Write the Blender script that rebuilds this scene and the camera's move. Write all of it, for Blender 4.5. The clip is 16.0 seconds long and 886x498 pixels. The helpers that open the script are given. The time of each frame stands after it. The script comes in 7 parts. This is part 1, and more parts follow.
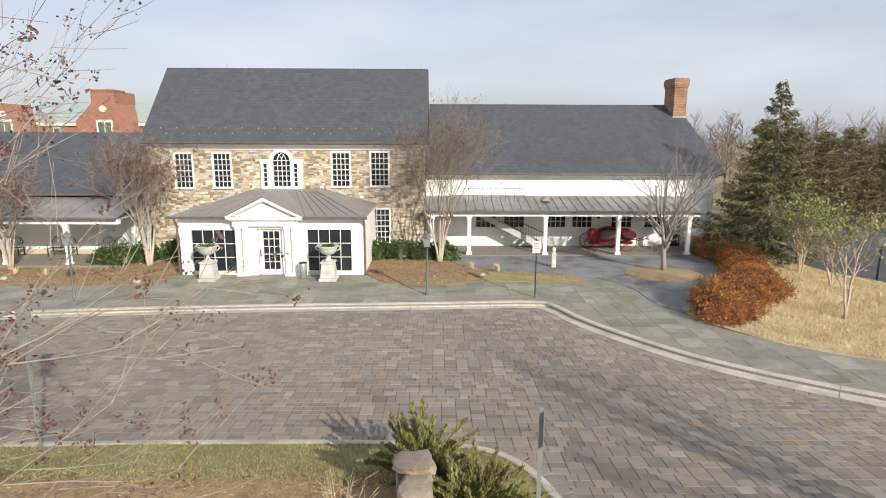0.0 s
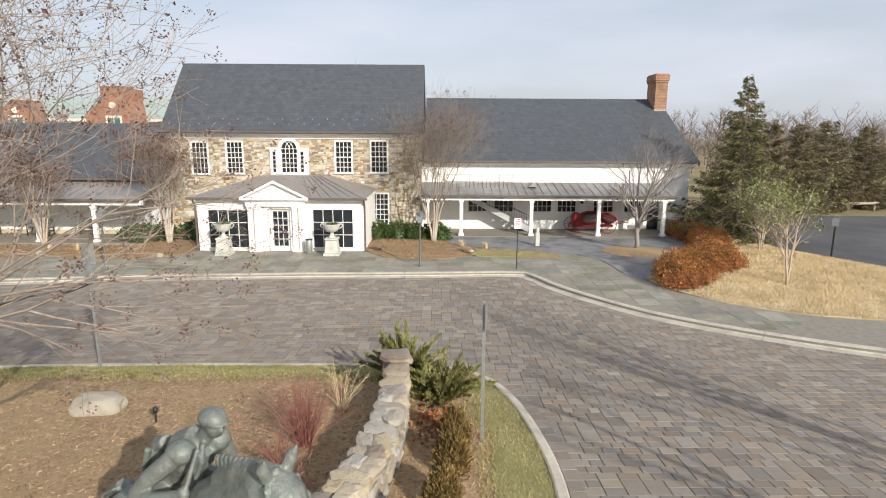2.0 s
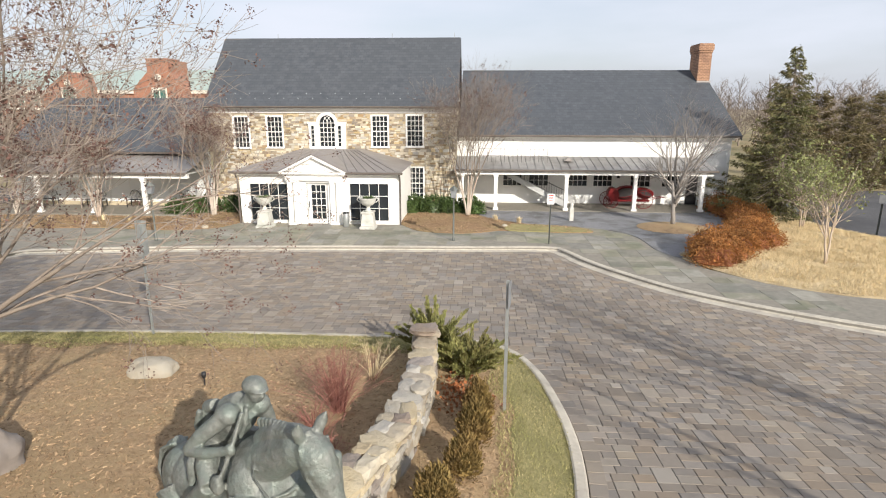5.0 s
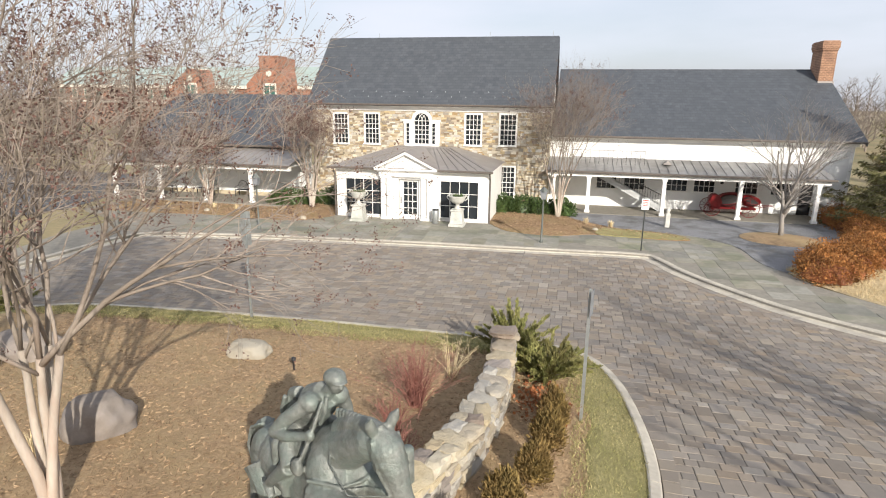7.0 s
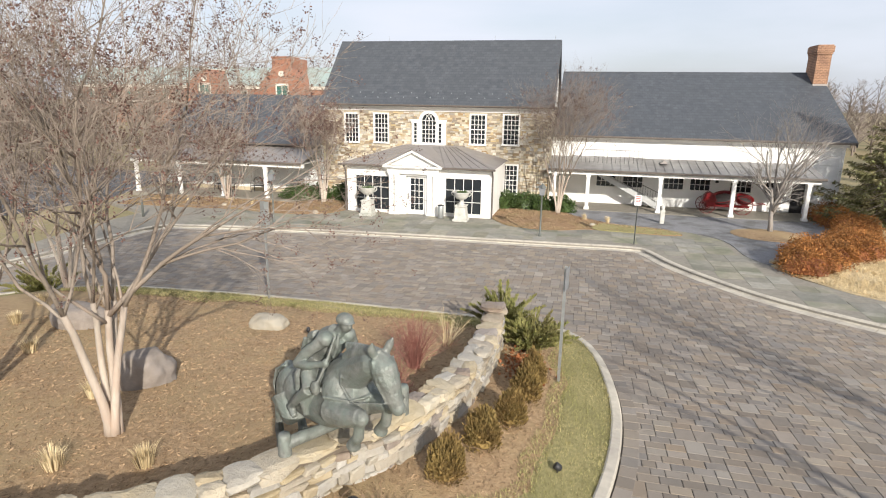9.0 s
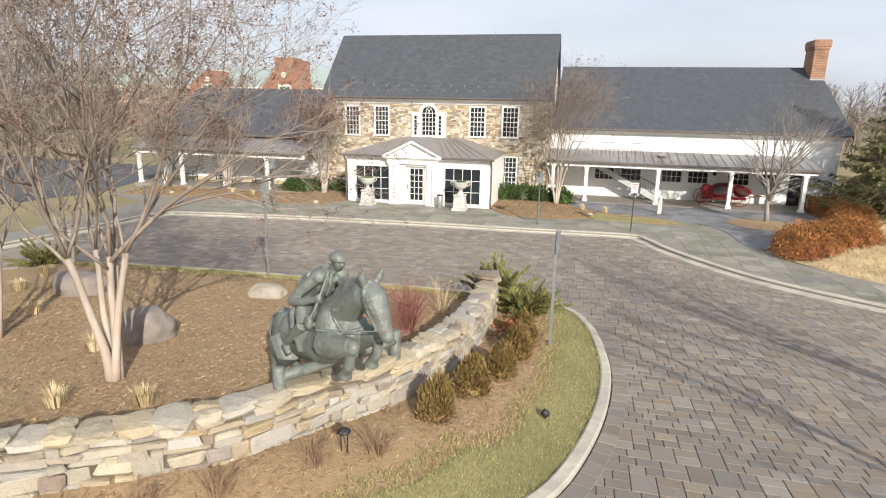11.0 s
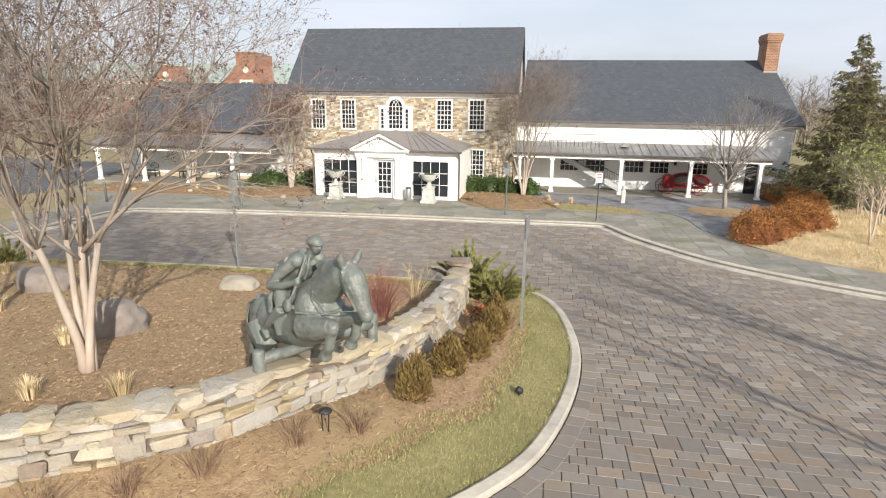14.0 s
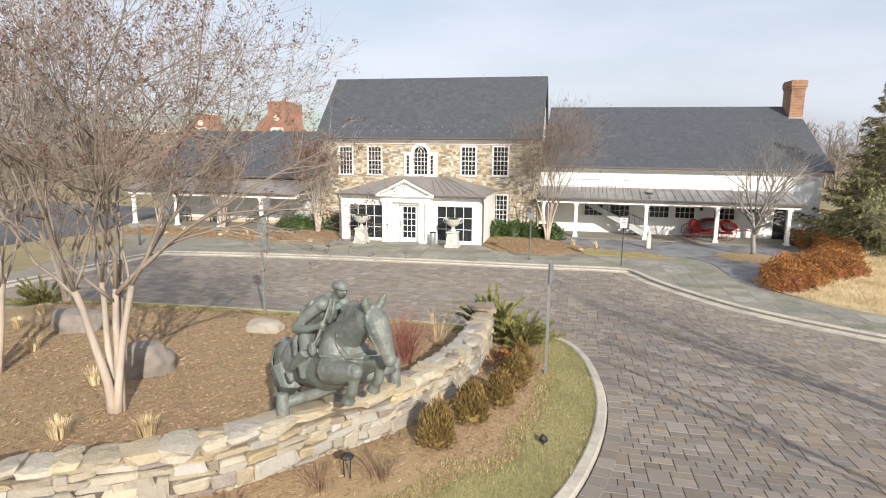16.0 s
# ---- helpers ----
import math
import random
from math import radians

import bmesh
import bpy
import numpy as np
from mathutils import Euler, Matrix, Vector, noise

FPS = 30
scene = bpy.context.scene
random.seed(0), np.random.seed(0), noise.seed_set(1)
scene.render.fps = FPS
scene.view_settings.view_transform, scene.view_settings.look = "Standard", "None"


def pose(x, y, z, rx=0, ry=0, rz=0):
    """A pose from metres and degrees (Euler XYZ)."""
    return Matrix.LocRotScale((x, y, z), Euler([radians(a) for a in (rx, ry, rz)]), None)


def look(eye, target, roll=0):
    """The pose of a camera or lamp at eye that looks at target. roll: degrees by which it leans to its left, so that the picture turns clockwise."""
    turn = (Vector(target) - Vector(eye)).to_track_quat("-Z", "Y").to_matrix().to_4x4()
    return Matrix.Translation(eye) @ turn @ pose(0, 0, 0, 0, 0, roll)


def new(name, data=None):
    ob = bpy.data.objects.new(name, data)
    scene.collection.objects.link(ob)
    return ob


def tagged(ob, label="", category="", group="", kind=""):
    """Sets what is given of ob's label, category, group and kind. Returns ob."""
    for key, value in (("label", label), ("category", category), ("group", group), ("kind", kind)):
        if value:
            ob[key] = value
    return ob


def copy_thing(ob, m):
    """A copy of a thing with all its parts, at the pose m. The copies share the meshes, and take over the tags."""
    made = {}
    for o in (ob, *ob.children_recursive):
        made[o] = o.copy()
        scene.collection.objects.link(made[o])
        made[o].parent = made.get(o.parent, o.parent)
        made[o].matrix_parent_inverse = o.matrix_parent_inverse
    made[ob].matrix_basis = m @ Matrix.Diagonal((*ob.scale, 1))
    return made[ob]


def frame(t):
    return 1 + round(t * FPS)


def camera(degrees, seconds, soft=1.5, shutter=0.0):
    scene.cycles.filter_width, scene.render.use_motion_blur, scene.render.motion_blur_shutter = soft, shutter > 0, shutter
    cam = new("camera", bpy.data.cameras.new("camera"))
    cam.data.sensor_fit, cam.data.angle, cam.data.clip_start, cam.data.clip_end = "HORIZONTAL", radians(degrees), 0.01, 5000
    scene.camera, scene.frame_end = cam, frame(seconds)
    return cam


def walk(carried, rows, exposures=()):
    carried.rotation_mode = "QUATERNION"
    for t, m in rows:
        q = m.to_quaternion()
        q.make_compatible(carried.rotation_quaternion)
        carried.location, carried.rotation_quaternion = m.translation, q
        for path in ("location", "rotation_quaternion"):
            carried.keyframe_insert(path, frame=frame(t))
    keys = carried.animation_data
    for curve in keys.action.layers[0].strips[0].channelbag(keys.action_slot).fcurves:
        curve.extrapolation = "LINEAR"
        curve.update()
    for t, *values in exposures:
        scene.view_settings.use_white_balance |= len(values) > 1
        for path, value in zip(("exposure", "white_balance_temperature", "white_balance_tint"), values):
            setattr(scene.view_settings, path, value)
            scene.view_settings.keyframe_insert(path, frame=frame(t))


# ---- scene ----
cam = camera(74.6, 16.0, soft=1.1)
PATH = [
    (0, (0.266, 2.304, 6.3), (0.289, 4.267, 5.919), 0.2),
    (0.5, (0.355, 1.475, 6.173), (0.376, 3.437, 5.788), 0.3),
    (1, (0.431, 0.597, 6.021), (0.45, 2.559, 5.634), 0.3),
    (1.5, (0.554, -0.154, 5.936), (0.572, 1.807, 5.546), 0.5),
    (2, (0.756, -0.512, 5.868), (0.768, 1.45, 5.481), 0.3),
    (2.5, (0.883, -0.614, 5.851), (0.894, 1.348, 5.465), 0.2),
    (3, (0.949, -0.647, 5.877), (0.956, 1.315, 5.49), 0.2),
    (5.3, (0.945, -0.964, 6.156), (0.777, 0.967, 5.663), 0.3),
    (5.5, (0.905, -0.983, 6.17), (0.689, 0.943, 5.676), 0.6),
    (6, (0.944, -1.016, 6.204), (0.601, 0.891, 5.707), 0.5),
    (6.5, (0.987, -1.023, 6.226), (0.599, 0.874, 5.729), 0.5),
    (7, (1.058, -0.996, 6.249), (0.641, 0.896, 5.751), 0.7),
    (7.5, (1.16, -1.142, 6.268), (0.726, 0.745, 5.77), 0.7),
    (8, (1.314, -1.494, 6.269), (0.869, 0.392, 5.775), 0.7),
    (8.5, (1.493, -1.96, 6.287), (1.043, -0.075, 5.792), 0.8),
    (9, (1.672, -2.476, 6.287), (1.223, -0.592, 5.79), 0.9),
    (11.3, (1.947, -2.915, 5.509), (1.49, -1.028, 5.027), 1.1),
    (11.5, (1.949, -2.954, 5.488), (1.489, -1.072, 4.99), 0.7),
    (12, (1.928, -3.095, 5.417), (1.465, -1.214, 4.921), 0.8),
    (12.5, (1.936, -3.22, 5.427), (1.487, -1.336, 4.93), 0.7),
    (13, (1.93, -3.253, 5.416), (1.534, -1.357, 4.921), 0.8),
    (13.5, (1.924, -3.225, 5.434), (1.561, -1.322, 4.94), 0.7),
    (14, (1.903, -3.14, 5.453), (1.556, -1.234, 4.957), 0.8),
    (14.5, (1.874, -3.107, 5.447), (1.47, -1.212, 4.952), 0.7),
    (15, (1.866, -3.117, 5.448), (1.445, -1.226, 4.953), 0.8),
    (15.5, (1.887, -3.155, 5.476), (1.459, -1.255, 5.022), 0.7),
    (16, (1.927, -3.216, 5.483), (1.491, -1.296, 5.134), 0.6),
]
walk(cam, [(t, look(eye, target, roll)) for t, eye, target, roll in PATH],
     exposures=[(0, 0.10), (3.2, 0.15), (6, 0.26), (16, 0.25)])

# ---------------------------------------------------------------- light
SUN_FROM = Vector((0.62, -0.96, 0.55))      # towards the sun: behind the first eye, to its right
world = bpy.data.worlds.new("winter_sky")
scene.world = world
world.use_nodes = True
wn, wl = world.node_tree.nodes, world.node_tree.links
wn.clear()
sky = wn.new("ShaderNodeTexSky")
sky.sky_type = "NISHITA"
sky.sun_disc = False
sky.sun_elevation = math.atan2(SUN_FROM.z, math.hypot(SUN_FROM.x, SUN_FROM.y))
sky.sun_rotation = math.atan2(SUN_FROM.x, SUN_FROM.y)
sky.air_density, sky.dust_density, sky.ozone_density = 1.0, 2.5, 1.0
SKY = 0.115
w_sky = wn.new("ShaderNodeBackground")
w_sky.inputs[1].default_value = SKY
w_cloud = wn.new("ShaderNodeBackground")
w_cloud.inputs[0].default_value = (0.80, 0.84, 0.95, 1)
w_cloud.inputs[1].default_value = 0.9
w_coord = wn.new("ShaderNodeTexCoord")
w_map = wn.new("ShaderNodeMapping")
w_map.inputs["Scale"].default_value = (1.2, 1.2, 5.0)
w_noise = wn.new("ShaderNodeTexNoise")
w_noise.inputs["Scale"].default_value = 1.6
w_noise.inputs["Detail"].default_value = 5
w_ramp = wn.new("ShaderNodeMapRange")
w_ramp.inputs[1].default_value, w_ramp.inputs[2].default_value = 0.3, 0.75
w_ramp.inputs[3].default_value, w_ramp.inputs[4].default_value = 0.45, 1.0
w_mix = wn.new("ShaderNodeMixShader")
w_out = wn.new("ShaderNodeOutputWorld")
wl.new(w_coord.outputs["Generated"], w_map.inputs["Vector"])
wl.new(w_map.outputs["Vector"], w_noise.inputs["Vector"])
wl.new(w_noise.outputs["Fac"], w_ramp.inputs[0])
wl.new(w_ramp.outputs[0], w_mix.inputs[0])
wl.new(sky.outputs[0], w_sky.inputs[0])
wl.new(w_sky.outputs[0], w_mix.inputs[1])
wl.new(w_cloud.outputs[0], w_mix.inputs[2])
wl.new(w_mix.outputs[0], w_out.inputs[0])
sun = new("sun", bpy.data.lights.new("sun", "SUN"))
sun.data.energy, sun.data.angle, sun.data.color = 5.0, radians(0.6), (1.0, 0.93, 0.83)
sun.matrix_world = look(SUN_FROM * 60, (0, 0, 0))


# ---------------------------------------------------------------- materials
def mat(name, a, b, scale=6.0, rough=0.8, bump=0.25, c=None, broad=0.5, rnd=0.0, island=0.0, metal=0.0, spec=0.4,
        stretch=(1, 1, 1), fine=60.0, hue=0.0, tones=(), tone_mix=0.62):
    """Two colours mixed by a grain, a third by broad stains; rnd / island: value change from piece to piece."""
    m = bpy.data.materials.new(name)
    m.use_nodes = True
    n, l = m.node_tree.nodes, m.node_tree.links
    bs = n["Principled BSDF"]
    geo = n.new("ShaderNodeNewGeometry")
    mp = n.new("ShaderNodeMapping")
    mp.inputs["Scale"].default_value = stretch
    l.new(geo.outputs["Position"], mp.inputs["Vector"])
    t1, t2, t3 = (n.new("ShaderNodeTexNoise") for _ in range(3))
    for t, s, d in ((t1, scale, 6), (t2, broad, 4), (t3, fine, 3)):
        t.inputs["Scale"].default_value = s
        t.inputs["Detail"].default_value = d
        t.inputs["Roughness"].default_value = 0.65
        l.new(mp.outputs["Vector"], t.inputs["Vector"])
    r1 = n.new("ShaderNodeMapRange")
    r1.inputs[1].default_value, r1.inputs[2].default_value = 0.32, 0.68
    l.new(t1.outputs["Fac"], r1.inputs[0])
    mx = n.new("ShaderNodeMix")
    mx.data_type = "RGBA"
    mx.inputs["A"].default_value, mx.inputs["B"].default_value = (*a, 1), (*b, 1)
    l.new(r1.outputs[0], mx.inputs["Factor"])
    col = mx.outputs["Result"]
    if c:
        r2 = n.new("ShaderNodeMapRange")
        r2.inputs[1].default_value, r2.inputs[2].default_value = 0.45, 0.65
        l.new(t2.outputs["Fac"], r2.inputs[0])
        m2 = n.new("ShaderNodeMix")
        m2.data_type = "RGBA"
        m2.inputs["B"].default_value = (*c, 1)
        l.new(r2.outputs[0], m2.inputs["Factor"])
        l.new(col, m2.inputs["A"])
        col = m2.outputs["Result"]
    if rnd or island:
        src = n.new("ShaderNodeObjectInfo").outputs["Random"] if rnd else geo.outputs["Random Per Island"]
        amount = rnd or island
        if tones:
            cr = n.new("ShaderNodeValToRGB")
            cr.color_ramp.interpolation = "CONSTANT"
            for i, tone in enumerate(tones):
                el = cr.color_ramp.elements[i] if i < 2 else cr.color_ramp.elements.new(i / len(tones))
                el.position, el.color = i / len(tones), (*tone, 1)
            sw = n.new("ShaderNodeMath")
            sw.operation = "MULTIPLY"
            sw.inputs[1].default_value = 13.7
            sf = n.new("ShaderNodeMath")
            sf.operation = "FRACT"
            l.new(src, sw.inputs[0])
            l.new(sw.outputs[0], sf.inputs[0])
            l.new(sf.outputs[0], cr.inputs[0])
            mt = n.new("ShaderNodeMix")
            mt.data_type = "RGBA"
            mt.inputs["Factor"].default_value = tone_mix
            l.new(col, mt.inputs["A"])
            l.new(cr.outputs["Color"], mt.inputs["B"])
            col = mt.outputs["Result"]
        hs = n.new("ShaderNodeHueSaturation")
        r3 = n.new("ShaderNodeMapRange")
        r3.inputs[3].default_value, r3.inputs[4].default_value = 1 - amount, 1 + amount
        l.new(src, r3.inputs[0])
        l.new(r3.outputs[0], hs.inputs["Value"])
        if hue:
            wv = n.new("ShaderNodeMath")
            wv.operation = "MULTIPLY"
            wv.inputs[1].default_value = 7.31
            fr = n.new("ShaderNodeMath")
            fr.operation = "FRACT"
            r4 = n.new("ShaderNodeMapRange")
            r4.inputs[3].default_value, r4.inputs[4].default_value = 1 - hue, 1 + hue
            l.new(src, wv.inputs[0])
            l.new(wv.outputs[0], fr.inputs[0])
            l.new(fr.outputs[0], r4.inputs[0])
            l.new(r4.outputs[0], hs.inputs["Saturation"])
        l.new(col, hs.inputs["Color"])
        col = hs.outputs["Color"]
    l.new(col, bs.inputs["Base Color"])
    bs.inputs["Roughness"].default_value = rough
    bs.inputs["Metallic"].default_value = metal
    bs.inputs["Specular IOR Level"].default_value = spec
    if bump:
        ad = n.new("ShaderNodeMath")
        ad.operation = "ADD"
        l.new(t1.outputs["Fac"], ad.inputs[0])
        l.new(t3.outputs["Fac"], ad.inputs[1])
        bp = n.new("ShaderNodeBump")
        bp.inputs["Strength"].default_value = bump
        bp.inputs["Distance"].default_value = 0.02
        l.new(ad.outputs[0], bp.inputs["Height"])
        l.new(bp.outputs[0], bs.inputs["Normal"])
    return m


def courses(m, width, height, dark, mortar=0.012, vertical=True, scale_rand=0.0):
    """Lay a course pattern (slates, far bricks) of real size over a material's colour, on the x-z or slope plane."""
    n, l = m.node_tree.nodes, m.node_tree.links
    bs = n["Principled BSDF"]
    old = bs.inputs["Base Color"].links[0].from_socket
    geo = n.new("ShaderNodeNewGeometry")
    sp, cb = n.new("ShaderNodeSeparateXYZ"), n.new("ShaderNodeCombineXYZ")
    l.new(geo.outputs["Position"], sp.inputs[0])
    ad = n.new("ShaderNodeMath")
    ad.operation = "ADD"
    l.new(sp.outputs[0], ad.inputs[0])
    l.new(sp.outputs[1], ad.inputs[1])
    l.new((ad.outputs[0] if vertical else sp.outputs[0]), cb.inputs[0])
    l.new(sp.outputs[2], cb.inputs[1])
    br = n.new("ShaderNodeTexBrick")
    br.inputs["Scale"].default_value = 1.0
    br.inputs["Brick Width"].default_value, br.inputs["Row Height"].default_value = width, height
    br.inputs["Mortar Size"].default_value = mortar
    br.inputs["Color1"].default_value = (1, 1, 1, 1)
    br.inputs["Color2"].default_value = (0.8, 0.8, 0.8, 1)
    br.inputs["Mortar"].default_value = (dark, dark, dark, 1)
    l.new(cb.outputs[0], br.inputs["Vector"])
    mu = n.new("ShaderNodeMix")
    mu.data_type, mu.blend_type = "RGBA", "MULTIPLY"
    mu.inputs["Factor"].default_value = 1.0
    l.new(old, mu.inputs["A"])
    l.new(br.outputs["Color"], mu.inputs["B"])
    l.new(mu.outputs["Result"], bs.inputs["Base Color"])
    return m


def glass(name, tint=(0.02, 0.025, 0.03)):
    m = bpy.data.materials.new(name)
    m.use_nodes = True
    b = m.node_tree.nodes["Principled BSDF"]
    b.inputs["Base Color"].default_value = (*tint, 1)
    b.inputs["Roughness"].default_value = 0.06
    b.inputs["Specular IOR Level"].default_value = 0.6
    return m


WALL_TONES = ((.42, .365, .265), (.35, .29, .20), (.30, .292, .27), (.41, .36, .275), (.27, .215, .15), (.41, .395, .365), (.38, .32, .22), (.19, .152, .145), (.45, .42, .355), (.34, .32, .28))
HOUSE_TONES = ((.60, .54, .43), (.30, .215, .13), (.54, .475, .36), (.20, .15, .105), (.50, .48, .43), (.64, .59, .49), (.27, .225, .17), (.50, .40, .255), (.42, .34, .22))
PAVER_TONES = ((.25, .212, .172), (.21, .178, .146), (.195, .174, .152), (.268, .218, .168), (.24, .206, .17), (.315, .275, .222), (.18, .158, .136), (.225, .20, .174), (.275, .235, .188))
M = {
    "lawn": mat("dormant_lawn", (0.24, 0.195, 0.105), (0.32, 0.255, 0.14), 3.0, 0.95, 0.5, (0.19, 0.175, 0.085), 0.12),
    "mulch": mat("mulch", (0.235, 0.158, 0.088), (0.42, 0.295, 0.172), 9.0, 0.95, 1.0, (0.335, 0.247, 0.135), 0.5, fine=40),
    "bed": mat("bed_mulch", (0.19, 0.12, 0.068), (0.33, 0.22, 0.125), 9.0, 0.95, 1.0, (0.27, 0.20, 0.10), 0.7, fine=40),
    "turf": mat("winter_turf", (0.215, 0.20, 0.085), (0.36, 0.315, 0.15), 12.0, 0.95, 1.0, (0.235, 0.215, 0.092), 0.9),
    "sand": mat("joint_sand", (0.055, 0.048, 0.04), (0.095, 0.083, 0.07), 20.0, 0.95, 0.4),
    "paver": mat("concrete_paver", (0.185, 0.158, 0.132), (0.25, 0.215, 0.18), 9.0, 0.85, 0.35, (0.255, 0.226, 0.19), 0.5, rnd=0.12, fine=90, hue=0.25, tones=PAVER_TONES),
    "pavers": mat("concrete_pavers", (0.185, 0.158, 0.132), (0.25, 0.215, 0.18), 9.0, 0.85, 0.35, (0.255, 0.226, 0.19), 0.5, island=0.12, fine=90, hue=0.25, tones=PAVER_TONES),
    "concrete": mat("kerb_concrete", (0.42, 0.385, 0.32), (0.53, 0.49, 0.41), 6.0, 0.85, 0.25, (0.34, 0.31, 0.265), 1.0),
    "flag": mat("bluestone_flag", (0.215, 0.205, 0.165), (0.30, 0.283, 0.235), 4.0, 0.8, 0.2, (0.175, 0.18, 0.135), 0.6, rnd=0.18, hue=0.3),
    "slab": mat("pavement_bed", (0.20, 0.185, 0.155), (0.27, 0.25, 0.21), 5.0, 0.9, 0.2),
    "gravel": mat("slate_gravel", (0.12, 0.124, 0.132), (0.33, 0.33, 0.34), 22.0, 0.9, 0.9, (0.13, 0.13, 0.125), 0.8),
    "strawbed": mat("straw_thatch", (0.44, 0.345, 0.20), (0.60, 0.49, 0.31), 7.0, 0.95, 0.8, (0.36, 0.28, 0.16), 0.9),
    "asphalt": mat("asphalt", (0.085, 0.086, 0.09), (0.125, 0.124, 0.126), 12.0, 0.9, 0.3, (0.07, 0.07, 0.075), 0.15),
    "slate": courses(mat("roof_slate", (0.062, 0.070, 0.082), (0.092, 0.10, 0.112), 2.5, 0.6, 0.15, (0.075, 0.083, 0.094), 0.4), 0.3, 0.16, 0.72, 0.01, False),
    "metal_roof": mat("weathered_metal_roof", (0.27, 0.265, 0.26), (0.36, 0.35, 0.34), 1.6, 0.5, 0.06, (0.22, 0.21, 0.20), 0.5, metal=0.35),
    "dark_metal_roof": mat("brown_metal_roof", (0.26, 0.24, 0.225), (0.34, 0.315, 0.295), 1.6, 0.5, 0.06, (0.29, 0.265, 0.25), 0.5, metal=0.3),
    "gutter": mat("brown_gutter", (0.10, 0.085, 0.075), (0.14, 0.12, 0.105), 3.0, 0.45, 0.05),
    "white": mat("white_paint", (0.80, 0.79, 0.76), (0.84, 0.83, 0.80), 3.0, 0.55, 0.05, (0.76, 0.75, 0.72), 0.7),
    "siding": mat("white_siding", (0.76, 0.76, 0.74), (0.82, 0.82, 0.80), 2.0, 0.6, 0.06, (0.70, 0.71, 0.70), 0.5),
    "fstone": mat("field_stone", (0.40, 0.335, 0.24), (0.60, 0.54, 0.42), 5.0, 0.9, 0.35, (0.40, 0.35, 0.27), 1.3, rnd=0.16, hue=0.3, tones=HOUSE_TONES, tone_mix=0.8),
    "fstones": mat("field_stones", (0.40, 0.335, 0.24), (0.60, 0.54, 0.42), 5.0, 0.9, 0.35, (0.40, 0.35, 0.27), 1.3, island=0.16, hue=0.3, tones=HOUSE_TONES, tone_mix=0.8),
    "mortar": mat("lime_mortar", (0.40, 0.34, 0.25), (0.50, 0.44, 0.34), 6.0, 0.95, 0.3),
    "wstone": mat("wall_stone", (0.29, 0.24, 0.17), (0.53, 0.47, 0.36), 8.0, 0.9, 1.0, (0.35, 0.325, 0.28), 2.6, rnd=0.14, hue=0.3, tones=WALL_TONES, fine=35),
    "wstones": mat("wall_stones", (0.29, 0.24, 0.17), (0.53, 0.47, 0.36), 8.0, 0.9, 1.0, (0.35, 0.325, 0.28), 2.6, island=0.14, hue=0.3, tones=WALL_TONES, fine=35),
    "wcore": mat("wall_core", (0.10, 0.08, 0.06), (0.17, 0.14, 0.105), 8.0, 0.95, 0.4),
    "boulder": mat("boulder_stone", (0.34, 0.295, 0.22), (0.45, 0.40, 0.315), 4.0, 0.9, 0.5, (0.36, 0.33, 0.27), 1.5),
    "greystone": mat("grey_boulder_stone", (0.19, 0.16, 0.135), (0.28, 0.24, 0.205), 5.0, 0.9, 0.5, (0.25, 0.22, 0.20), 1.5),
    "brick": courses(mat("red_brick", (0.25, 0.12, 0.08), (0.32, 0.165, 0.11), 6.0, 0.9, 0.2, (0.26, 0.12, 0.08), 0.8), 0.23, 0.08, 1.35, 0.012),
    "chimney_brick": courses(mat("chimney_brick", (0.24, 0.135, 0.085), (0.33, 0.20, 0.13), 6.0, 0.9, 0.2, (0.19, 0.11, 0.075), 1.5), 0.24, 0.10, 1.5, 0.014),
    "copper": mat("green_copper", (0.27, 0.345, 0.325), (0.33, 0.40, 0.38), 1.0, 0.6, 0.05, (0.30, 0.365, 0.35), 0.2),
    "trim_far": mat("pale_trim", (0.62, 0.58, 0.50), (0.70, 0.66, 0.58), 3.0, 0.7, 0.0),
    "glass": glass("window_glass"),
    "glass_green": glass("green_glass", (0.05, 0.14, 0.12)),
    "bark": mat("pale_bark", (0.38, 0.30, 0.22), (0.54, 0.455, 0.36), 6.0, 0.8, 0.3, (0.42, 0.325, 0.235), 2.0, stretch=(1, 1, 0.3)),
    "twig": mat("twig_bark", (0.185, 0.15, 0.122), (0.33, 0.277, 0.23), 8.0, 0.85, 0.0),
    "brown_twig": mat("brown_twig", (0.21, 0.135, 0.085), (0.33, 0.22, 0.14), 8.0, 0.85, 0.0),
    "grey_bark": mat("grey_bark", (0.22, 0.20, 0.18), (0.34, 0.31, 0.28), 8.0, 0.85, 0.3, stretch=(1, 1, 0.3)),
    "pod": mat("dry_pods", (0.085, 0.05, 0.042), (0.17, 0.095, 0.075), 20.0, 0.85, 0.0, island=0.3),
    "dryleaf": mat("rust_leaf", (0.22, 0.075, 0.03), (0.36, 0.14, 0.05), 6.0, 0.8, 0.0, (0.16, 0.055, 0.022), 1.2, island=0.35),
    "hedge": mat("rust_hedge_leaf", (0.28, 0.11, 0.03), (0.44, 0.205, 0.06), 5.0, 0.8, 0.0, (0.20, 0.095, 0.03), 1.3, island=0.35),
    "laurel": mat("laurel_leaf", (0.035, 0.065, 0.018), (0.075, 0.115, 0.035), 5.0, 0.45, 0.0, (0.05, 0.075, 0.02), 1.5, island=0.35),
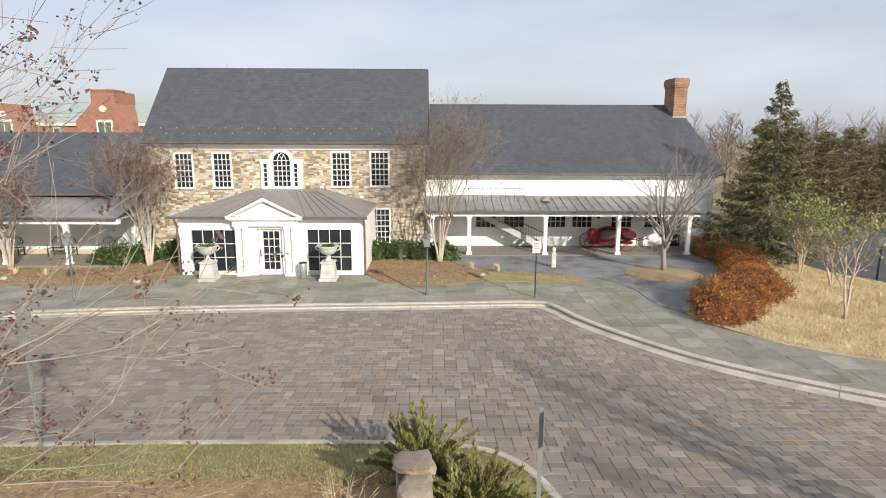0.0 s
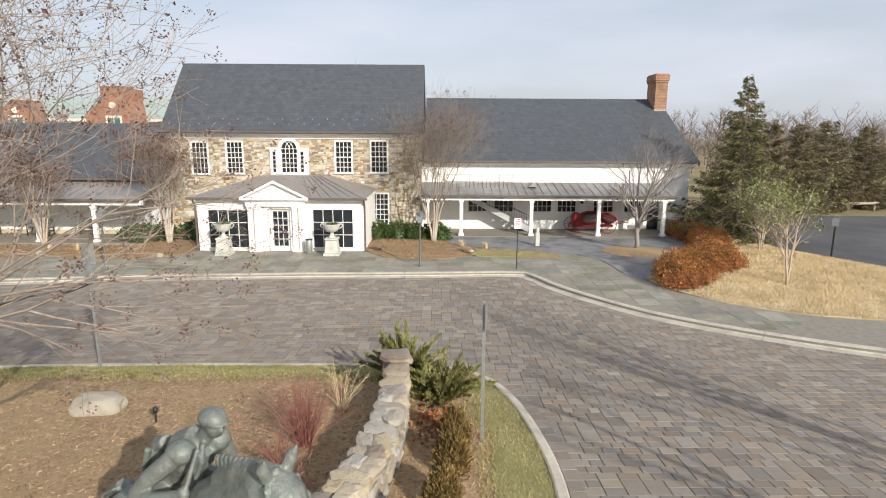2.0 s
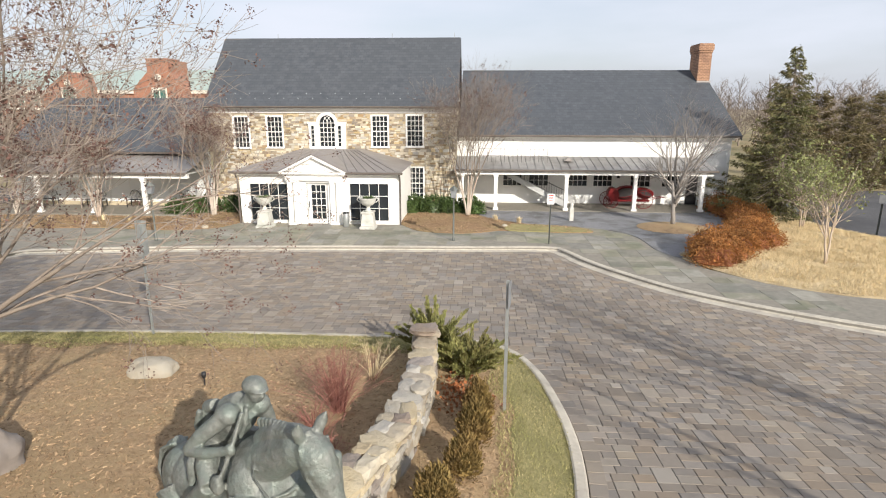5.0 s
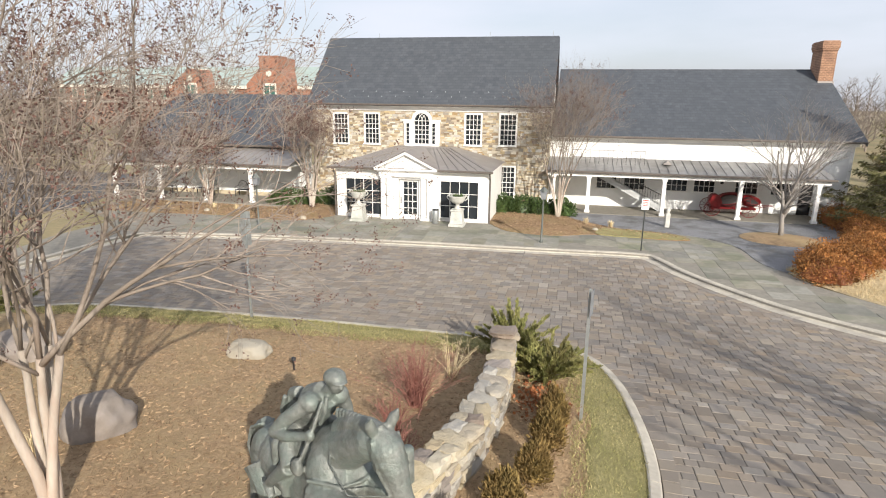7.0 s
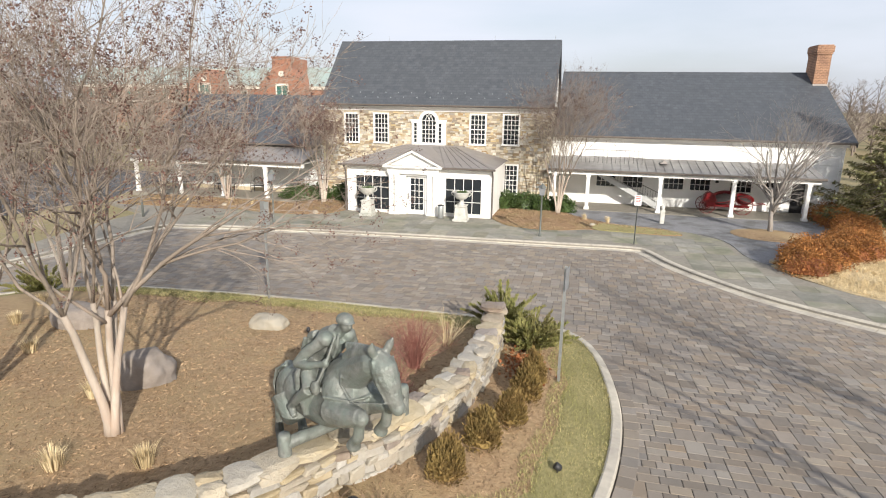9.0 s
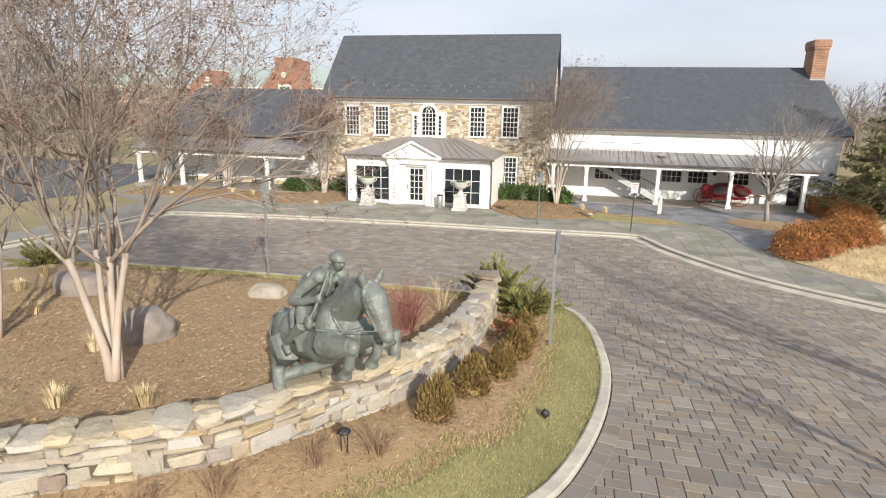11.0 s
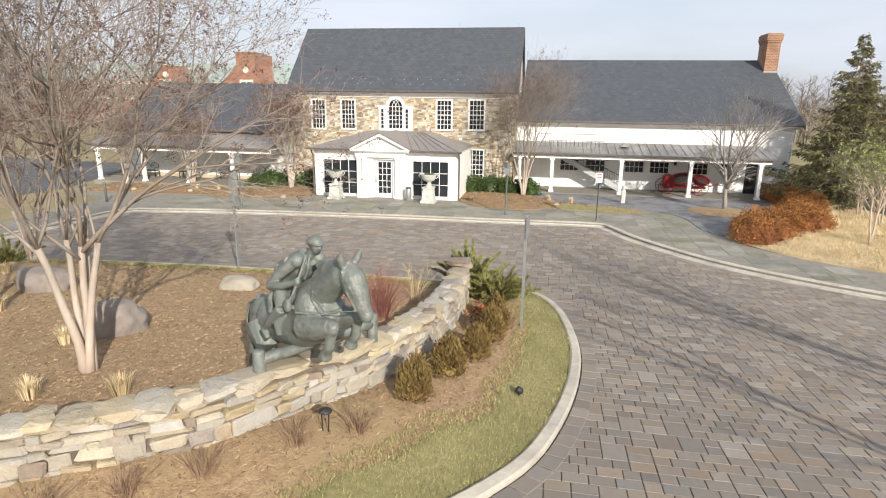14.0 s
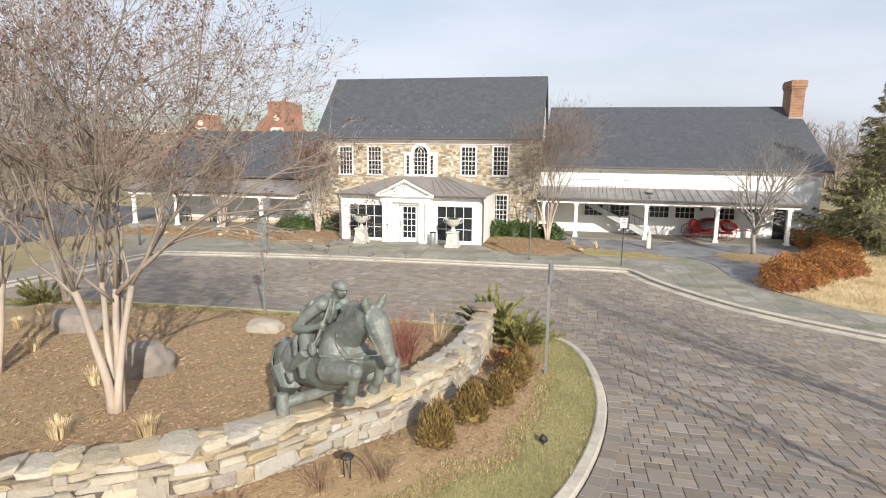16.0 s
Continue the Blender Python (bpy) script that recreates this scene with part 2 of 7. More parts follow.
    "magnolia": mat("bay_leaf", (0.15, 0.175, 0.055), (0.27, 0.28, 0.11), 5.0, 0.45, 0.0, island=0.35),
    "needle": mat("conifer_needles", (0.105, 0.11, 0.045), (0.20, 0.19, 0.08), 4.0, 0.8, 0.0, (0.15, 0.125, 0.06), 0.8, island=0.35),
    "cedar": mat("cedar_foliage", (0.12, 0.102, 0.046), (0.20, 0.165, 0.078), 3.0, 0.85, 0.0, (0.165, 0.12, 0.062), 0.6, island=0.35),
    "juniper": mat("juniper_foliage", (0.16, 0.175, 0.055), (0.34, 0.32, 0.115), 6.0, 0.8, 0.0, (0.17, 0.15, 0.055), 1.5, island=0.3),
    "box": mat("bronzed_boxwood", (0.15, 0.105, 0.035), (0.27, 0.19, 0.065), 8.0, 0.8, 0.0, (0.19, 0.12, 0.045), 2.0, island=0.35),
    "redtwig": mat("red_twig", (0.21, 0.075, 0.06), (0.35, 0.17, 0.13), 8.0, 0.7, 0.0),
    "straw": mat("straw_grass", (0.58, 0.455, 0.26), (0.74, 0.62, 0.40), 3.0, 0.85, 0.0, (0.50, 0.39, 0.22), 0.8, island=0.25),
    "blade": mat("turf_blade", (0.225, 0.215, 0.08), (0.43, 0.365, 0.185), 14.0, 0.85, 0.0, (0.25, 0.24, 0.09), 0.9, island=0.55),
    "chip": mat("mulch_chips", (0.195, 0.122, 0.066), (0.43, 0.305, 0.185), 8.0, 0.95, 0.0, island=0.4),
    "bronze": mat("weathered_bronze", (0.105, 0.115, 0.102), (0.245, 0.255, 0.235), 7.0, 0.5, 0.6, (0.175, 0.205, 0.182), 3.6, metal=0.2, fine=25),
    "black": mat("black_iron", (0.018, 0.018, 0.02), (0.03, 0.03, 0.032), 8.0, 0.5, 0.05),
    "galv": mat("galvanised_steel", (0.36, 0.38, 0.38), (0.46, 0.48, 0.48), 8.0, 0.45, 0.05, metal=0.6),
    "bronzepost": mat("dark_green_post", (0.10, 0.11, 0.10), (0.14, 0.15, 0.14), 8.0, 0.5, 0.05),
    "caststone": mat("cast_stone", (0.48, 0.47, 0.435), (0.58, 0.57, 0.53), 6.0, 0.85, 0.3, (0.38, 0.39, 0.345), 1.6),
    "red": mat("red_carriage_paint", (0.115, 0.007, 0.009), (0.155, 0.011, 0.012), 3.0, 0.3, 0.02),
    "leather": mat("black_leather", (0.02, 0.018, 0.018), (0.035, 0.03, 0.03), 10.0, 0.5, 0.1),
    "wood": mat("weathered_wood", (0.30, 0.25, 0.18), (0.42, 0.36, 0.28), 6.0, 0.85, 0.3),
    "greysteel": mat("grey_stair_paint", (0.42, 0.43, 0.43), (0.50, 0.51, 0.51), 5.0, 0.5, 0.05),
}


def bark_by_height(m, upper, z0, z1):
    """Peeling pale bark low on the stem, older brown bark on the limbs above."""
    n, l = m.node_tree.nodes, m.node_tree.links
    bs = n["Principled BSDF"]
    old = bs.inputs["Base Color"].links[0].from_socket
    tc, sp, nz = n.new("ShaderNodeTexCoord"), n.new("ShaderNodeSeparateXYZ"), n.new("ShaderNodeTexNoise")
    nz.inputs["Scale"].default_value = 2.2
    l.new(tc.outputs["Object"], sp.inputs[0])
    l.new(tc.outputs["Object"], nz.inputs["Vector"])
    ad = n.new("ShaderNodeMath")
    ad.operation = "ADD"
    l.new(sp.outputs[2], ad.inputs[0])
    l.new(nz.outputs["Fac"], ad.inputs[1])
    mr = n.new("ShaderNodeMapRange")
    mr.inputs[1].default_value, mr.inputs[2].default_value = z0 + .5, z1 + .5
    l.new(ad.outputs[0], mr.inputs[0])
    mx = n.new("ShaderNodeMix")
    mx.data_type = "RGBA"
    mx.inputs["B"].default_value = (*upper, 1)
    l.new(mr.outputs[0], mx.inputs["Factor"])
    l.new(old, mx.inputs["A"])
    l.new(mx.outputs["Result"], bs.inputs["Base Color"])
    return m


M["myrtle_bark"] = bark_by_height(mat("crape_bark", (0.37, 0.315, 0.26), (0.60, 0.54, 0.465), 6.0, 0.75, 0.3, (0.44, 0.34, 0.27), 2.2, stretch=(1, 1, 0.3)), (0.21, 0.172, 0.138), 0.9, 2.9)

# ---------------------------------------------------------------- mesh helpers
def mesh_of(name, bm, material=None, smooth=False):
    me = bpy.data.meshes.new(name)
    bm.to_mesh(me)
    bm.free()
    if material:
        me.materials.append(material)
    if smooth:
        me.polygons.foreach_set("use_smooth", [True] * len(me.polygons))
    return me


def part(name, bm, material, parent=None, label="", smooth=False):
    ob = new(name, mesh_of(name, bm, material, smooth) if isinstance(bm, bmesh.types.BMesh) else bm)
    if parent is not None:
        ob.parent = parent
    return tagged(ob, label)


def raw(name, verts, faces, material, smooth=False):
    me = bpy.data.meshes.new(name)
    me.from_pydata(verts, [], faces)
    me.materials.append(material)
    if smooth:
        me.polygons.foreach_set("use_smooth", [True] * len(me.polygons))
    me.update()
    return me


def thing(name, label, category, group="", kind="", at=(0, 0, 0), turn=0.0):
    ob = new(name)
    ob.empty_display_size = 0.2
    ob.matrix_basis = pose(*at, 0, 0, turn)
    return tagged(ob, label, category, group, kind)


def box(bm, x0, x1, y0, y1, z0, z1, bevel=0.0):
    r = bmesh.ops.create_cube(bm, size=1)["verts"]
    for v in r:
        v.co = ((x0 + x1) / 2 + v.co.x * (x1 - x0), (y0 + y1) / 2 + v.co.y * (y1 - y0), (z0 + z1) / 2 + v.co.z * (z1 - z0))
    if bevel:
        es = list({e for v in r for e in v.link_edges})
        bmesh.ops.bevel(bm, geom=es, offset=bevel, segments=1, affect="EDGES")
    return bm


def one(x0, x1, y0, y1, z0, z1, bevel=0.0):
    return box(bmesh.new(), x0, x1, y0, y1, z0, z1, bevel)


def lathe(profile, n=20, at=(0, 0, 0)):
    """A turned solid from rows of (radius, height)."""
    bm = bmesh.new()
    rings = [[bm.verts.new((at[0] + r * math.cos(6.28319 * k / n), at[1] + r * math.sin(6.28319 * k / n), at[2] + z)) for k in range(n)] for r, z in profile]
    for a, b in zip(rings, rings[1:]):
        for k in range(n):
            bm.faces.new((a[k], a[(k + 1) % n], b[(k + 1) % n], b[k]))
    bm.faces.new(rings[0][::-1])
    bm.faces.new(rings[-1])
    return bm


def prism(bm, poly, axis, lo, hi):
    """Extrude a closed outline (pairs) along an axis from lo to hi."""
    def put(u, v, w):
        return {"x": (w, u, v), "y": (u, w, v), "z": (u, v, w)}[axis]
    a = [bm.verts.new(put(u, v, lo)) for u, v in poly]
    b = [bm.verts.new(put(u, v, hi)) for u, v in poly]
    k = len(poly)
    bm.faces.new(a)
    bm.faces.new(b[::-1])
    for i in range(k):
        bm.faces.new((a[i], b[i], b[(i + 1) % k], a[(i + 1) % k]))
    bmesh.ops.recalc_face_normals(bm, faces=bm.faces[:])
    return bm


def tube(verts, faces, pts, radii, sides=5):
    """Append a tapered tube along pts to lists of verts and faces."""
    base = len(verts)
    for i, p in enumerate(pts):
        d = (pts[min(i + 1, len(pts) - 1)] - pts[max(i - 1, 0)])
        d = d.normalized() if d.length > 1e-6 else Vector((0, 0, 1))
        u = d.cross(Vector((0.31, 0.95, 0.11)))
        u = u.normalized() if u.length > 1e-3 else Vector((1, 0, 0))
        w = d.cross(u)
        for k in range(sides):
            a = 6.28319 * k / sides
            verts.append(p + (u * math.cos(a) + w * math.sin(a)) * radii[i])
    for i in range(len(pts) - 1):
        for k in range(sides):
            k2 = (k + 1) % sides
            faces.append((base + i * sides + k, base + i * sides + k2, base + (i + 1) * sides + k2, base + (i + 1) * sides + k))
    faces.append(tuple(base + k for k in range(sides))[::-1])
    faces.append(tuple(base + (len(pts) - 1) * sides + k for k in range(sides)))


def smooth01(u):
    u = min(1.0, max(0.0, u))
    return u * u * (3 - 2 * u)


def inside(p, poly):
    x, y = p[0], p[1]
    hit = False
    for (x0, y0), (x1, y1) in zip(poly, poly[1:] + poly[:1]):
        if (y0 > y) != (y1 > y) and x < (x1 - x0) * (y - y0) / (y1 - y0) + x0:
            hit = not hit
    return hit


def edge_distance(p, poly):
    best = 1e9
    for (x0, y0), (x1, y1) in zip(poly, poly[1:] + poly[:1]):
        dx, dy = x1 - x0, y1 - y0
        s = max(0, min(1, ((p[0] - x0) * dx + (p[1] - y0) * dy) / (dx * dx + dy * dy + 1e-9)))
        best = min(best, math.hypot(p[0] - x0 - s * dx, p[1] - y0 - s * dy))
    return best


def curve_through(pts, n=6, closed=False):
    """Catmull-Rom points through a plan outline."""
    out, k = [], len(pts)
    for i in range(k if closed else k - 1):
        p = [Vector(pts[(i + j) % k] if closed else pts[max(0, min(k - 1, i + j))]) for j in (-1, 0, 1, 2)]
        for s in range(n):
            t = s / n
            q = 0.5 * (2 * p[1] + (p[2] - p[0]) * t + (2 * p[0] - 5 * p[1] + 4 * p[2] - p[3]) * t * t + (3 * p[1] - p[0] - 3 * p[2] + p[3]) * t ** 3)
            out.append((q.x, q.y))
    if not closed:
        out.append(tuple(pts[-1]))
    return out


def sheet(name, poly, zf, material, step, margin=0.5):
    """A ground sheet with an exact outline, its height from the plan."""
    from mathutils.geometry import delaunay_2d_cdt
    pts = [Vector(p) for p in poly]
    k = len(pts)
    xs, ys = [p[0] for p in poly], [p[1] for p in poly]
    x = min(xs) + step / 2
    while x < max(xs):
        y = min(ys) + step / 2
        while y < max(ys):
            q = (x + random.uniform(-.2, .2) * step, y + random.uniform(-.2, .2) * step)
            if inside(q, poly) and edge_distance(q, poly) > step * margin:
                pts.append(Vector(q))
            y += step
        x += step
    v, _, f, *_ = delaunay_2d_cdt(pts, [], [list(range(k))], 1, 1e-5)
    verts = [(p.x, p.y, zf(p.x, p.y)) for p in v]
    faces = [tuple(t) for t in f]
    open_edges = {}
    for t in faces:
        for a, b in zip(t, t[1:] + t[:1]):
            if (b, a) in open_edges:
                del open_edges[(b, a)]
            else:
                open_edges[(a, b)] = True
    for a, b in open_edges:
        k = len(verts)
        verts += [(*verts[a][:2], verts[a][2] - .3), (*verts[b][:2], verts[b][2] - .3)]
        faces.append((a, k, k + 1, b))
    return raw(name, verts, faces, material)

# ---------------------------------------------------------------- the lie of the land
def road_z(y):
    u = (15.5 - max(y, -8.0)) / 1.5
    return 0.1125 * math.log1p(math.exp(u))


FAR_KERB = [(-18.4, -9.0), (-18.5, 8.0), (-18.6, 16.0), (-18.5, 20.0), (-18.1, 21.3), (-17.0, 21.75), (-12.0, 22.5), (-6.0, 23.0), (0.0, 23.3), (3.9, 23.5),
            (4.6, 22.9), (5.15, 21.6), (6.1, 19.95), (7.85, 17.65), (10.2, 15.65), (12.6, 14.1), (16.0, 12.5), (22.0, 10.6), (30.0, 9.0)]
ISLAND = [(-13.5, 12.2), (-10.5, 12.85), (-7.0, 13.1), (-3.5, 13.15), (-0.5, 13.1), (1.0, 12.9), (1.85, 12.3), (2.35, 11.1), (2.62, 9.4), (2.7, 7.6), (2.5, 5.7),
          (2.05, 3.9), (1.5, 2.85), (0.7, 1.9), (-0.6, 0.95), (-3.0, -0.1), (-6.5, -1.0), (-10.5, -0.6), (-14.0, 1.6), (-15.8, 5.2), (-15.6, 9.5)]
far_kerb = curve_through(FAR_KERB, 6)
island_edge = curve_through(ISLAND, 6, True)


def island_z(x, y):
    d = edge_distance((x, y), island_edge)
    return road_z(y) + 0.05 + 0.42 * smooth01((d - 0.15) / 2.2) + 0.02 * noise.noise((x * 1.3, y * 1.3, 0))


def pavement_z(x, y):
    return road_z(y) + 0.12


# ground: one sheet to the horizon
gx = [-700, -450, -280, -170, -110, -75, -55] + [-42 + 3 * i for i in range(29)] + [55, 75, 110, 170, 280, 450, 700]
gy = [-700, -300, -140, -70, -40, -25, -15, -8] + [-4 + 3 * i for i in range(16)] + [50, 60, 75, 95, 130, 180, 260, 400, 700]
gv = [(x, y, road_z(y) - 0.06 - 0.03 * max(0, min(30, y - 60)) * 0.3) for y in gy for x in gx]
gf = [(j * len(gx) + i, j * len(gx) + i + 1, (j + 1) * len(gx) + i + 1, (j + 1) * len(gx) + i) for j in range(len(gy) - 1) for i in range(len(gx) - 1)]
tagged(new("ground", raw("ground", gv, gf, M["lawn"], True)), "dormant brown-green winter grass ground around the house", "ground", kind="structure")

# drive: joint bed under the pavers
drive_poly = far_kerb + [(30.0, -9.0)]
road = tagged(new("road", sheet("road", drive_poly, lambda x, y: road_z(y) + 0.001, M["sand"], 1.2)), "drive of grey-brown concrete pavers with dark joints", "road", kind="structure")

# pavement between the drive and the house
pave_poly = far_kerb[24:] + [(30.0, 14.0), (22.0, 14.2), (15.5, 16.8), (12.8, 17.6), (10.9, 18.9), (9.6, 20.6), (9.0, 22.6), (11.5, 25.0), (13.6, 27.5), (14.4, 32.0), (14.4, 33.0),
                             (0.0, 33.1), (-15.0, 33.1), (-25.5, 31.0), (-25.5, 26.0), (-21.5, 24.0), (-21.5, 20.0), (-20.5, 15.8)]
pavement = tagged(new("pavement", sheet("pavement", pave_poly, lambda x, y: pavement_z(x, y) - 0.011, M["slab"], 1.0)),
                  "grey-green bluestone flagged pavement along the drive", "pavement", kind="structure")
left_walk = far_kerb[:25] + [(-20.5, 15.8), (-20.6, 8.0), (-20.5, -9.0)]
tagged(new("pavement", sheet("pavement", left_walk, lambda x, y: pavement_z(x, y), M["slab"], 1.2)), "grey concrete footway beside the drive", "pavement", kind="structure")

# slate-grey court in front of the wing
court = curve_through([(2.0, 27.9), (6.0, 28.0), (8.2, 26.3), (8.6, 23.2), (9.6, 22.3), (11.4, 25.2), (13.6, 27.6), (14.3, 32.0)], 5) + [(14.2, 33.0), (0.2, 33.0), (0.4, 30.6)]
tagged(new("pavement", sheet("pavement", court, lambda x, y: pavement_z(x, y) + 0.012, M["gravel"], 0.7)), "blue-grey slate gravel court before the porch", "pavement", kind="structure")

# car park off to the side, beyond the grass bed
lot = curve_through([(19.0, 28.0), (21.0, 25.0), (26.0, 21.0), (40.0, 16.0), (60.0, 20.0), (62.0, 40.0), (34.0, 43.0), (22.0, 42.0), (18.6, 36.0)], 4, True)
tagged(new("road", sheet("road", lot, lambda x, y: road_z(y) - 0.045, M["asphalt"], 3.0)), "dark asphalt car park beyond the planting bed", "road", kind="structure")
lot_2 = [(-70.0, 14.0), (-29.0, 17.0), (-27.0, 27.0), (-31.0, 40.0), (-70.0, 44.0)]
tagged(new("road", sheet("road", lot_2, lambda x, y: road_z(y) - 0.045, M["asphalt"], 3.0)), "dark asphalt car park beside the house", "road", kind="structure")


# kerbs: swept in lengths with open joints
def kerb_length(pts, profile, zf):
    """Sweep a cross-profile (offset to the left of travel, height) along plan points."""
    v, f, k = [], [], len(profile)
    for i, p in enumerate(pts):
        a, b = Vector(pts[max(0, i - 1)]), Vector(pts[min(len(pts) - 1, i + 1)])
        d = (b - a).normalized()
        nrm = Vector((-d.y, d.x))
        for o, h in profile:
            q = Vector(p) + nrm * o
            v.append((q.x, q.y, zf(p[1]) + h))
    for i in range(len(pts) - 1):
        for j in range(k):
            j2 = (j + 1) % k
            f.append((i * k + j, (i + 1) * k + j, (i + 1) * k + j2, i * k + j2))
    f.append(tuple(range(k)))
    f.append(tuple((len(pts) - 1) * k + j for j in range(k))[::-1])
    return v, f


def resample(pts, step):
    out, left = [pts[0]], step
    for a, b in zip(pts, pts[1:]):
        a, b = Vector(a), Vector(b)
        run = (b - a).length
        s = left
        while s <= run:
            q = a.lerp(b, s / run)
            out.append((q.x, q.y))
            s += step
        left = s - run
    return out


def kerb(label, line, profile, zf, length=3.0):
    root = thing("kerb", label, "kerb", kind="structure")
    fine = resample(line, 0.3)
    per = int(length / 0.3)
    for i in range(0, len(fine) - 1, per):
        run = fine[i:i + per + 1]
        if len(run) < 2:
            continue
        a, b = Vector(run[0]), Vector(run[1])
        run[0] = tuple(a + (b - a).normalized() * 0.008)
        a, b = Vector(run[-1]), Vector(run[-2])
        run[-1] = tuple(a + (b - a).normalized() * 0.008)
        v, f = kerb_length(run, profile, zf)
        part("kerb_stone", raw("kerb_stone", v, f, M["concrete"]), None, root)
    return root


# outer kerb: a gutter pan, then a rounded step (left of travel is away from the drive)
OUTER = [(-0.34, -0.1), (-0.34, 0.020), (-0.03, 0.012), (0.03, 0.09), (0.07, 0.135), (0.22, 0.145), (0.23, -0.1)]
kerb("pale concrete kerb and gutter round the drive", far_kerb, OUTER, road_z)
# island kerb: a low wide band, nearly flush
FLUSH = [(-0.20, -0.1), (-0.20, 0.09), (-0.17, 0.105), (-0.03, 0.085), (0.0, 0.06), (0.0, -0.1)]
kerb("pale flush concrete edging band round the planted island", island_edge + island_edge[:1], FLUSH, road_z)

# island ground: mulch, with a ring of turf near the drive
inner = []
for i, p in enumerate(island_edge):
    d = (Vector(island_edge[(i + 1) % len(island_edge)]) - Vector(island_edge[i - 1])).normalized()
    inner.append((p[0] + d.y * .14, p[1] - d.x * .14))
island_me = sheet("planting_island", inner, island_z, M["mulch"], 0.35)
tagged(new("planting_island", island_me), "mounded island covered in tan wood mulch", "ground", kind="structure")


def turf_width(x, y):
    """Width of the turf strip inside the kerb."""
    w = 0.55 + 0.35 * smooth01((y - 3) / 3) * (1 - smooth01((y - 9) / 3))
    if y > 11.5:
        w = 1.7
    if y < 4.2:
        w = .85 - .35 * smooth01((.8 - x) / 2.0)
    return w * (1 + 0.3 * noise.noise((x * 0.9, y * 0.9, 3.0)))


turf_out = []
turf_in = []
for i, p in enumerate(island_edge):
    a, b = Vector(island_edge[i - 1]), Vector(island_edge[(i + 1) % len(island_edge)])
    d = (b - a).normalized()
    nrm = Vector((d.y, -d.x))
    o, q = Vector(p) + nrm * 0.18, Vector(p) + nrm * (0.3 + turf_width(*p))
    turf_out.append(o)
    turf_in.append(q)
tv, tf, rows_n = [], [], 7
for o, q in zip(turf_out, turf_in):
    for k in range(rows_n):
        r = o.lerp(q, k / (rows_n - 1))
        tv.append((r.x, r.y, island_z(r.x, r.y) + (0.03 if 0 < k < rows_n - 1 else 0.015 if k == 0 else -0.012)))
kk = len(island_edge)
for i in range(kk):
    for k in range(rows_n - 1):
        tf.append((i * rows_n + k, ((i + 1) % kk) * rows_n + k, ((i + 1) % kk) * rows_n + k + 1, i * rows_n + k + 1))
tagged(new("lawn", raw("lawn", tv, tf, M["turf"], True)), "strip of short yellow-green winter turf behind the kerb", "lawn", kind="structure")

# beds before the house
bed_right = curve_through([(-3.2, 28.6), (-1.9, 26.6), (0.2, 26.1), (2.4, 26.9), (4.6, 26.6), (6.5, 26.75), (5.9, 27.9), (3.4, 28.6), (1.4, 30.2)], 5) + [(-0.2, 32.9), (-2.9, 32.9)]
tagged(new("flower_bed", sheet("flower_bed", bed_right, lambda x, y: pavement_z(x, y) + 0.02 + 0.12 * smooth01(edge_distance((x, y), bed_right) / 1.2), M["bed"], 0.5)),
       "brown mulched planting bed before the stone wall", "flower bed", kind="structure")
bed_left = curve_through([(-11.2, 28.5), (-12.0, 26.6), (-14.6, 25.9), (-17.5, 26.3), (-20.5, 26.0), (-24.8, 25.8)], 5) + [(-25.3, 29.3), (-15.3, 29.3), (-15.2, 32.9), (-11.3, 32.9)]
tagged(new("flower_bed", sheet("flower_bed", bed_left, lambda x, y: pavement_z(x, y) + 0.02 + 0.12 * smooth01(edge_distance((x, y), bed_left) / 1.2), M["bed"], 0.5)),
       "brown mulched planting bed before the long porch", "flower bed", kind="structure")
ring = [(10.7 + 1.75 * math.cos(a / 24 * 6.2832), 28.1 + 1.45 * math.sin(a / 24 * 6.2832)) for a in range(24)]
tagged(new("flower_bed", sheet("flower_bed", ring, lambda x, y: pavement_z(x, y) + 0.025 + 0.1 * smooth01(edge_distance((x, y), ring) / 1.0), M["mulch"], 0.4)),
       "round tree bed of tan mulch in the court", "flower bed", kind="structure")
lawn_patch = curve_through([(2.3, 27.0), (4.6, 26.62), (6.45, 26.78), (5.8, 27.8), (3.4, 28.4)], 5, True)
tagged(new("lawn", sheet("lawn", lawn_patch, lambda x, y: pavement_z(x, y) + 0.035 + 0.13 * smooth01(edge_distance((x, y), bed_right) / 1.2), M["turf"], 0.3)),
       "small yellow-green winter lawn patch by the bed", "lawn", kind="structure")
GRASS_BED = curve_through([(9.7, 20.7), (10.9, 18.95), (12.8, 17.65), (15.5, 16.85), (22.0, 14.3)], 5) + [(27.0, 14.0), (25.0, 20.5), (20.5, 24.5), (18.4, 28.5), (18.0, 36.5), (14.6, 36.5), (14.5, 32.0), (13.7, 27.5), (11.6, 25.0), (9.1, 22.6)]


def grass_bed_z(x, y):
    return pavement_z(x, y) + 0.0 + 0.22 * smooth01(edge_distance((x, y), GRASS_BED) / 1.6)


tagged(new("flower_bed", sheet("flower_bed", GRASS_BED, grass_bed_z, M["strawbed"], 0.6)), "mounded bed of straw-coloured ornamental grasses", "flower bed", kind="structure")

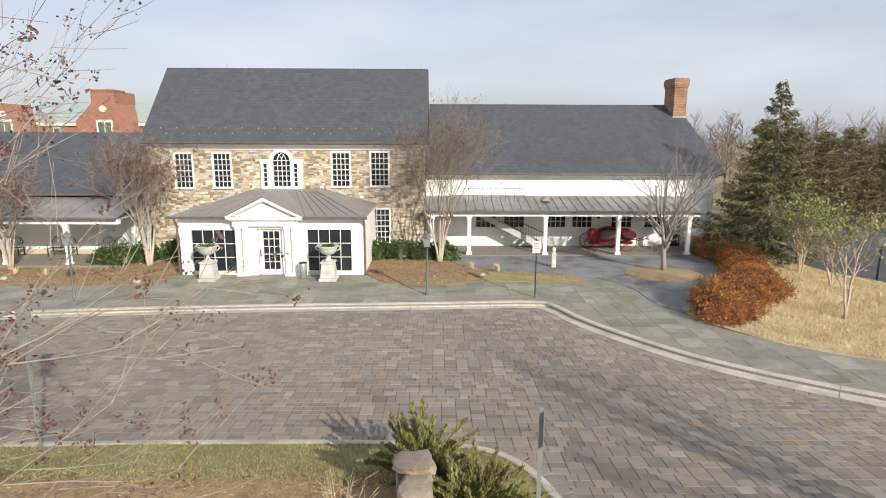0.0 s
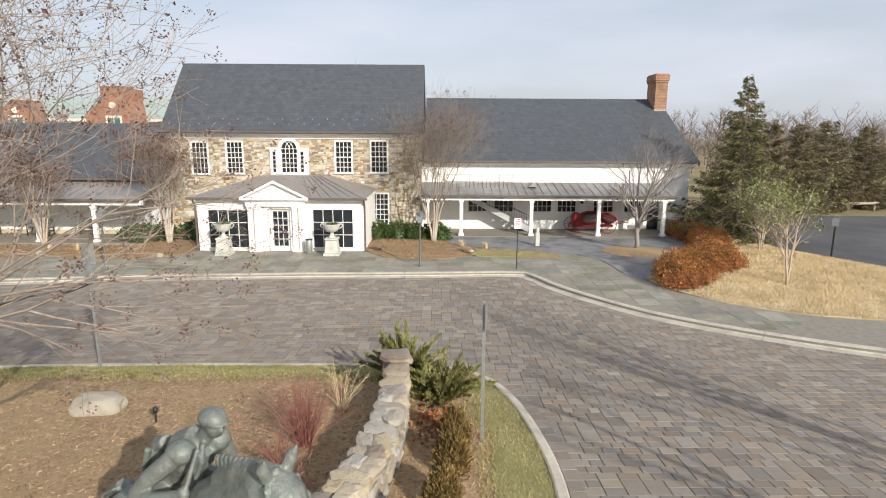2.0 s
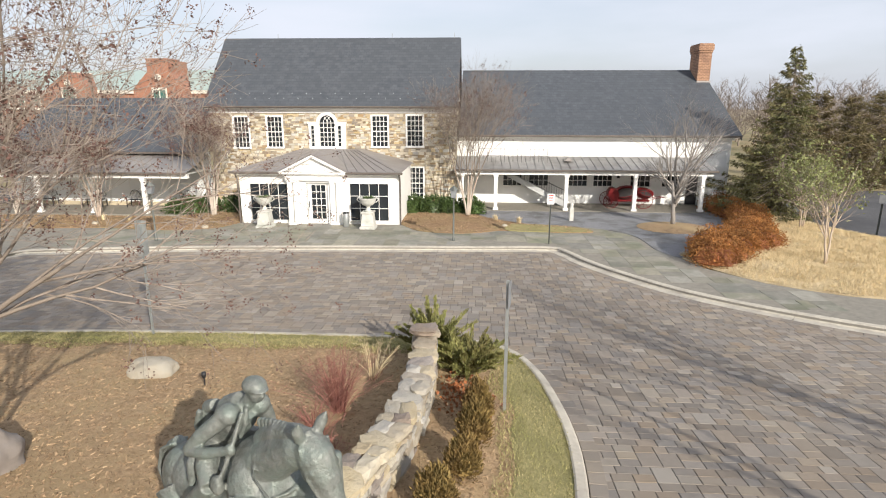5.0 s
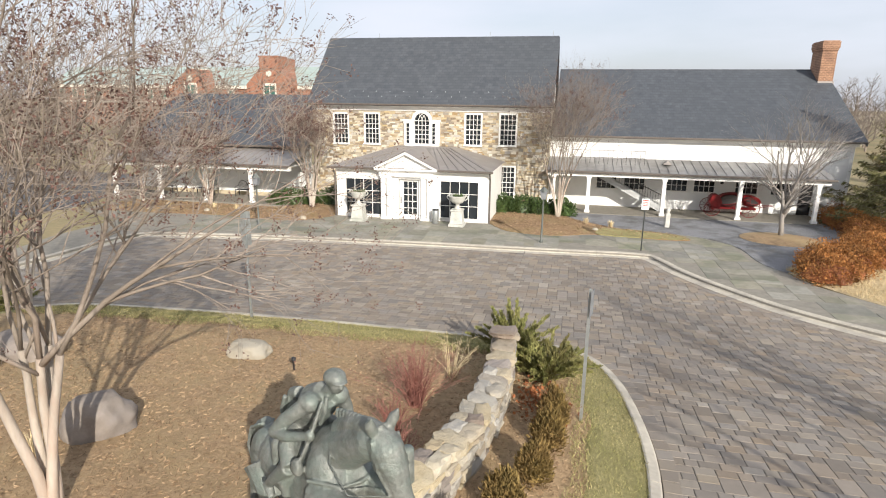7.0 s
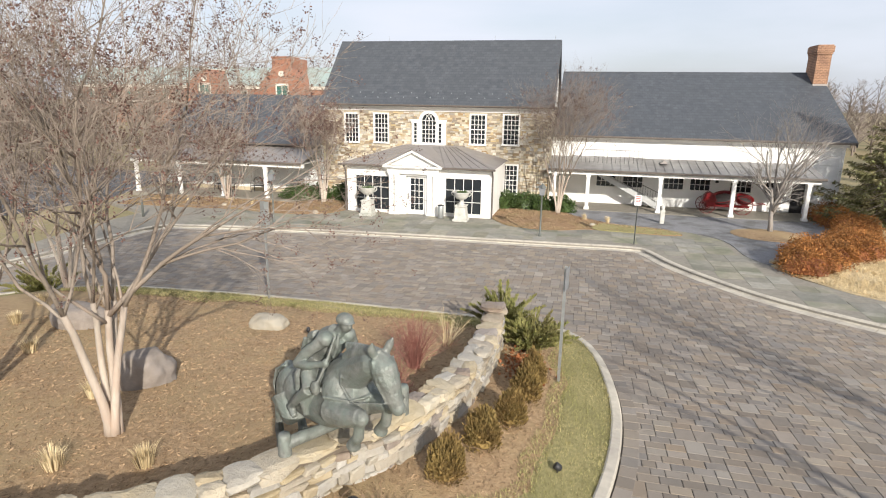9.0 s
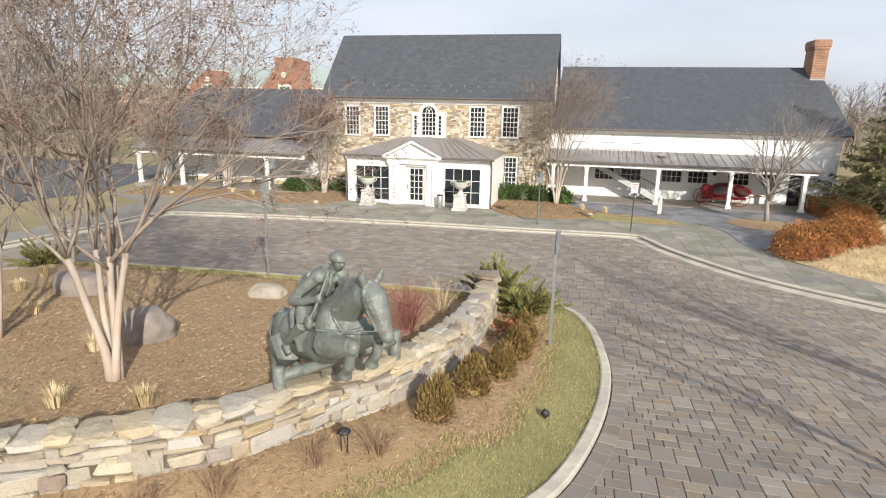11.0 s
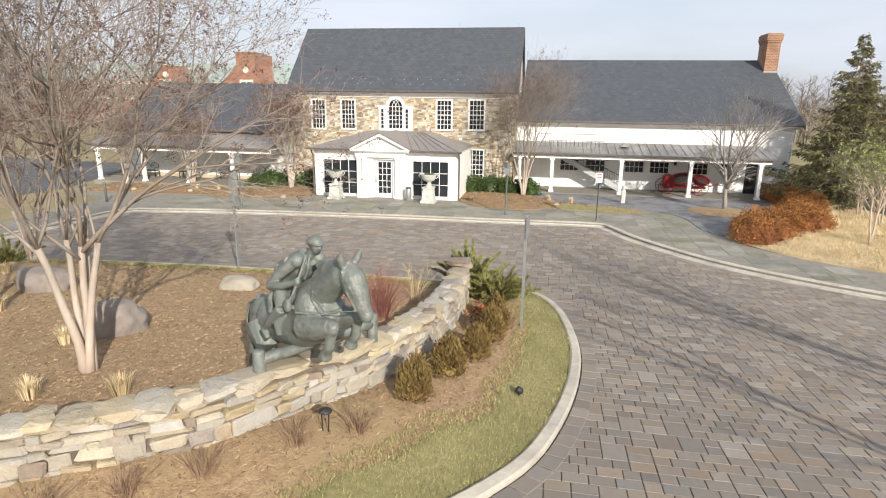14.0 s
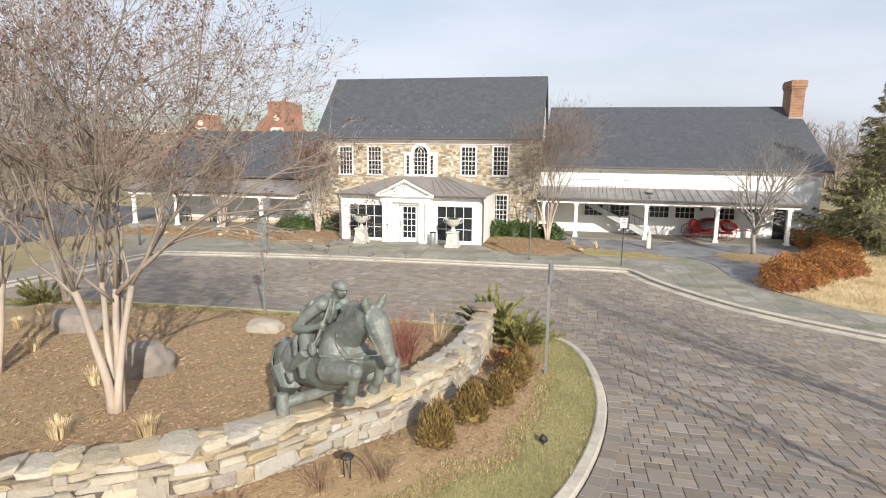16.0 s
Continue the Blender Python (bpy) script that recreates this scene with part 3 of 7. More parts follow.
# ---------------------------------------------------------------- windows
def grid_window(parent, x, y, z0, z1, w, cols, rows, material="glass", trim=0.09, sill=True, meet=True, deep=0.12):
    """A sash window in a wall that faces -y: casing, panes one by one, muntins. w is over the casing."""
    win = new("window")
    win.parent = parent
    x0, x1 = x - w / 2, x + w / 2
    bm = bmesh.new()
    box(bm, x0, x0 + trim, y - 0.05, y + deep, z0, z1)
    box(bm, x1 - trim, x1, y - 0.05, y + deep, z0, z1)
    box(bm, x0 + trim, x1 - trim, y - 0.05, y + deep, z1 - trim, z1)
    box(bm, x0 + trim, x1 - trim, y - 0.05, y + deep, z0, z0 + trim * 0.8)
    part("window_frame", bm, M["white"], win)
    if sill:
        part("window_sill", one(x0 - 0.04, x1 + 0.04, y - 0.11, y - 0.052, z0 - 0.03, z0 + 0.05, 0.008), M["white"], win)
    a0, a1, b0, b1 = x0 + trim, x1 - trim, z0 + trim * 0.8, z1 - trim
    bar = 0.026
    bm = bmesh.new()
    for i in range(1, cols):
        u = a0 + (a1 - a0) * i / cols
        box(bm, u - bar / 2, u + bar / 2, y + 0.01, y + 0.05, b0, b1)
    for j in range(1, rows):
        v = b0 + (b1 - b0) * j / rows
        h = 0.045 if meet and j == rows // 2 else bar
        box(bm, a0, a1, y + 0.004, y + 0.046, v - h / 2, v + h / 2)
    part("muntins", bm, M["white"], win)
    cw, ch = (a1 - a0) / cols, (b1 - b0) / rows
    bm = one(-cw / 2, cw / 2, -0.003, 0.003, -ch / 2, ch / 2)
    me = mesh_of("pane", bm, M[material])
    for i in range(cols):
        for j in range(rows):
            p = new("pane", me)
            p.parent = win
            p.matrix_basis = pose(a0 + (i + .5) * cw, y + 0.055, b0 + (j + .5) * ch, random.uniform(-.4, .4), 0, random.uniform(-.4, .4))
    return win


def wall_with_holes(name, x0, x1, z0, z1, y0, y1, holes, material, parent):
    """A wall along x with rectangular openings (x0, x1, z0, z1) right through it."""
    xs = sorted({x0, x1, *[h[0] for h in holes], *[h[1] for h in holes]})
    zs = sorted({z0, z1, *[h[2] for h in holes], *[h[3] for h in holes]})
    nx, nz = len(xs) - 1, len(zs) - 1
    solid = [[not any(h[0] < (xs[i] + xs[i + 1]) / 2 < h[1] and h[2] < (zs[k] + zs[k + 1]) / 2 < h[3] for h in holes) for k in range(nz)] for i in range(nx)]
    bm, seen = bmesh.new(), {}

    def at(i, k, y):
        key = (i, k, y)
        if key not in seen:
            seen[key] = bm.verts.new((xs[i], y, zs[k]))
        return seen[key]

    def full(i, k):
        return 0 <= i < nx and 0 <= k < nz and solid[i][k]
    for i in range(nx):
        for k in range(nz):
            if not solid[i][k]:
                continue
            bm.faces.new((at(i, k, y0), at(i + 1, k, y0), at(i + 1, k + 1, y0), at(i, k + 1, y0)))
            bm.faces.new((at(i, k, y1), at(i, k + 1, y1), at(i + 1, k + 1, y1), at(i + 1, k, y1)))
            for di, dk, a, b in ((-1, 0, (i, k), (i, k + 1)), (1, 0, (i + 1, k + 1), (i + 1, k)), (0, -1, (i + 1, k), (i, k)), (0, 1, (i, k + 1), (i + 1, k + 1))):
                if not full(i + di, k + dk):
                    bm.faces.new((at(*a, y0), at(*b, y0), at(*b, y1), at(*a, y1)))
    return part(name, bm, material, parent)


def roof_slope(parent, x0, x1, ya, za, yb, zb, material, thick=0.12, name="roof"):
    bm = bmesh.new()
    d = Vector((yb - ya, zb - za)).normalized()
    nn = Vector((-d.y, d.x)) if d.x > 0 else Vector((d.y, -d.x))
    prism(bm, [(ya, za), (yb, zb), (yb + nn.x * thick, zb + nn.y * thick), (ya + nn.x * thick, za + nn.y * thick)], "x", x0, x1)
    return part(name, bm, material, parent)


def seams(parent, lines, material):
    """Raised seams of a metal roof: each from a lower to an upper point."""
    for a, b in lines:
        v, f = [], []
        a, b = Vector(a), Vector(b)
        side = Vector((0.012, 0, 0)) if abs((b - a).x) < abs((b - a).y) else Vector((0, 0.012, 0))
        up = Vector((0, 0, 0.035))
        v = [a - side, a + side, a + side + up, a - side + up, b - side, b + side, b + side + up, b - side + up]
        f = [(0, 1, 5, 4), (1, 2, 6, 5), (2, 3, 7, 6), (3, 0, 4, 7), (0, 3, 2, 1), (4, 5, 6, 7)]
        part("seam", raw("seam", v, f, material), None, parent)


# ---------------------------------------------------------------- main stone house
HX0, HX1, HY0, HY1, EAVE, RIDGE_Y, RIDGE_Z = -14.72, -0.35, 33.0, 39.9, 5.95, 36.45, 9.82
house = thing("house", "two-storey fieldstone house with slate roof and white sash windows", "house")
WINS = [(-12.88, 3.55, 5.43, 1.03), (-10.9, 3.58, 5.45, 1.03), (-4.72, 3.64, 5.5, 1.05), (-2.7, 3.67, 5.53, 1.05), (-2.68, 0.62, 2.56, 1.06)]
PALL = (-8.88, -6.72, 3.57, 5.0)
holes = [(x - w / 2 + .03, x + w / 2 - .03, a + .03, b - .03) for x, a, b, w in WINS] + [(PALL[0] + .05, PALL[1] - .05, PALL[2] + .03, PALL[3]), (-8.28, -7.32, 5.0, 5.52), (-10.8, -3.4, -0.2, 2.6)]
wall = wall_with_holes("wall", HX0, HX1, -0.2, EAVE, HY0, HY0 + 0.45, holes, M["mortar"], house)
for nm, b in (("wall", (HX0, HX0 + .45, HY0 + .45, HY1, -0.2, EAVE)), ("wall", (HX1 - .45, HX1, HY0 + .45, HY1, -0.2, EAVE)), ("wall", (HX0 + .45, HX1 - .45, HY1 - .45, HY1, -0.2, EAVE))):
    part(nm, one(*b), M["mortar"], house)
part("floor_slab", one(HX0 + .46, HX1 - .46, HY0 + .46, HY1 - .46, 2.9, 3.1), M["wood"], house)
for gx0 in (HX0, HX1 - 0.45):
    bm = bmesh.new()
    prism(bm, [(HY0, EAVE), (HY1, EAVE), (RIDGE_Y, RIDGE_Z - 0.25)], "x", gx0, gx0 + 0.45)
    part("gable", bm, M["siding"], house)
roof_slope(house, HX0 - 0.12, HX1 + 0.12, HY0 - 0.42, EAVE - 0.06, RIDGE_Y, RIDGE_Z, M["slate"])
roof_slope(house, HX0 - 0.12, HX1 + 0.12, HY1 + 0.42, EAVE - 0.06, RIDGE_Y, RIDGE_Z, M["slate"])
part("ridge_cap", prism(bmesh.new(), [(RIDGE_Y - .16, RIDGE_Z + .01), (RIDGE_Y, RIDGE_Z + .2), (RIDGE_Y + .16, RIDGE_Z + .01)], "x", HX0 - .13, HX1 + .13), M["slate"], house)
part("frieze", one(HX0, HX1, HY0 - 0.07, HY0 - 0.004, 5.58, 5.86), M["white"], house)
part("soffit", one(HX0 - .1, HX1 + .1, HY0 - 0.40, HY0 - 0.075, 5.80, 5.86), M["white"], house)
part("gutter", prism(bmesh.new(), [(HY0 - .56, 5.98), (HY0 - .56, 5.90), (HY0 - .50, 5.86), (HY0 - .42, 5.87), (HY0 - .42, 5.98)], "x", HX0 - .12, HX1 + .12), M["gutter"], house)
for gx0 in (HX0 - .16, HX1 + .121):
    for ya in (HY0 - .42, HY1 + .42):
        bm = bmesh.new()
        prism(bm, [(ya, EAVE - .2), (ya, EAVE + .06), (RIDGE_Y, RIDGE_Z + .14), (RIDGE_Y, RIDGE_Z - .1)], "x", gx0, gx0 + 0.04)
        part("bargeboard", bm, M["slate"], house)
for x, a, b, w in WINS:
    grid_window(house, x, HY0, a, b, w, 4, 6)
# snow guards: two staggered rows of small cleats on the slates
v, f = [], []
slope = Vector((0, RIDGE_Y - HY0 + .42, RIDGE_Z - EAVE + .06)).normalized()
for row, s in ((0, 0.55), (1, 0.95)):
    x = HX0 + 0.3 + row * 0.42
    while x < HX1:
        c = Vector((x, HY0 - .42, EAVE - .06)) + slope * s + Vector((0, -slope.z, slope.y)) * 0.125
        k = len(v)
        v += [c + Vector(o) for o in ((-.02, -.03, 0), (.02, -.03, 0), (.02, .03, .0), (-.02, .03, .0), (0, 0, .07))]
        f += [(k, k + 1, k + 4), (k + 1, k + 2, k + 4), (k + 2, k + 3, k + 4), (k + 3, k, k + 4)]
        x += 0.84
tagged(part("snow_guards", raw("snow_guards", v, f, M["galv"]), None, house), kind="stuff")
# lightning rods on the ridge
for x in (-11.5, -4.4, -0.6):
    part("lightning_rod", lathe([(0.012, 0), (0.012, 0.25), (0.002, 0.32)], 6, (x, RIDGE_Y, RIDGE_Z + .18)), M["galv"], house)

# three-part arched window
pal = new("window")
pal.parent = house
pal["label"] = "white arched three-part window with dentil cornice"
y = HY0
bm = bmesh.new()
for a, b in ((PALL[0], PALL[0] + .12), (-8.42, -8.24), (-7.36, -7.18), (PALL[1] - .12, PALL[1])):
    box(bm, a, b, y - 0.09, y + 0.1, PALL[2], 4.86)
box(bm, PALL[0], PALL[1], y - .08, y + .1, PALL[2] - .02, PALL[2] + .12)
part("window_frame", bm, M["white"], pal)
part("window_sill", one(PALL[0] - .06, PALL[1] + .06, y - .16, y - .004, PALL[2] - .09, PALL[2] - .022, .01), M["white"], pal)
for a, b in ((PALL[0] - .06, -8.24), (-7.36, PALL[1] + .06)):
    bm = one(a, b, y - .15, y + .1, 4.98, 5.08)
    box(bm, a + .03, b - .03, y - .1, y + .1, 4.862, 4.978)
    for k in range(int((b - a - .1) / .09)):
        box(bm, a + .06 + k * .09, a + .10 + k * .09, y - .135, y - .1, 4.93, 4.978)
    part("cornice", bm, M["white"], pal)
bm = bmesh.new()
cx, cz = -7.8, 5.02
for k in range(14):
    t0, t1 = math.pi * k / 14, math.pi * (k + 1) / 14
    pr = [(cx + r * math.cos(t), cz + r * math.sin(t)) for r, t in ((.44, t0), (.62, t0), (.62, t1), (.44, t1))]
    prism(bm, pr, "y", y - .1, y + .1)
part("arch", bm, M["white"], pal)
bm = bmesh.new()
for k in range(1, 4):
    u = -8.24 + .88 * k / 4
    box(bm, u - .014, u + .014, y + .01, y + .05, PALL[2] + .12, 5.02)
for j in range(1, 6):
    w = PALL[2] + .12 + (5.02 - PALL[2] - .12) * j / 5
    box(bm, -8.24, -7.36, y + .004, y + .046, w - .014, w + .014)
for c0, r0 in ((-8.02, .44), (-7.58, .44), (-8.24, .44), (-7.36, .44)):
    for k in range(10):
        t0, t1 = math.pi * k / 10, math.pi * (k + 1) / 10
        pts = [(c0 + r * math.cos(t), cz + r * math.sin(t)) for r, t in ((r0 - .012, t0), (r0 + .012, t0), (r0 + .012, t1), (r0 - .012, t1))]
        if all(math.hypot(p - cx, q - cz) < .45 for p, q in pts):
            prism(bm, pts, "y", y + .01, y + .05)
for sx in (PALL[0] + .12, -7.18):
    sw = .34
    for j in range(1, 5):
        w = PALL[2] + .12 + (4.86 - PALL[2] - .12) * j / 5
        box(bm, sx, sx + sw, y + .004, y + .046, w - .014, w + .014)
part("muntins", bm, M["white"], pal)
for a, b, c, d in ((-8.24, -7.36, PALL[2] + .12, 5.02), (PALL[0] + .12, -8.42, PALL[2] + .12, 4.86), (-7.18, PALL[1] - .12, PALL[2] + .12, 4.86)):
    part("pane", one(a, b, y + .055, y + .062, c, d), M["glass"], pal)
bm = bmesh.new()
prism(bm, [(cx + .45 * math.cos(math.pi * k / 14), 5.022 + .45 * math.sin(math.pi * k / 14)) for k in range(15)], "y", y + .055, y + .062)
part("pane", bm, M["glass"], pal)
# stone infill panels beside the small lights
for a, b in ((PALL[0] + .12 + .18, -8.42), (-7.0, PALL[1] - .12)):
    part("panel", one(a, b, y - .03, y + .05, PALL[2] + .12, 4.86), M["white"], pal)

# ---------------------------------------------------------------- entrance pavilion
PX0, PX1, PY0, PE = -11.15, -2.97, 28.04, 2.72
pav = thing("entrance_porch", "white glazed entrance pavilion with hipped metal roof and pediment", "porch")
LW, RW = (-10.72, -8.68, 0.24, 2.2), (-5.55, -3.5, 0.26, 2.24)
DOOR = (-7.72, -6.6, 0.1, 2.24)
wall_with_holes("wall", PX0, PX1, -0.1, PE, PY0, PY0 + 0.2, [LW, RW, DOOR], M["white"], pav)
part("wall", one(PX0, PX0 + .2, PY0 + .2, HY0 - .01, -0.1, PE), M["white"], pav)
part("wall", one(PX1 - .2, PX1, PY0 + .2, HY0 - .01, -0.1, PE), M["white"], pav)
part("floor", one(PX0 + .21, PX1 - .21, PY0 + .21, HY0 + .4, -0.05, 0.12), M["slab"], pav)
part("ceiling", one(PX0 + .21, PX1 - .21, PY0 + .21, HY0 - .02, PE - .08, PE), M["white"], pav)
# dark mulch brown on this wall paints the dimness behind the glazing
part("back_wall", one(-10.8, -3.4, HY0 + .3, HY0 + .42, 0.12, 2.59), M["bed"], pav, "interior back wall with its dimness painted as dark brown")
part("frieze", one(PX0 - .04, PX1 + .04, PY0 - .05, PY0 - .003, 2.38, PE), M["white"], pav)
for a in (PX0 - .03, PX1 - .19):
    part("corner_board", one(a, a + .22, PY0 - .045, PY0 - .002, 0.12, 2.38), M["white"], pav)
grid_window(pav, (LW[0] + LW[1]) / 2, PY0, LW[2], LW[3], LW[1] - LW[0], 4, 3, trim=.05, sill=False, meet=False)
grid_window(pav, (RW[0] + RW[1]) / 2, PY0, RW[2], RW[3], RW[1] - RW[0], 4, 3, trim=.05, sill=False, meet=False)
# hipped metal roof
ex0, ex1, ey0, ez, tx0, tx1, tz = PX0 - .36, PX1 + .16, PY0 - .36, PE + .08, -9.25, -5.75, 3.56
v = [(ex0, ey0, ez), (ex1, ey0, ez), (ex1, HY0 - .01, ez), (ex0, HY0 - .01, ez), (tx0, HY0 - 1.2, tz), (tx1, HY0 - 1.2, tz), (tx1, HY0 - .01, tz), (tx0, HY0 - .01, tz)]
part("roof", raw("roof", v, [(0, 1, 5, 4), (1, 2, 6, 5), (3, 0, 4, 7), (4, 5, 6, 7), (0, 3, 2, 1), (2, 3, 7, 6)], M["dark_metal_roof"]), None, pav)
ln = []
for k in range(18):
    s = (k + .5) / 18
    ln.append(((ex0 + (ex1 - ex0) * s, ey0, ez), (tx0 + (tx1 - tx0) * s, HY0 - 1.2, tz)))
seams(pav, ln, M["dark_metal_roof"])
part("gutter", one(ex0 - .05, ex1 + .05, ey0 - .1, ey0 - .004, ez - .1, ez + .01, .02), M["gutter"], pav)
part("soffit", one(ex0, ex1, ey0, PY0 - .052, ez - .1, ez - .012), M["white"], pav)
for a in (PX0 - .12, PX1 + .03):
    v, f = [], []
    tube(v, f, [Vector((a, ey0 + .02, ez - .08)), Vector((a, ey0 + .12, ez - .22)), Vector((a, PY0 - .06, ez - .45)), Vector((a, PY0 - .06, 0.1))], [.045] * 4, 8)
    part("downpipe", raw("downpipe", v, f, M["gutter"]), None, pav)
# pedimented doorcase
CX = -7.27
wall_with_holes("door_case", CX - 1.36, CX + 1.36, .1, 2.36, PY0 - .16, PY0 - .052, [DOOR], M["white"], pav)
for px in (CX - 1.24, CX - .93, CX + .93, CX + 1.24):
    bm = one(px - .12, px + .12, PY0 - .30, PY0 - .163, .24, 2.26, .01)
    box(bm, px - .155, px + .155, PY0 - .335, PY0 - .163, .08, .238, .01)
    box(bm, px - .15, px + .15, PY0 - .33, PY0 - .163, 2.262, 2.37, .01)
    part("pilaster", bm, M["white"], pav)
part("entablature", one(CX - 1.45, CX + 1.45, PY0 - .34, PY0 - .055, 2.372, 2.70), M["white"], pav)
bm = one(CX - 1.66, CX + 1.66, PY0 - .52, PY0 - .055, 2.702, 2.80)
for k in range(32):
    box(bm, CX - 1.56 + k * .1, CX - 1.5 + k * .1, PY0 - .45, PY0 - .342, 2.64, 2.70)
part("cornice", bm, M["white"], pav)
bm = prism(bmesh.new(), [(CX - 1.4, 2.80), (CX + 1.4, 2.80), (CX, 3.5)], "y", PY0 - .33, PY0 - .2)
part("tympanum", bm, M["white"], pav)
for s in (-1, 1):
    bm = bmesh.new()
    prism(bm, [(CX + s * 1.72, 2.80), (CX + s * 1.50, 2.80), (CX, 3.52), (CX, 3.66)], "y", PY0 - .54, PY0 - .2)
    for k in range(14):
        t = (k + .8) / 15
        u, w = CX + s * 1.42 * (1 - t), 2.80 + .70 * t
        box(bm, u - .03, u + .03, PY0 - .42, PY0 - .33, w - .03, w + .03)
    part("raking_cornice", bm, M["white"], pav)
v = [(CX - 1.74, PY0 - .55, 2.81), (CX, PY0 - .55, 3.69), (CX + 1.74, PY0 - .55, 2.81), (CX - 1.74, PY0 + .3, 2.81), (CX, HY0 - 1.6, 3.69), (CX + 1.74, PY0 + .3, 2.81)]
part("pediment_roof", raw("pediment_roof", v, [(0, 1, 4, 3), (1, 2, 5, 4)], M["dark_metal_roof"]), None, pav)
# door
d = new("door")
d.parent = pav
DX0, DX1 = DOOR[0] + .03, DOOR[1] - .03
wall_with_holes("leaf", DX0, DX1, DOOR[2] + .02, DOOR[3] - .02, PY0 + .02, PY0 + .07, [(DX0 + .2, DX1 - .14, .36, 2.1)], M["white"], d)
bm = bmesh.new()
for i in range(1, 3):
    u = DX0 + .2 + (DX1 - DX0 - .34) * i / 3
    box(bm, u - .014, u + .014, PY0 + .025, PY0 + .065, .36, 2.1)
for j in range(1, 5):
    w = .36 + 1.74 * j / 5
    box(bm, DX0 + .2, DX1 - .14, PY0 + .028, PY0 + .062, w - .014, w + .014)
part("muntins", bm, M["white"], d)
part("pane", one(DX0 + .2, DX1 - .14, PY0 + .045, PY0 + .05, .36, 2.1), M["glass"], d)
part("door_handle", one(DX0 + .05, DX0 + .09, PY0 - .03, PY0 + .018, .95, 1.28, .01), M["black"], d, "black bar handle")
part("threshold", one(DX0 - .1, DX1 + .1, PY0 - .4, PY0 + .1, .05, .1), M["caststone"], pav)

# ---------------------------------------------------------------- wing with the open porch
WX0, WX1, WY, WE, WRY, WRZ = -0.35, 15.9, 35.0, 4.3, 42.0, 8.2
wing = thing("house", "long white clapboard wing with slate roof and columned porch", "house")


def clapboards(name, x0, x1, z0, z1, y, parent, axis="x", step=0.13):
    """Lapped boards: each course leans out over the one below."""
    n = int((z1 - z0) / step)
    if axis == "x":
        v = [(x0, y - .022, 0), (x1, y - .022, 0), (x1, y - .004, step), (x0, y - .004, step), (x0, y, 0), (x1, y, 0)]
    else:
        v = [(y + .022, x0, 0), (y + .022, x1, 0), (y + .004, x1, step), (y + .004, x0, step), (y, x0, 0), (y, x1, 0)]
    me = raw(name, v, [(0, 1, 2, 3), (4, 5, 1, 0)], M["siding"])
    for k in range(n):
        ob = new(name, me)
        ob.parent = parent
        ob.matrix_basis = pose(0, 0, z0 + k * step)


PORCH_WINS = [(3.08, 1.2), (4.68, 1.22), (7.05, 1.2), (8.55, 1.2), (10.8, 1.25), (12.6, 1.1)]
wall_with_holes("wall", WX0 + .01, WX1, -.2, WE, WY, WY + .25, [(x - w / 2 + .02, x + w / 2 - .02, 1.22, 1.93) for x, w in PORCH_WINS] + [(13.55, 14.25, .06, 2.0)], M["siding"], wing)
part("wall", one(WX1 - .25, WX1, WY + .25, 48.8, -.2, WE), M["siding"], wing)
part("wall", one(WX0, WX1 - .25, 48.55, 48.8, -.2, WE), M["siding"], wing)
bm = bmesh.new()
prism(bm, [(WY, WE), (48.8, WE), (WRY, WRZ - .1)], "x", WX1 - .25, WX1)
part("gable", bm, M["siding"], wing)
clapboards("clapboard", WX0 + .02, WX1, 3.0, 4.02, WY, wing)
clapboards("clapboard", 14.3, WX1, .1, 3.0, WY, wing)
clapboards("clapboard", WY, 48.8, 0, WE, WX1, wing, "y")
part("corner_board", one(WX1 - .12, WX1 + .03, WY - .035, WY + .1, 0, 4.02), M["white"], wing)
part("frieze", one(WX0 + .02, WX1 + .2, WY - .06, WY - .026, 4.02, 4.26), M["white"], wing)
roof_slope(wing, WX0 + .14, WX1 + .38, WY - .45, WE - .08, WRY, WRZ, M["slate"])
roof_slope(wing, WX0 + .14, WX1 + .38, 2 * WRY - WY + .45, WE - .08, WRY, WRZ, M["slate"])
part("ridge_cap", prism(bmesh.new(), [(WRY - .18, WRZ + .02), (WRY, WRZ + .19), (WRY + .18, WRZ + .02)], "x", WX0 + .14, WX1 + .39), M["slate"], wing)
part("soffit", one(WX0 + .14, WX1 + .36, WY - .43, WY - .062, WE - .10, WE - .05), M["white"], wing)
part("gutter", one(WX0 + .14, WX1 + .40, WY - .57, WY - .452, WE - .1, WE + .03, .03), M["gutter"], wing)
bm = bmesh.new()
prism(bm, [(WY - .45, WE - .25), (WY - .45, WE + .03), (WRY, WRZ + .1), (WRY, WRZ - .2)], "x", WX1 + .381, WX1 + .42)
part("bargeboard", bm, M["slate"], wing)
for x, w in PORCH_WINS:
    grid_window(wing, x, WY, 1.2, 1.95, w, 4, 2, trim=.05, meet=False)
part("door", one(13.57, 14.23, WY + .04, WY + .09, .07, 1.99), M["black"], wing, "dark half-hidden door")
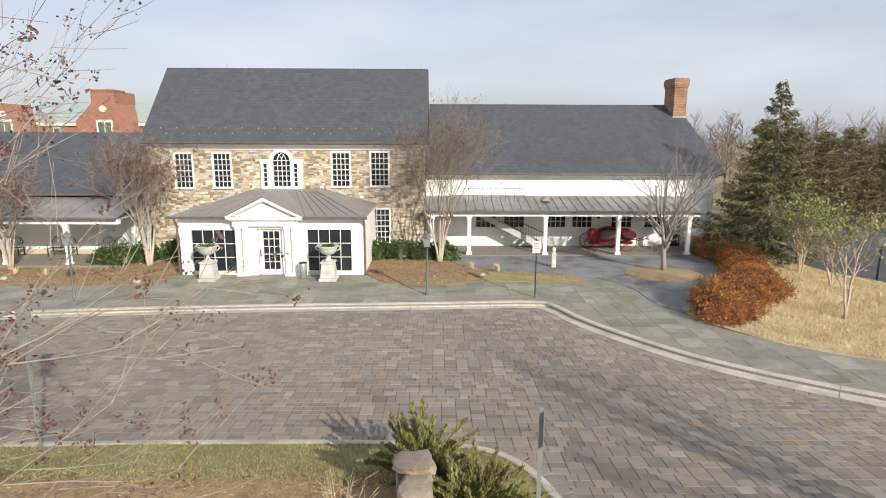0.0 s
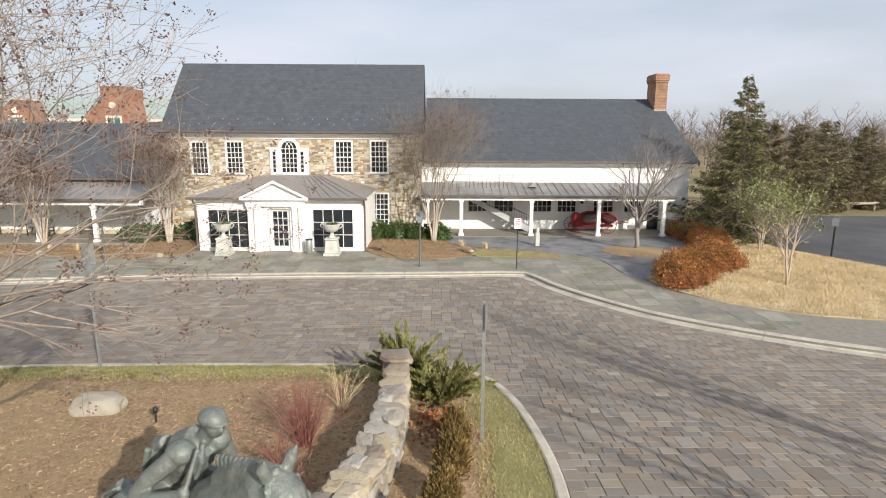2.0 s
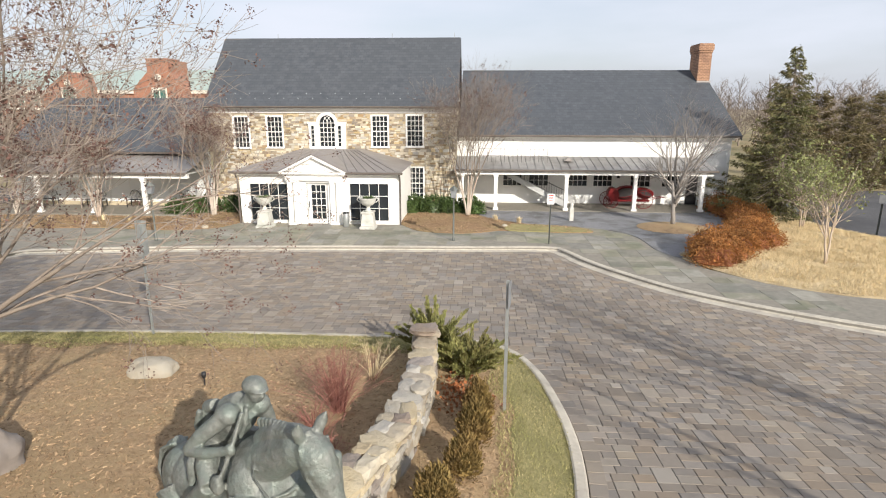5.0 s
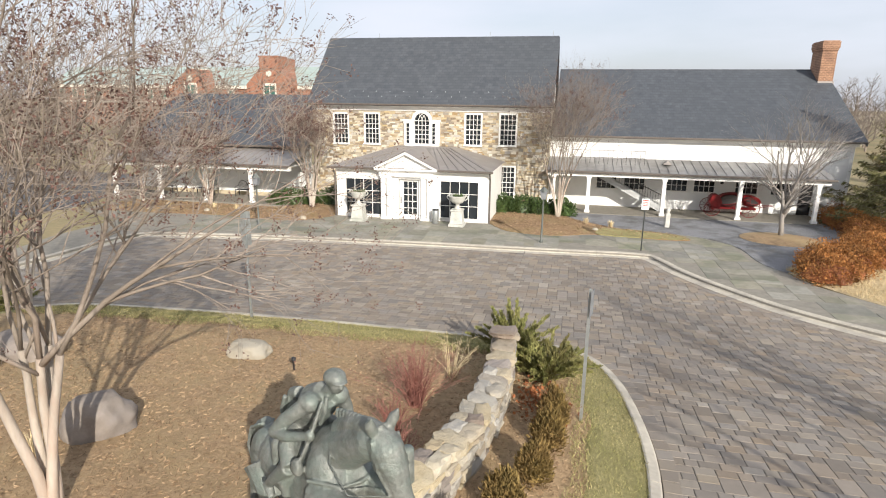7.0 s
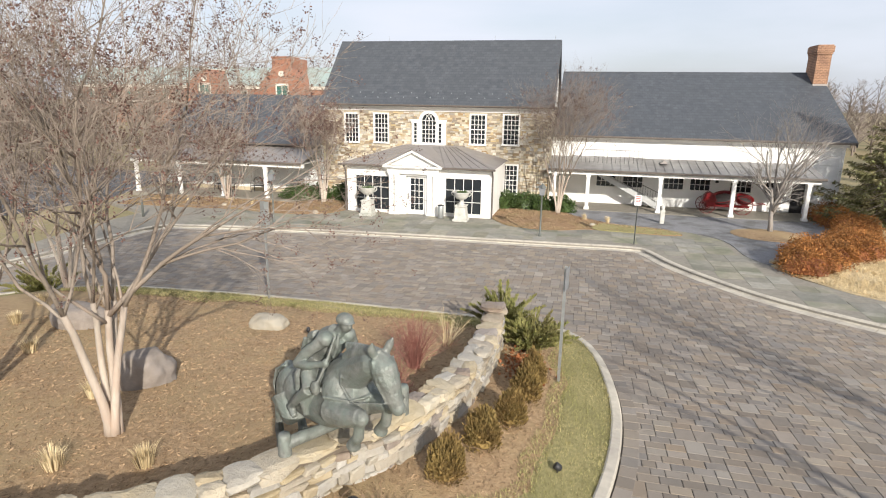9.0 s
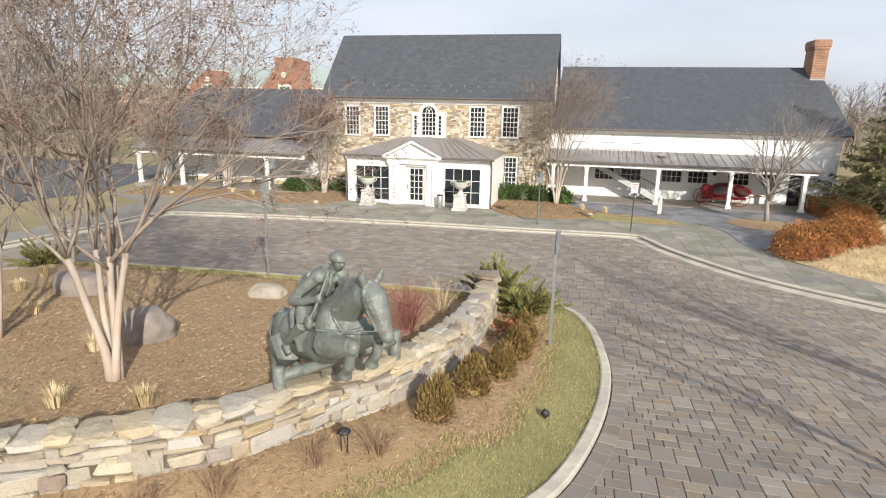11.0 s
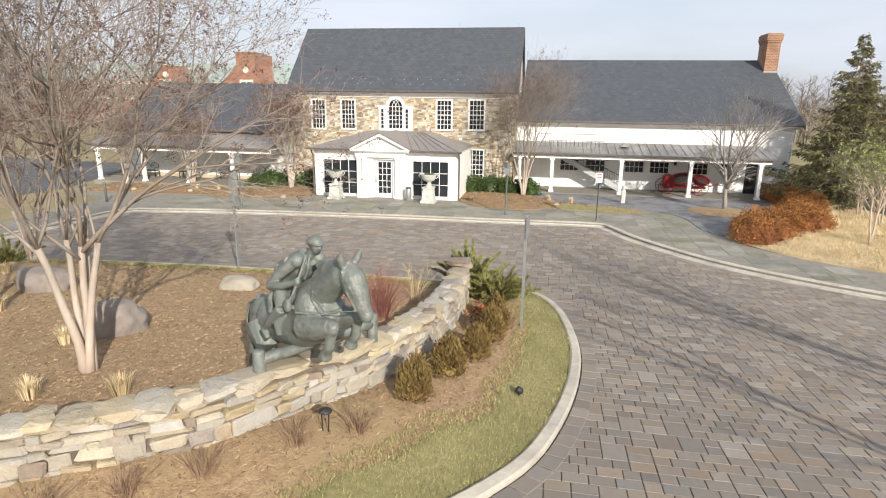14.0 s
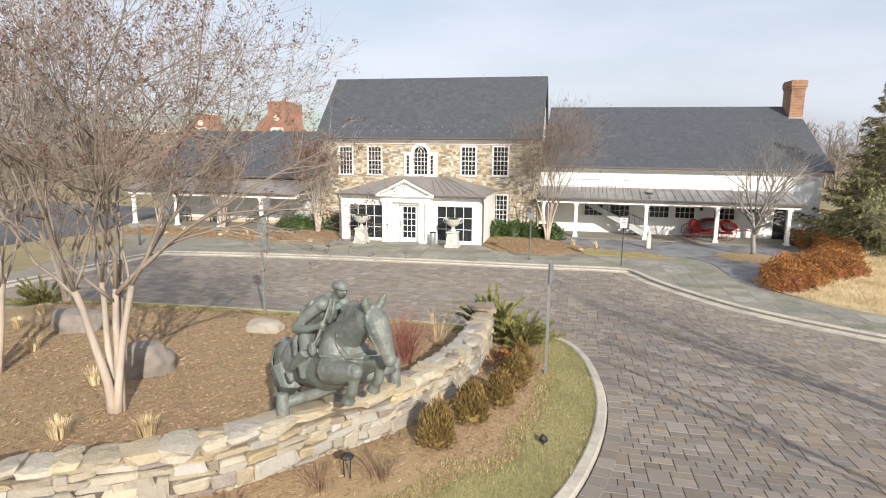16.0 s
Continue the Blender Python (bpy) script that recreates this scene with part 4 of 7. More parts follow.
# porch
CY = 32.5
part("porch_floor", one(WX0 + .02, 14.2, CY - .3, WY - .002, -.1, .16), M["slab"], wing)
part("porch_roof", raw("porch_roof", [(WX0 + .02, CY - .26, 2.5), (14.25, CY - .26, 2.5), (14.25, WY - .03, 3.02), (WX0 + .02, WY - .03, 3.02),
                                      (WX0 + .02, CY - .26, 2.44), (14.25, CY - .26, 2.44), (14.25, WY - .03, 2.96), (WX0 + .02, WY - .03, 2.96)],
                       [(0, 1, 2, 3), (7, 6, 5, 4), (0, 4, 5, 1), (1, 5, 6, 2), (3, 2, 6, 7), (0, 3, 7, 4)], M["metal_roof"]), None, wing)
seams(wing, [((WX0 + .3 + k * .48, CY - .26, 2.5), (WX0 + .3 + k * .48, WY - .03, 3.02)) for k in range(30)], M["metal_roof"])
part("beam", one(WX0 + .02, 14.1, CY - .13, CY + .13, 2.2, 2.432), M["white"], wing)
part("gutter", one(WX0 + .02, 14.3, CY - .36, CY - .263, 2.4, 2.52, .02), M["gutter"], wing)
part("ceiling", one(WX0 + .02, 14.1, CY + .132, WY - .002, 2.38, 2.42), M["white"], wing)
for x in (-1.0 + 1.05, 1.99, 6.0, 9.86, 13.58):
    bm = one(x - .1, x + .1, CY - .1, CY + .1, .3, 2.06, .012)
    box(bm, x - .15, x + .15, CY - .15, CY + .15, .162, .30, .012)
    box(bm, x - .14, x + .14, CY - .14, CY + .14, 2.062, 2.198, .012)
    part("column", bm, M["white"], wing)
for x in (6.4, 9.45):
    part("porch_lamp", one(x - .08, x + .08, WY - .2, WY - .03, 1.75, 2.0, .02), M["black"], wing, "small black wall lantern")
part("roof_vent", prism(bmesh.new(), [(6.0, 2.86), (6.45, 2.86), (6.22, 3.1)], "y", 33.6, 34.1), M["dark_metal_roof"], wing)
# chimney
bm = one(15.5, 16.32, 40.55, 42.2, 7.0, 9.42)
part("chimney", bm, M["chimney_brick"], wing, "orange brick chimney with corbelled top")
bm = one(15.46, 16.36, 40.51, 42.24, 9.422, 9.56)
box(bm, 15.42, 16.40, 40.47, 42.28, 9.562, 9.93)
box(bm, 15.47, 16.35, 40.52, 42.23, 9.932, 10.0)
part("chimney_cap", bm, M["chimney_brick"], wing)
part("flashing", one(15.46, 16.36, 40.46, 40.54, 7.1, 7.62), M["dark_metal_roof"], wing)

# ---------------------------------------------------------------- low wing with the bench porch
LX0, LX1, LY, LE, LRY, LRZ = -26.9, -14.74, 32.4, 3.35, 37.6, 6.35
low = thing("house", "single-storey white wing with slate roof and shaded porch", "house")
LWINS = [(-23.2, .85), (-19.3, .85)]
wall_with_holes("wall", LX0, LX1, -.2, LE, LY, LY + .25, [(x - w / 2 + .02, x + w / 2 - .02, .98, 2.08) for x, w in LWINS], M["siding"], low)
part("wall", one(LX0, LX0 + .25, LY + .25, 42.8, -.2, LE), M["siding"], low)
bm = bmesh.new()
prism(bm, [(LY, LE), (42.8, LE), (LRY, LRZ - .1)], "x", LX0, LX0 + .25)
part("gable", bm, M["siding"], low)
clapboards("clapboard", LX0, LX1, .5, 2.4, LY, low)
part("stone_base", one(LX0, LX1, LY - .1, LY - .024, .1, .42), M["fstone"], low)
roof_slope(low, LX0 - .3, LX1, LY - .35, LE - .05, LRY, LRZ, M["slate"])
roof_slope(low, LX0 - .3, LX1, 2 * LRY - LY + .35, LE - .05, LRY, LRZ, M["slate"])
part("gutter", one(LX0 - .3, LX1, LY - .45, LY - .352, LE - .08, LE + .04, .02), M["gutter"], low)
for x, w in LWINS:
    grid_window(low, x, LY, .95, 2.1, w, 3, 4, trim=.06)
LCY = 29.75
part("porch_floor", one(LX0, LX1, LCY - .3, LY - .002, -.1, .2), M["slab"], low)
part("porch_roof", raw("porch_roof", [(LX0 - .2, LCY - .26, 2.48), (LX1, LCY - .26, 2.48), (LX1, LY - .03, 3.22), (LX0 - .2, LY - .03, 3.22),
                                      (LX0 - .2, LCY - .26, 2.42), (LX1, LCY - .26, 2.42), (LX1, LY - .03, 3.16), (LX0 - .2, LY - .03, 3.16)],
                       [(0, 1, 2, 3), (7, 6, 5, 4), (0, 4, 5, 1), (1, 5, 6, 2), (3, 2, 6, 7), (0, 3, 7, 4)], M["dark_metal_roof"]), None, low)
seams(low, [((LX0 + .1 + k * .48, LCY - .26, 2.48), (LX0 + .1 + k * .48, LY - .03, 3.22)) for k in range(21)], M["dark_metal_roof"])
part("beam", one(LX0, LX1, LCY - .12, LCY + .12, 2.16, 2.412), M["white"], low)
part("gutter", one(LX0 - .2, LX1, LCY - .36, LCY - .263, 2.38, 2.5, .02), M["gutter"], low)
part("ceiling", one(LX0, LX1, LCY + .122, LY - .002, 2.37, 2.41), M["white"], low)
for x in (-26.6, -23.4, -20.3, -17.3):
    bm = one(x - .1, x + .1, LCY - .1, LCY + .1, .3, 2.02, .012)
    box(bm, x - .14, x + .14, LCY - .14, LCY + .14, .202, .3, .012)
    box(bm, x - .14, x + .14, LCY - .14, LCY + .14, 2.022, 2.158, .012)
    part("column", bm, M["white"], low)
for x in (-21.5, -18.2, -16.2):
    part("porch_lamp", one(x - .08, x + .08, LCY + 1.2, LCY + 1.36, 2.05, 2.36, .02), M["black"], low, "small black hanging lantern")

# ---------------------------------------------------------------- far brick hall
hall = thing("brick_building", "large red brick hall with green copper roof behind the house", "building")
BY, BX = 125.0, -66.4
hall.location.z = -8.6
part("wall", one(BX - 60, BX + 36, BY, BY + 22, 4, 17.2), M["brick"], hall)
part("roof", prism(bmesh.new(), [(BY - .6, 17.4), (BY + 22.6, 17.4), (BY + 15, 21.9), (BY + 7, 21.9)], "x", BX - 60.5, BX + 36.5), M["copper"], hall)
part("cornice", one(BX - 60.3, BX + 36.3, BY - .5, BY - .01, 16.7, 17.38), M["trim_far"], hall)
part("band", one(BX - 60, BX + 36, BY - .15, BY - .01, 13.2, 13.7), M["trim_far"], hall)
for gx, gw, gt in ((BX, 11.5, 23.5), (BX - 20.0, 10.0, 21.0), (BX + 24.0, 10.0, 21.0)):
    bm = bmesh.new()
    if gt > 23:
        top = [(gx + gw * .2, gt - 2.4), (gx + gw * .2, gt), (gx - gw * .2, gt), (gx - gw * .2, gt - 2.4)]
    else:
        top = [(gx + .4, gt), (gx - .4, gt)]
    prism(bm, [(gx - gw / 2, 5), (gx + gw / 2, 5), (gx + gw / 2, 17.6)] + top + [(gx - gw / 2, 17.6)], "y", BY - 2.4, BY + 6)
    part("gable", bm, M["brick"], hall)
    if gt > 23:
        part("cap", one(gx - gw * .208, gx + gw * .208, BY - 2.55, BY + 2, gt + .01, gt + .3), M["brick"], hall)
    else:
        part("coping", one(gx - .5, gx + .5, BY - 2.55, BY + 6, gt + .01, gt + .2), M["trim_far"], hall)
    w = new("window")
    w.parent = hall
    part("pane", one(gx - 1.3, gx + 1.3, BY - 2.5, BY - 2.42, 13.8, 17.4), M["glass_green"], w)
    bm = one(gx - 1.6, gx + 1.6, BY - 2.6, BY - 2.42, 17.4, 17.9)
    box(bm, gx - 1.6, gx - 1.3, BY - 2.6, BY - 2.42, 13.6, 17.4)
    box(bm, gx + 1.3, gx + 1.6, BY - 2.6, BY - 2.42, 13.6, 17.4)
    box(bm, gx - .08, gx + .08, BY - 2.6, BY - 2.51, 13.8, 17.4)
    part("window_frame", bm, M["trim_far"], w)
    bm = lathe([(.65, 0), (.65, .3)], 16)
    bmesh.ops.rotate(bm, verts=bm.verts[:], cent=(0, 0, 0), matrix=Matrix.Rotation(radians(90), 3, "X"))
    bmesh.ops.translate(bm, verts=bm.verts[:], vec=(gx, BY - 2.42, 20.0 if gt > 23 else 18.9))
    part("roundel", bm, M["trim_far"], hall)
for k in range(26):
    x = BX - 58 + k * 3.6
    if any(abs(x - g) < gw2 for g, gw2 in ((BX, 8), (BX - 19, 6), (BX + 24, 6))):
        continue
    w = new("window")
    w.parent = hall
    part("pane", one(x - .6, x + .6, BY - .08, BY - .02, 14.2, 16.2), M["glass_green"], w)
    bm = one(x - .8, x + .8, BY - .12, BY - .02, 16.2, 16.5)
    box(bm, x - .8, x - .6, BY - .12, BY - .02, 14.0, 16.2)
    box(bm, x + .6, x + .8, BY - .12, BY - .02, 14.0, 16.2)
    part("window_frame", bm, M["trim_far"], w)

# ---------------------------------------------------------------- trees and shrubs
def turned(d, rng, lo, hi):
    """A direction that leaves d by an angle between lo and hi degrees."""
    a = Vector((rng.gauss(0, 1), rng.gauss(0, 1), rng.gauss(0, 1)))
    side = (a - d * a.dot(d)).normalized()
    t = radians(rng.uniform(lo, hi))
    return (d * math.cos(t) + side * math.sin(t)).normalized()


class Wood:
    """Collects limbs, twigs and pods of one tree."""

    def __init__(self, seed):
        self.rng = random.Random(seed)
        self.stem, self.wood, self.twig, self.pod, self.tips = ([], []), ([], []), ([], []), ([], []), []

    def grow(self, p, d, length, r, level, last, spread=(22, 52), up=0.12, wob=0.16, kids=(5, 5, 5, 4), thin=2):
        rng = self.rng
        n = (6, 5, 4, 3, 2)[min(level, 4)]
        pts, q, d = [p.copy()], p.copy(), d.copy()
        dirs = [d.copy()]
        for _ in range(n):
            d = (d + Vector((rng.gauss(0, wob), rng.gauss(0, wob), rng.gauss(0, wob) + up))).normalized()
            q = q + d * (length / n)
            pts.append(q.copy())
            dirs.append(d.copy())
        end = r * (0.45 if level < last else 0.5)
        radii = [r + (end - r) * i / n for i in range(n + 1)]
        v, f = self.wood if level < thin else self.twig
        tube(v, f, pts, radii, (7, 6, 4, 3, 3)[min(level, 4)])
        if level >= last:
            self.tips.append((q, d))
            return
        k = kids[min(level, len(kids) - 1)]
        for j in range(k):
            t = 0.35 + 0.65 * (j + rng.random()) / k
            i = min(n - 1, int(t * n))
            s = t * n - i
            a = pts[i].lerp(pts[i + 1], min(1, s))
            self.grow(a, turned(dirs[i], rng, *spread), length * rng.uniform(0.48, 0.74), max(0.003, radii[i] * (rng.uniform(0.55, 0.74) if level < 2 else rng.uniform(0.45, 0.62))), level + 1, last, spread, up, wob, kids, thin)

    def pods(self, share, size=0.018, near=None):
        rng = self.rng
        v, f = self.pod
        for q, d in self.tips:
            if rng.random() > share:
                continue
            for _ in range(rng.randint(8, 15)):
                c = q + Vector((rng.gauss(0, .032), rng.gauss(0, .032), rng.gauss(0, .038)))
                s = size * rng.uniform(.7, 1.4)
                a = Vector((rng.gauss(0, 1), rng.gauss(0, 1), rng.gauss(0, 1))).normalized()
                b = a.cross(Vector((rng.gauss(0, 1), rng.gauss(0, 1), rng.gauss(0, 1)))).normalized()
                n = a.cross(b)
                k = len(v)
                v += [c - a * s, c + b * s * .6 + n * s * .3, c + a * s, c - b * s * .6 + n * s * .3]
                f += [(k, k + 1, k + 2), (k, k + 2, k + 3)]

    def build(self, name, label, at, bark, twig, pod=None, group="", turn=0, scale=1.0):
        root = thing(name, label, "tree", group, at=at, turn=turn)
        root.scale = (scale,) * 3
        if self.stem[0]:
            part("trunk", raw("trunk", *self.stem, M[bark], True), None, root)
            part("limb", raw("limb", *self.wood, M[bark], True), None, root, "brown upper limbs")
        else:
            part("trunk", raw("trunk", *self.wood, M[bark], True), None, root)
        if self.twig[0]:
            tagged(part("crown", raw("crown", *self.twig, M[twig]), None, root), kind="stuff")
        if pod and self.pod[0]:
            tagged(part("seed_cluster", raw("seed_cluster", *self.pod, M[pod]), None, root), kind="stuff")
        return root


def myrtle(seed, stems, stem_len, limb_len, radius, last, kids, lean=(4, 10), share=0.5, size=0.018, spread=(20, 46), up=0.05, fan=(6, 36), forks=3, sweeps=()):
    """A vase-shaped many-stemmed tree: stems joined at the foot that fork into long arching limbs."""
    w = Wood(seed)
    rng = w.rng
    for i in range(stems):
        az = 6.28319 * (i + rng.uniform(-.3, .3)) / stems
        tilt = radians(rng.uniform(*lean))
        out = Vector((math.cos(az), math.sin(az), 0))
        d = (out * math.sin(tilt) + Vector((0, 0, math.cos(tilt)))).normalized()
        p = out * radius * .85 + Vector((0, 0, -0.08))
        r0 = radius * rng.uniform(.85, 1.2)
        pts, radii = [p.copy()], [r0 * 1.25]
        for k in range(7):
            d = (d + out * rng.uniform(-.012, .035) + Vector((rng.gauss(0, .035), rng.gauss(0, .035), 0))).normalized()
            p = p + d * stem_len / 7 * rng.uniform(.9, 1.1)
            pts.append(p.copy())
            radii.append(r0 * (1 - .055 * (k + 1)))
        tube(*w.stem, pts, radii, 9)
        for j in range(forks):
            a = radians(fan[0] + (fan[1] - fan[0]) * (j + rng.random() * .6) / forks)
            bz = az + rng.uniform(-.9, .9) + (2.1 * j if j else 0)
            side = Vector((math.cos(bz), math.sin(bz), 0))
            e = (d * math.cos(a) + side * math.sin(a)).normalized()
            b = p if j == 0 else pts[-1 - j // 2].lerp(p, rng.uniform(.2, .8))
            w.grow(b, e, limb_len * rng.uniform(.75, 1.1), radii[-1] * (.78 if j == 0 else rng.uniform(.45, .62)), 0, last, spread, up, .13, kids, 2)
    for h, e, length in sweeps:
        e = Vector(e).normalized()
        w.grow(Vector((e.x * h * .12, e.y * h * .12, h)), e, length, radius * .62, 0, last, spread, .0, .07, kids, 2)
    w.pods(share, size)
    return w


GROUP_M = "crape myrtles"
near_tree = myrtle(19, 5, 2.15, 2.95, 0.068, 4, (5, 5, 4, 3), (2, 9), 0.44, 0.016, (20, 48), 0.045, (8, 44), 3,
                   ((1.9, (.40, .80, .85), 2.4),)).build(
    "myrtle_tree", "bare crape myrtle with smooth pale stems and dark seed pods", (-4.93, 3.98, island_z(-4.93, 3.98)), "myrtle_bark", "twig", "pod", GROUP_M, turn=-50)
second = myrtle(23, 5, 1.8, 2.5, 0.055, 4, (4, 5, 4, 3), (3, 11), 0.4, 0.012).build(
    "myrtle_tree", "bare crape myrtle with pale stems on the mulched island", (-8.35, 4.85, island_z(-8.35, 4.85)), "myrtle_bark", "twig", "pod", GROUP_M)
copy_thing(second, pose(-12.7, 10.7, island_z(-12.7, 10.7), 0, 0, 130))
myrtle(37, 7, 2.2, 2.9, 0.06, 4, (4, 5, 4, 3), (4, 12), 0.15, 0.02, (18, 44), 0.08, (4, 30)).build(
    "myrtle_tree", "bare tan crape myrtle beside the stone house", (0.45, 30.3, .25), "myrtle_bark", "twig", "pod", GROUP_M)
house_m = myrtle(31, 6, 1.9, 2.3, 0.062, 4, (4, 4, 4, 3), (3, 12), 0.45, 0.024, (14, 40), 0.10, (4, 30)).build(
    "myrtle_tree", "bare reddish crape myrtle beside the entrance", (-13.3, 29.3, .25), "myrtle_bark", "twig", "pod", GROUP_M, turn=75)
m3 = copy_thing(house_m, pose(-19.3, 28.6, .22, 0, 0, 200))
m3.scale = (.8, .8, .78)
m4 = copy_thing(house_m, pose(-23.3, 28.0, .22, 0, 0, 300))
m4.scale = (.75, .75, .74)

# grey young tree in the round bed
w = Wood(5)
w.grow(Vector((0, 0, -.1)), Vector((0.02, 0, 1)), 2.2, .13, 0, 4, (28, 55), .10, .05, (6, 5, 5, 4))
for k in range(6):
    w.grow(Vector((0, 0, 1.15 + .13 * k)), turned(Vector((0, 0, 1)), w.rng, 20, 42), 2.9, .06, 1, 4, (25, 48), .12, .10, (6, 5, 5, 4))
w.build("young_tree", "bare grey young tree in a round grass bed", (10.85, 28.6, .26), "grey_bark", "grey_bark")


# two trees beside the drive, behind the viewpoints, whose shadows fall across the pavers
w = Wood(17)
w.grow(Vector((0, 0, -.2)), Vector((0, 0, 1)), 6.2, .10, 0, 3, (24, 46), .10, .015, (4, 3, 3))
w.build("shade_tree", "tall bare slender grey tree beside the drive", (10.85, -1.1, road_z(-1.1) - .1), "grey_bark", "grey_bark")
w = Wood(29)
w.grow(Vector((0, 0, -.2)), Vector((0, 0, 1)), 6.0, .12, 0, 4, (14, 34), .12, .03, (9, 5, 4, 3))
w.build("shade_tree", "tall bare upright tree with a dense narrow crown beside the drive", (14.6, -.4, road_z(-.4) - .1), "grey_bark", "grey_bark")


def leaves(centres, size, rng, narrow=0.5, droop=0.0):
    """Small folded leaves, one at each (point, direction)."""
    v, f = [], []
    for c, d in centres:
        s = size * rng.uniform(.7, 1.35)
        a = Vector((rng.gauss(0, 1), rng.gauss(0, 1), rng.gauss(0, 1)))
        side = d.cross(a)
        side = side.normalized() * s * narrow if side.length > 1e-4 else Vector((s * narrow, 0, 0))
        nn = d.cross(side).normalized() * s * .18
        k = len(v)
        v += [c, c + d * s * .55 + side + nn, c + d * s + Vector((0, 0, -droop * s)), c + d * s * .55 - side + nn]
        f += [(k, k + 1, k + 2), (k, k + 2, k + 3)]
    return v, f


def rnd_dir(rng, up=0.0):
    return Vector((rng.gauss(0, 1), rng.gauss(0, 1), rng.gauss(0, 1) + up)).normalized()


def conifer(name, label, at, height, radius, seed, material, density=1.0, sag=0.25, power=0.8, group=""):
    """Whorls of sagging boughs with needle sprays on a straight trunk."""
    rng = random.Random(seed)
    root = thing(name, label, "tree", group, at=at)
    v, f = [], []
    tube(v, f, [Vector((0, 0, -.2)), Vector((0.03, 0, height * .5)), Vector((0, 0, height * .98))], [height * .018, height * .011, .012], 8)
    sprays = []
    z = height * .05
    while z < height * .985:
        frac = z / height
        reach = radius * (1 - frac) ** power + .12
        for _ in range(int(6 + 5 * (1 - frac))):
            az = rng.uniform(0, 6.2832)
            r = reach * (rng.uniform(.45, 1.0) if rng.random() < .8 else rng.uniform(1.0, 1.25))
            out = Vector((math.cos(az), math.sin(az), 0))
            p0 = Vector((0, 0, z + rng.uniform(-.12, .12)))
            mid = p0 + out * r * .6 + Vector((0, 0, r * (.02 - sag * .6)))
            tip = p0 + out * r + Vector((0, 0, r * (.16 - sag * .8)))
            tube(v, f, [p0, mid, tip], [.018 + r * .006, .012 + r * .003, .004], 3)
            side = out.cross(Vector((0, 0, 1)))
            for k in range(int(r * 62 * density) + 8):
                s = rng.uniform(.18, 1.0)
                c = (p0.lerp(mid, s * 2) if s < .5 else mid.lerp(tip, s * 2 - 1))
                off = side * rng.gauss(0, .11 * r * (1.1 - s) + .04) + Vector((0, 0, rng.gauss(-.03, .06)))
                d = (out * .7 + side * rng.gauss(0, .7) + Vector((0, 0, rng.uniform(-.7, .25)))).normalized()
                sprays.append((c + off, d))
        z += rng.uniform(.16, .26) * (height / 9)
    part("trunk", raw("trunk", v, f, M["twig"]), None, root)
    part("crown", raw("crown", *leaves(sprays, .17 * height / 9, rng, .13, .25), M[material]), None, root)
    return root


conifer("spruce", "tall dark green spruce with a loose pointed crown", (17.5, 32.0, .05), 9.1, 3.9, 3, "needle", 0.55, .3, 1.05)
conifer("spruce", "dark green bushy conifer at the end of the wing", (17.3, 34.2, .1), 3.0, 1.2, 8, "needle", 1.0)
for i, (x, y, h, r) in enumerate(((21.2, 39.5, 7.6, 2.6), (24.4, 41.8, 7.2, 2.5), (27.8, 43.5, 7.0, 2.6), (31.5, 46.0, 7.4, 2.7), (36.0, 48.0, 7.0, 2.6), (41.0, 50.0, 7.2, 2.8), (47.0, 53.0, 7.0, 2.8))):
    conifer("cedar", "brownish green winter cedar beyond the car park", (x, y, -.2), h, r, 40 + i, "cedar", .8, .05, .55, "row of cedars")


def leafy_tree(label, at, height, spread, seed, stems, material, count, size, group="", bare=0.3):
    w = Wood(seed)
    rng = w.rng
    for i in range(stems):
        az = 6.2832 * i / stems + rng.random()
        d = Vector((math.cos(az) * .16, math.sin(az) * .16, 1)).normalized()
        w.grow(Vector((math.cos(az) * .06, math.sin(az) * .06, -.1)), d, height * .62, .045, 0, 3, (25, 55), .12, .08, (6, 5, 4))
    root = w.build("small_tree", label, at, "bark", "twig", None, group)
    pts = []
    for _ in range(count):
        q, d = rng.choice(w.tips)
        if q.z < height * bare:
            continue
        pts.append((q + rnd_dir(rng) * abs(rng.gauss(0, .13)), rnd_dir(rng, .2)))
    part("foliage", raw("foliage", *leaves(pts, size, rng, .33), M[material]), None, root)
    return root


leafy_tree("slender evergreen tree with yellow-green leaves in the grass bed", (13.95, 20.85, .4), 3.7, 1.4, 61, 2, "magnolia", 900, .10, "evergreen saplings")
leafy_tree("many-stemmed evergreen tree with green leaves behind the hedge", (16.6, 27.6, .35), 3.3, 1.6, 62, 4, "magnolia", 1700, .11, "evergreen saplings")
leafy_tree("slender evergreen tree with yellow-green leaves in the grass bed", (16.4, 25.2, .35), 2.9, 1.3, 63, 2, "magnolia", 700, .10, "evergreen saplings")


def lump(c, rx, ry, rz, rng, n, low=-.2):
    """Points on a lumpy dome with outward directions."""
    out = []
    for _ in range(n):
        d = rnd_dir(rng)
        if d.z < low:
            d.z = -d.z
        bump = 1 + .22 * noise.noise(d * 2.3 + Vector(c) * 1.7) + .12 * noise.noise(d * 6 + Vector(c))
        r = bump * rng.uniform(.72, 1.03)
        out.append((Vector((c[0] + d.x * rx * r, c[1] + d.y * ry * r, c[2] + d.z * rz * r)), (d + rnd_dir(rng) * .7).normalized()))
    return out


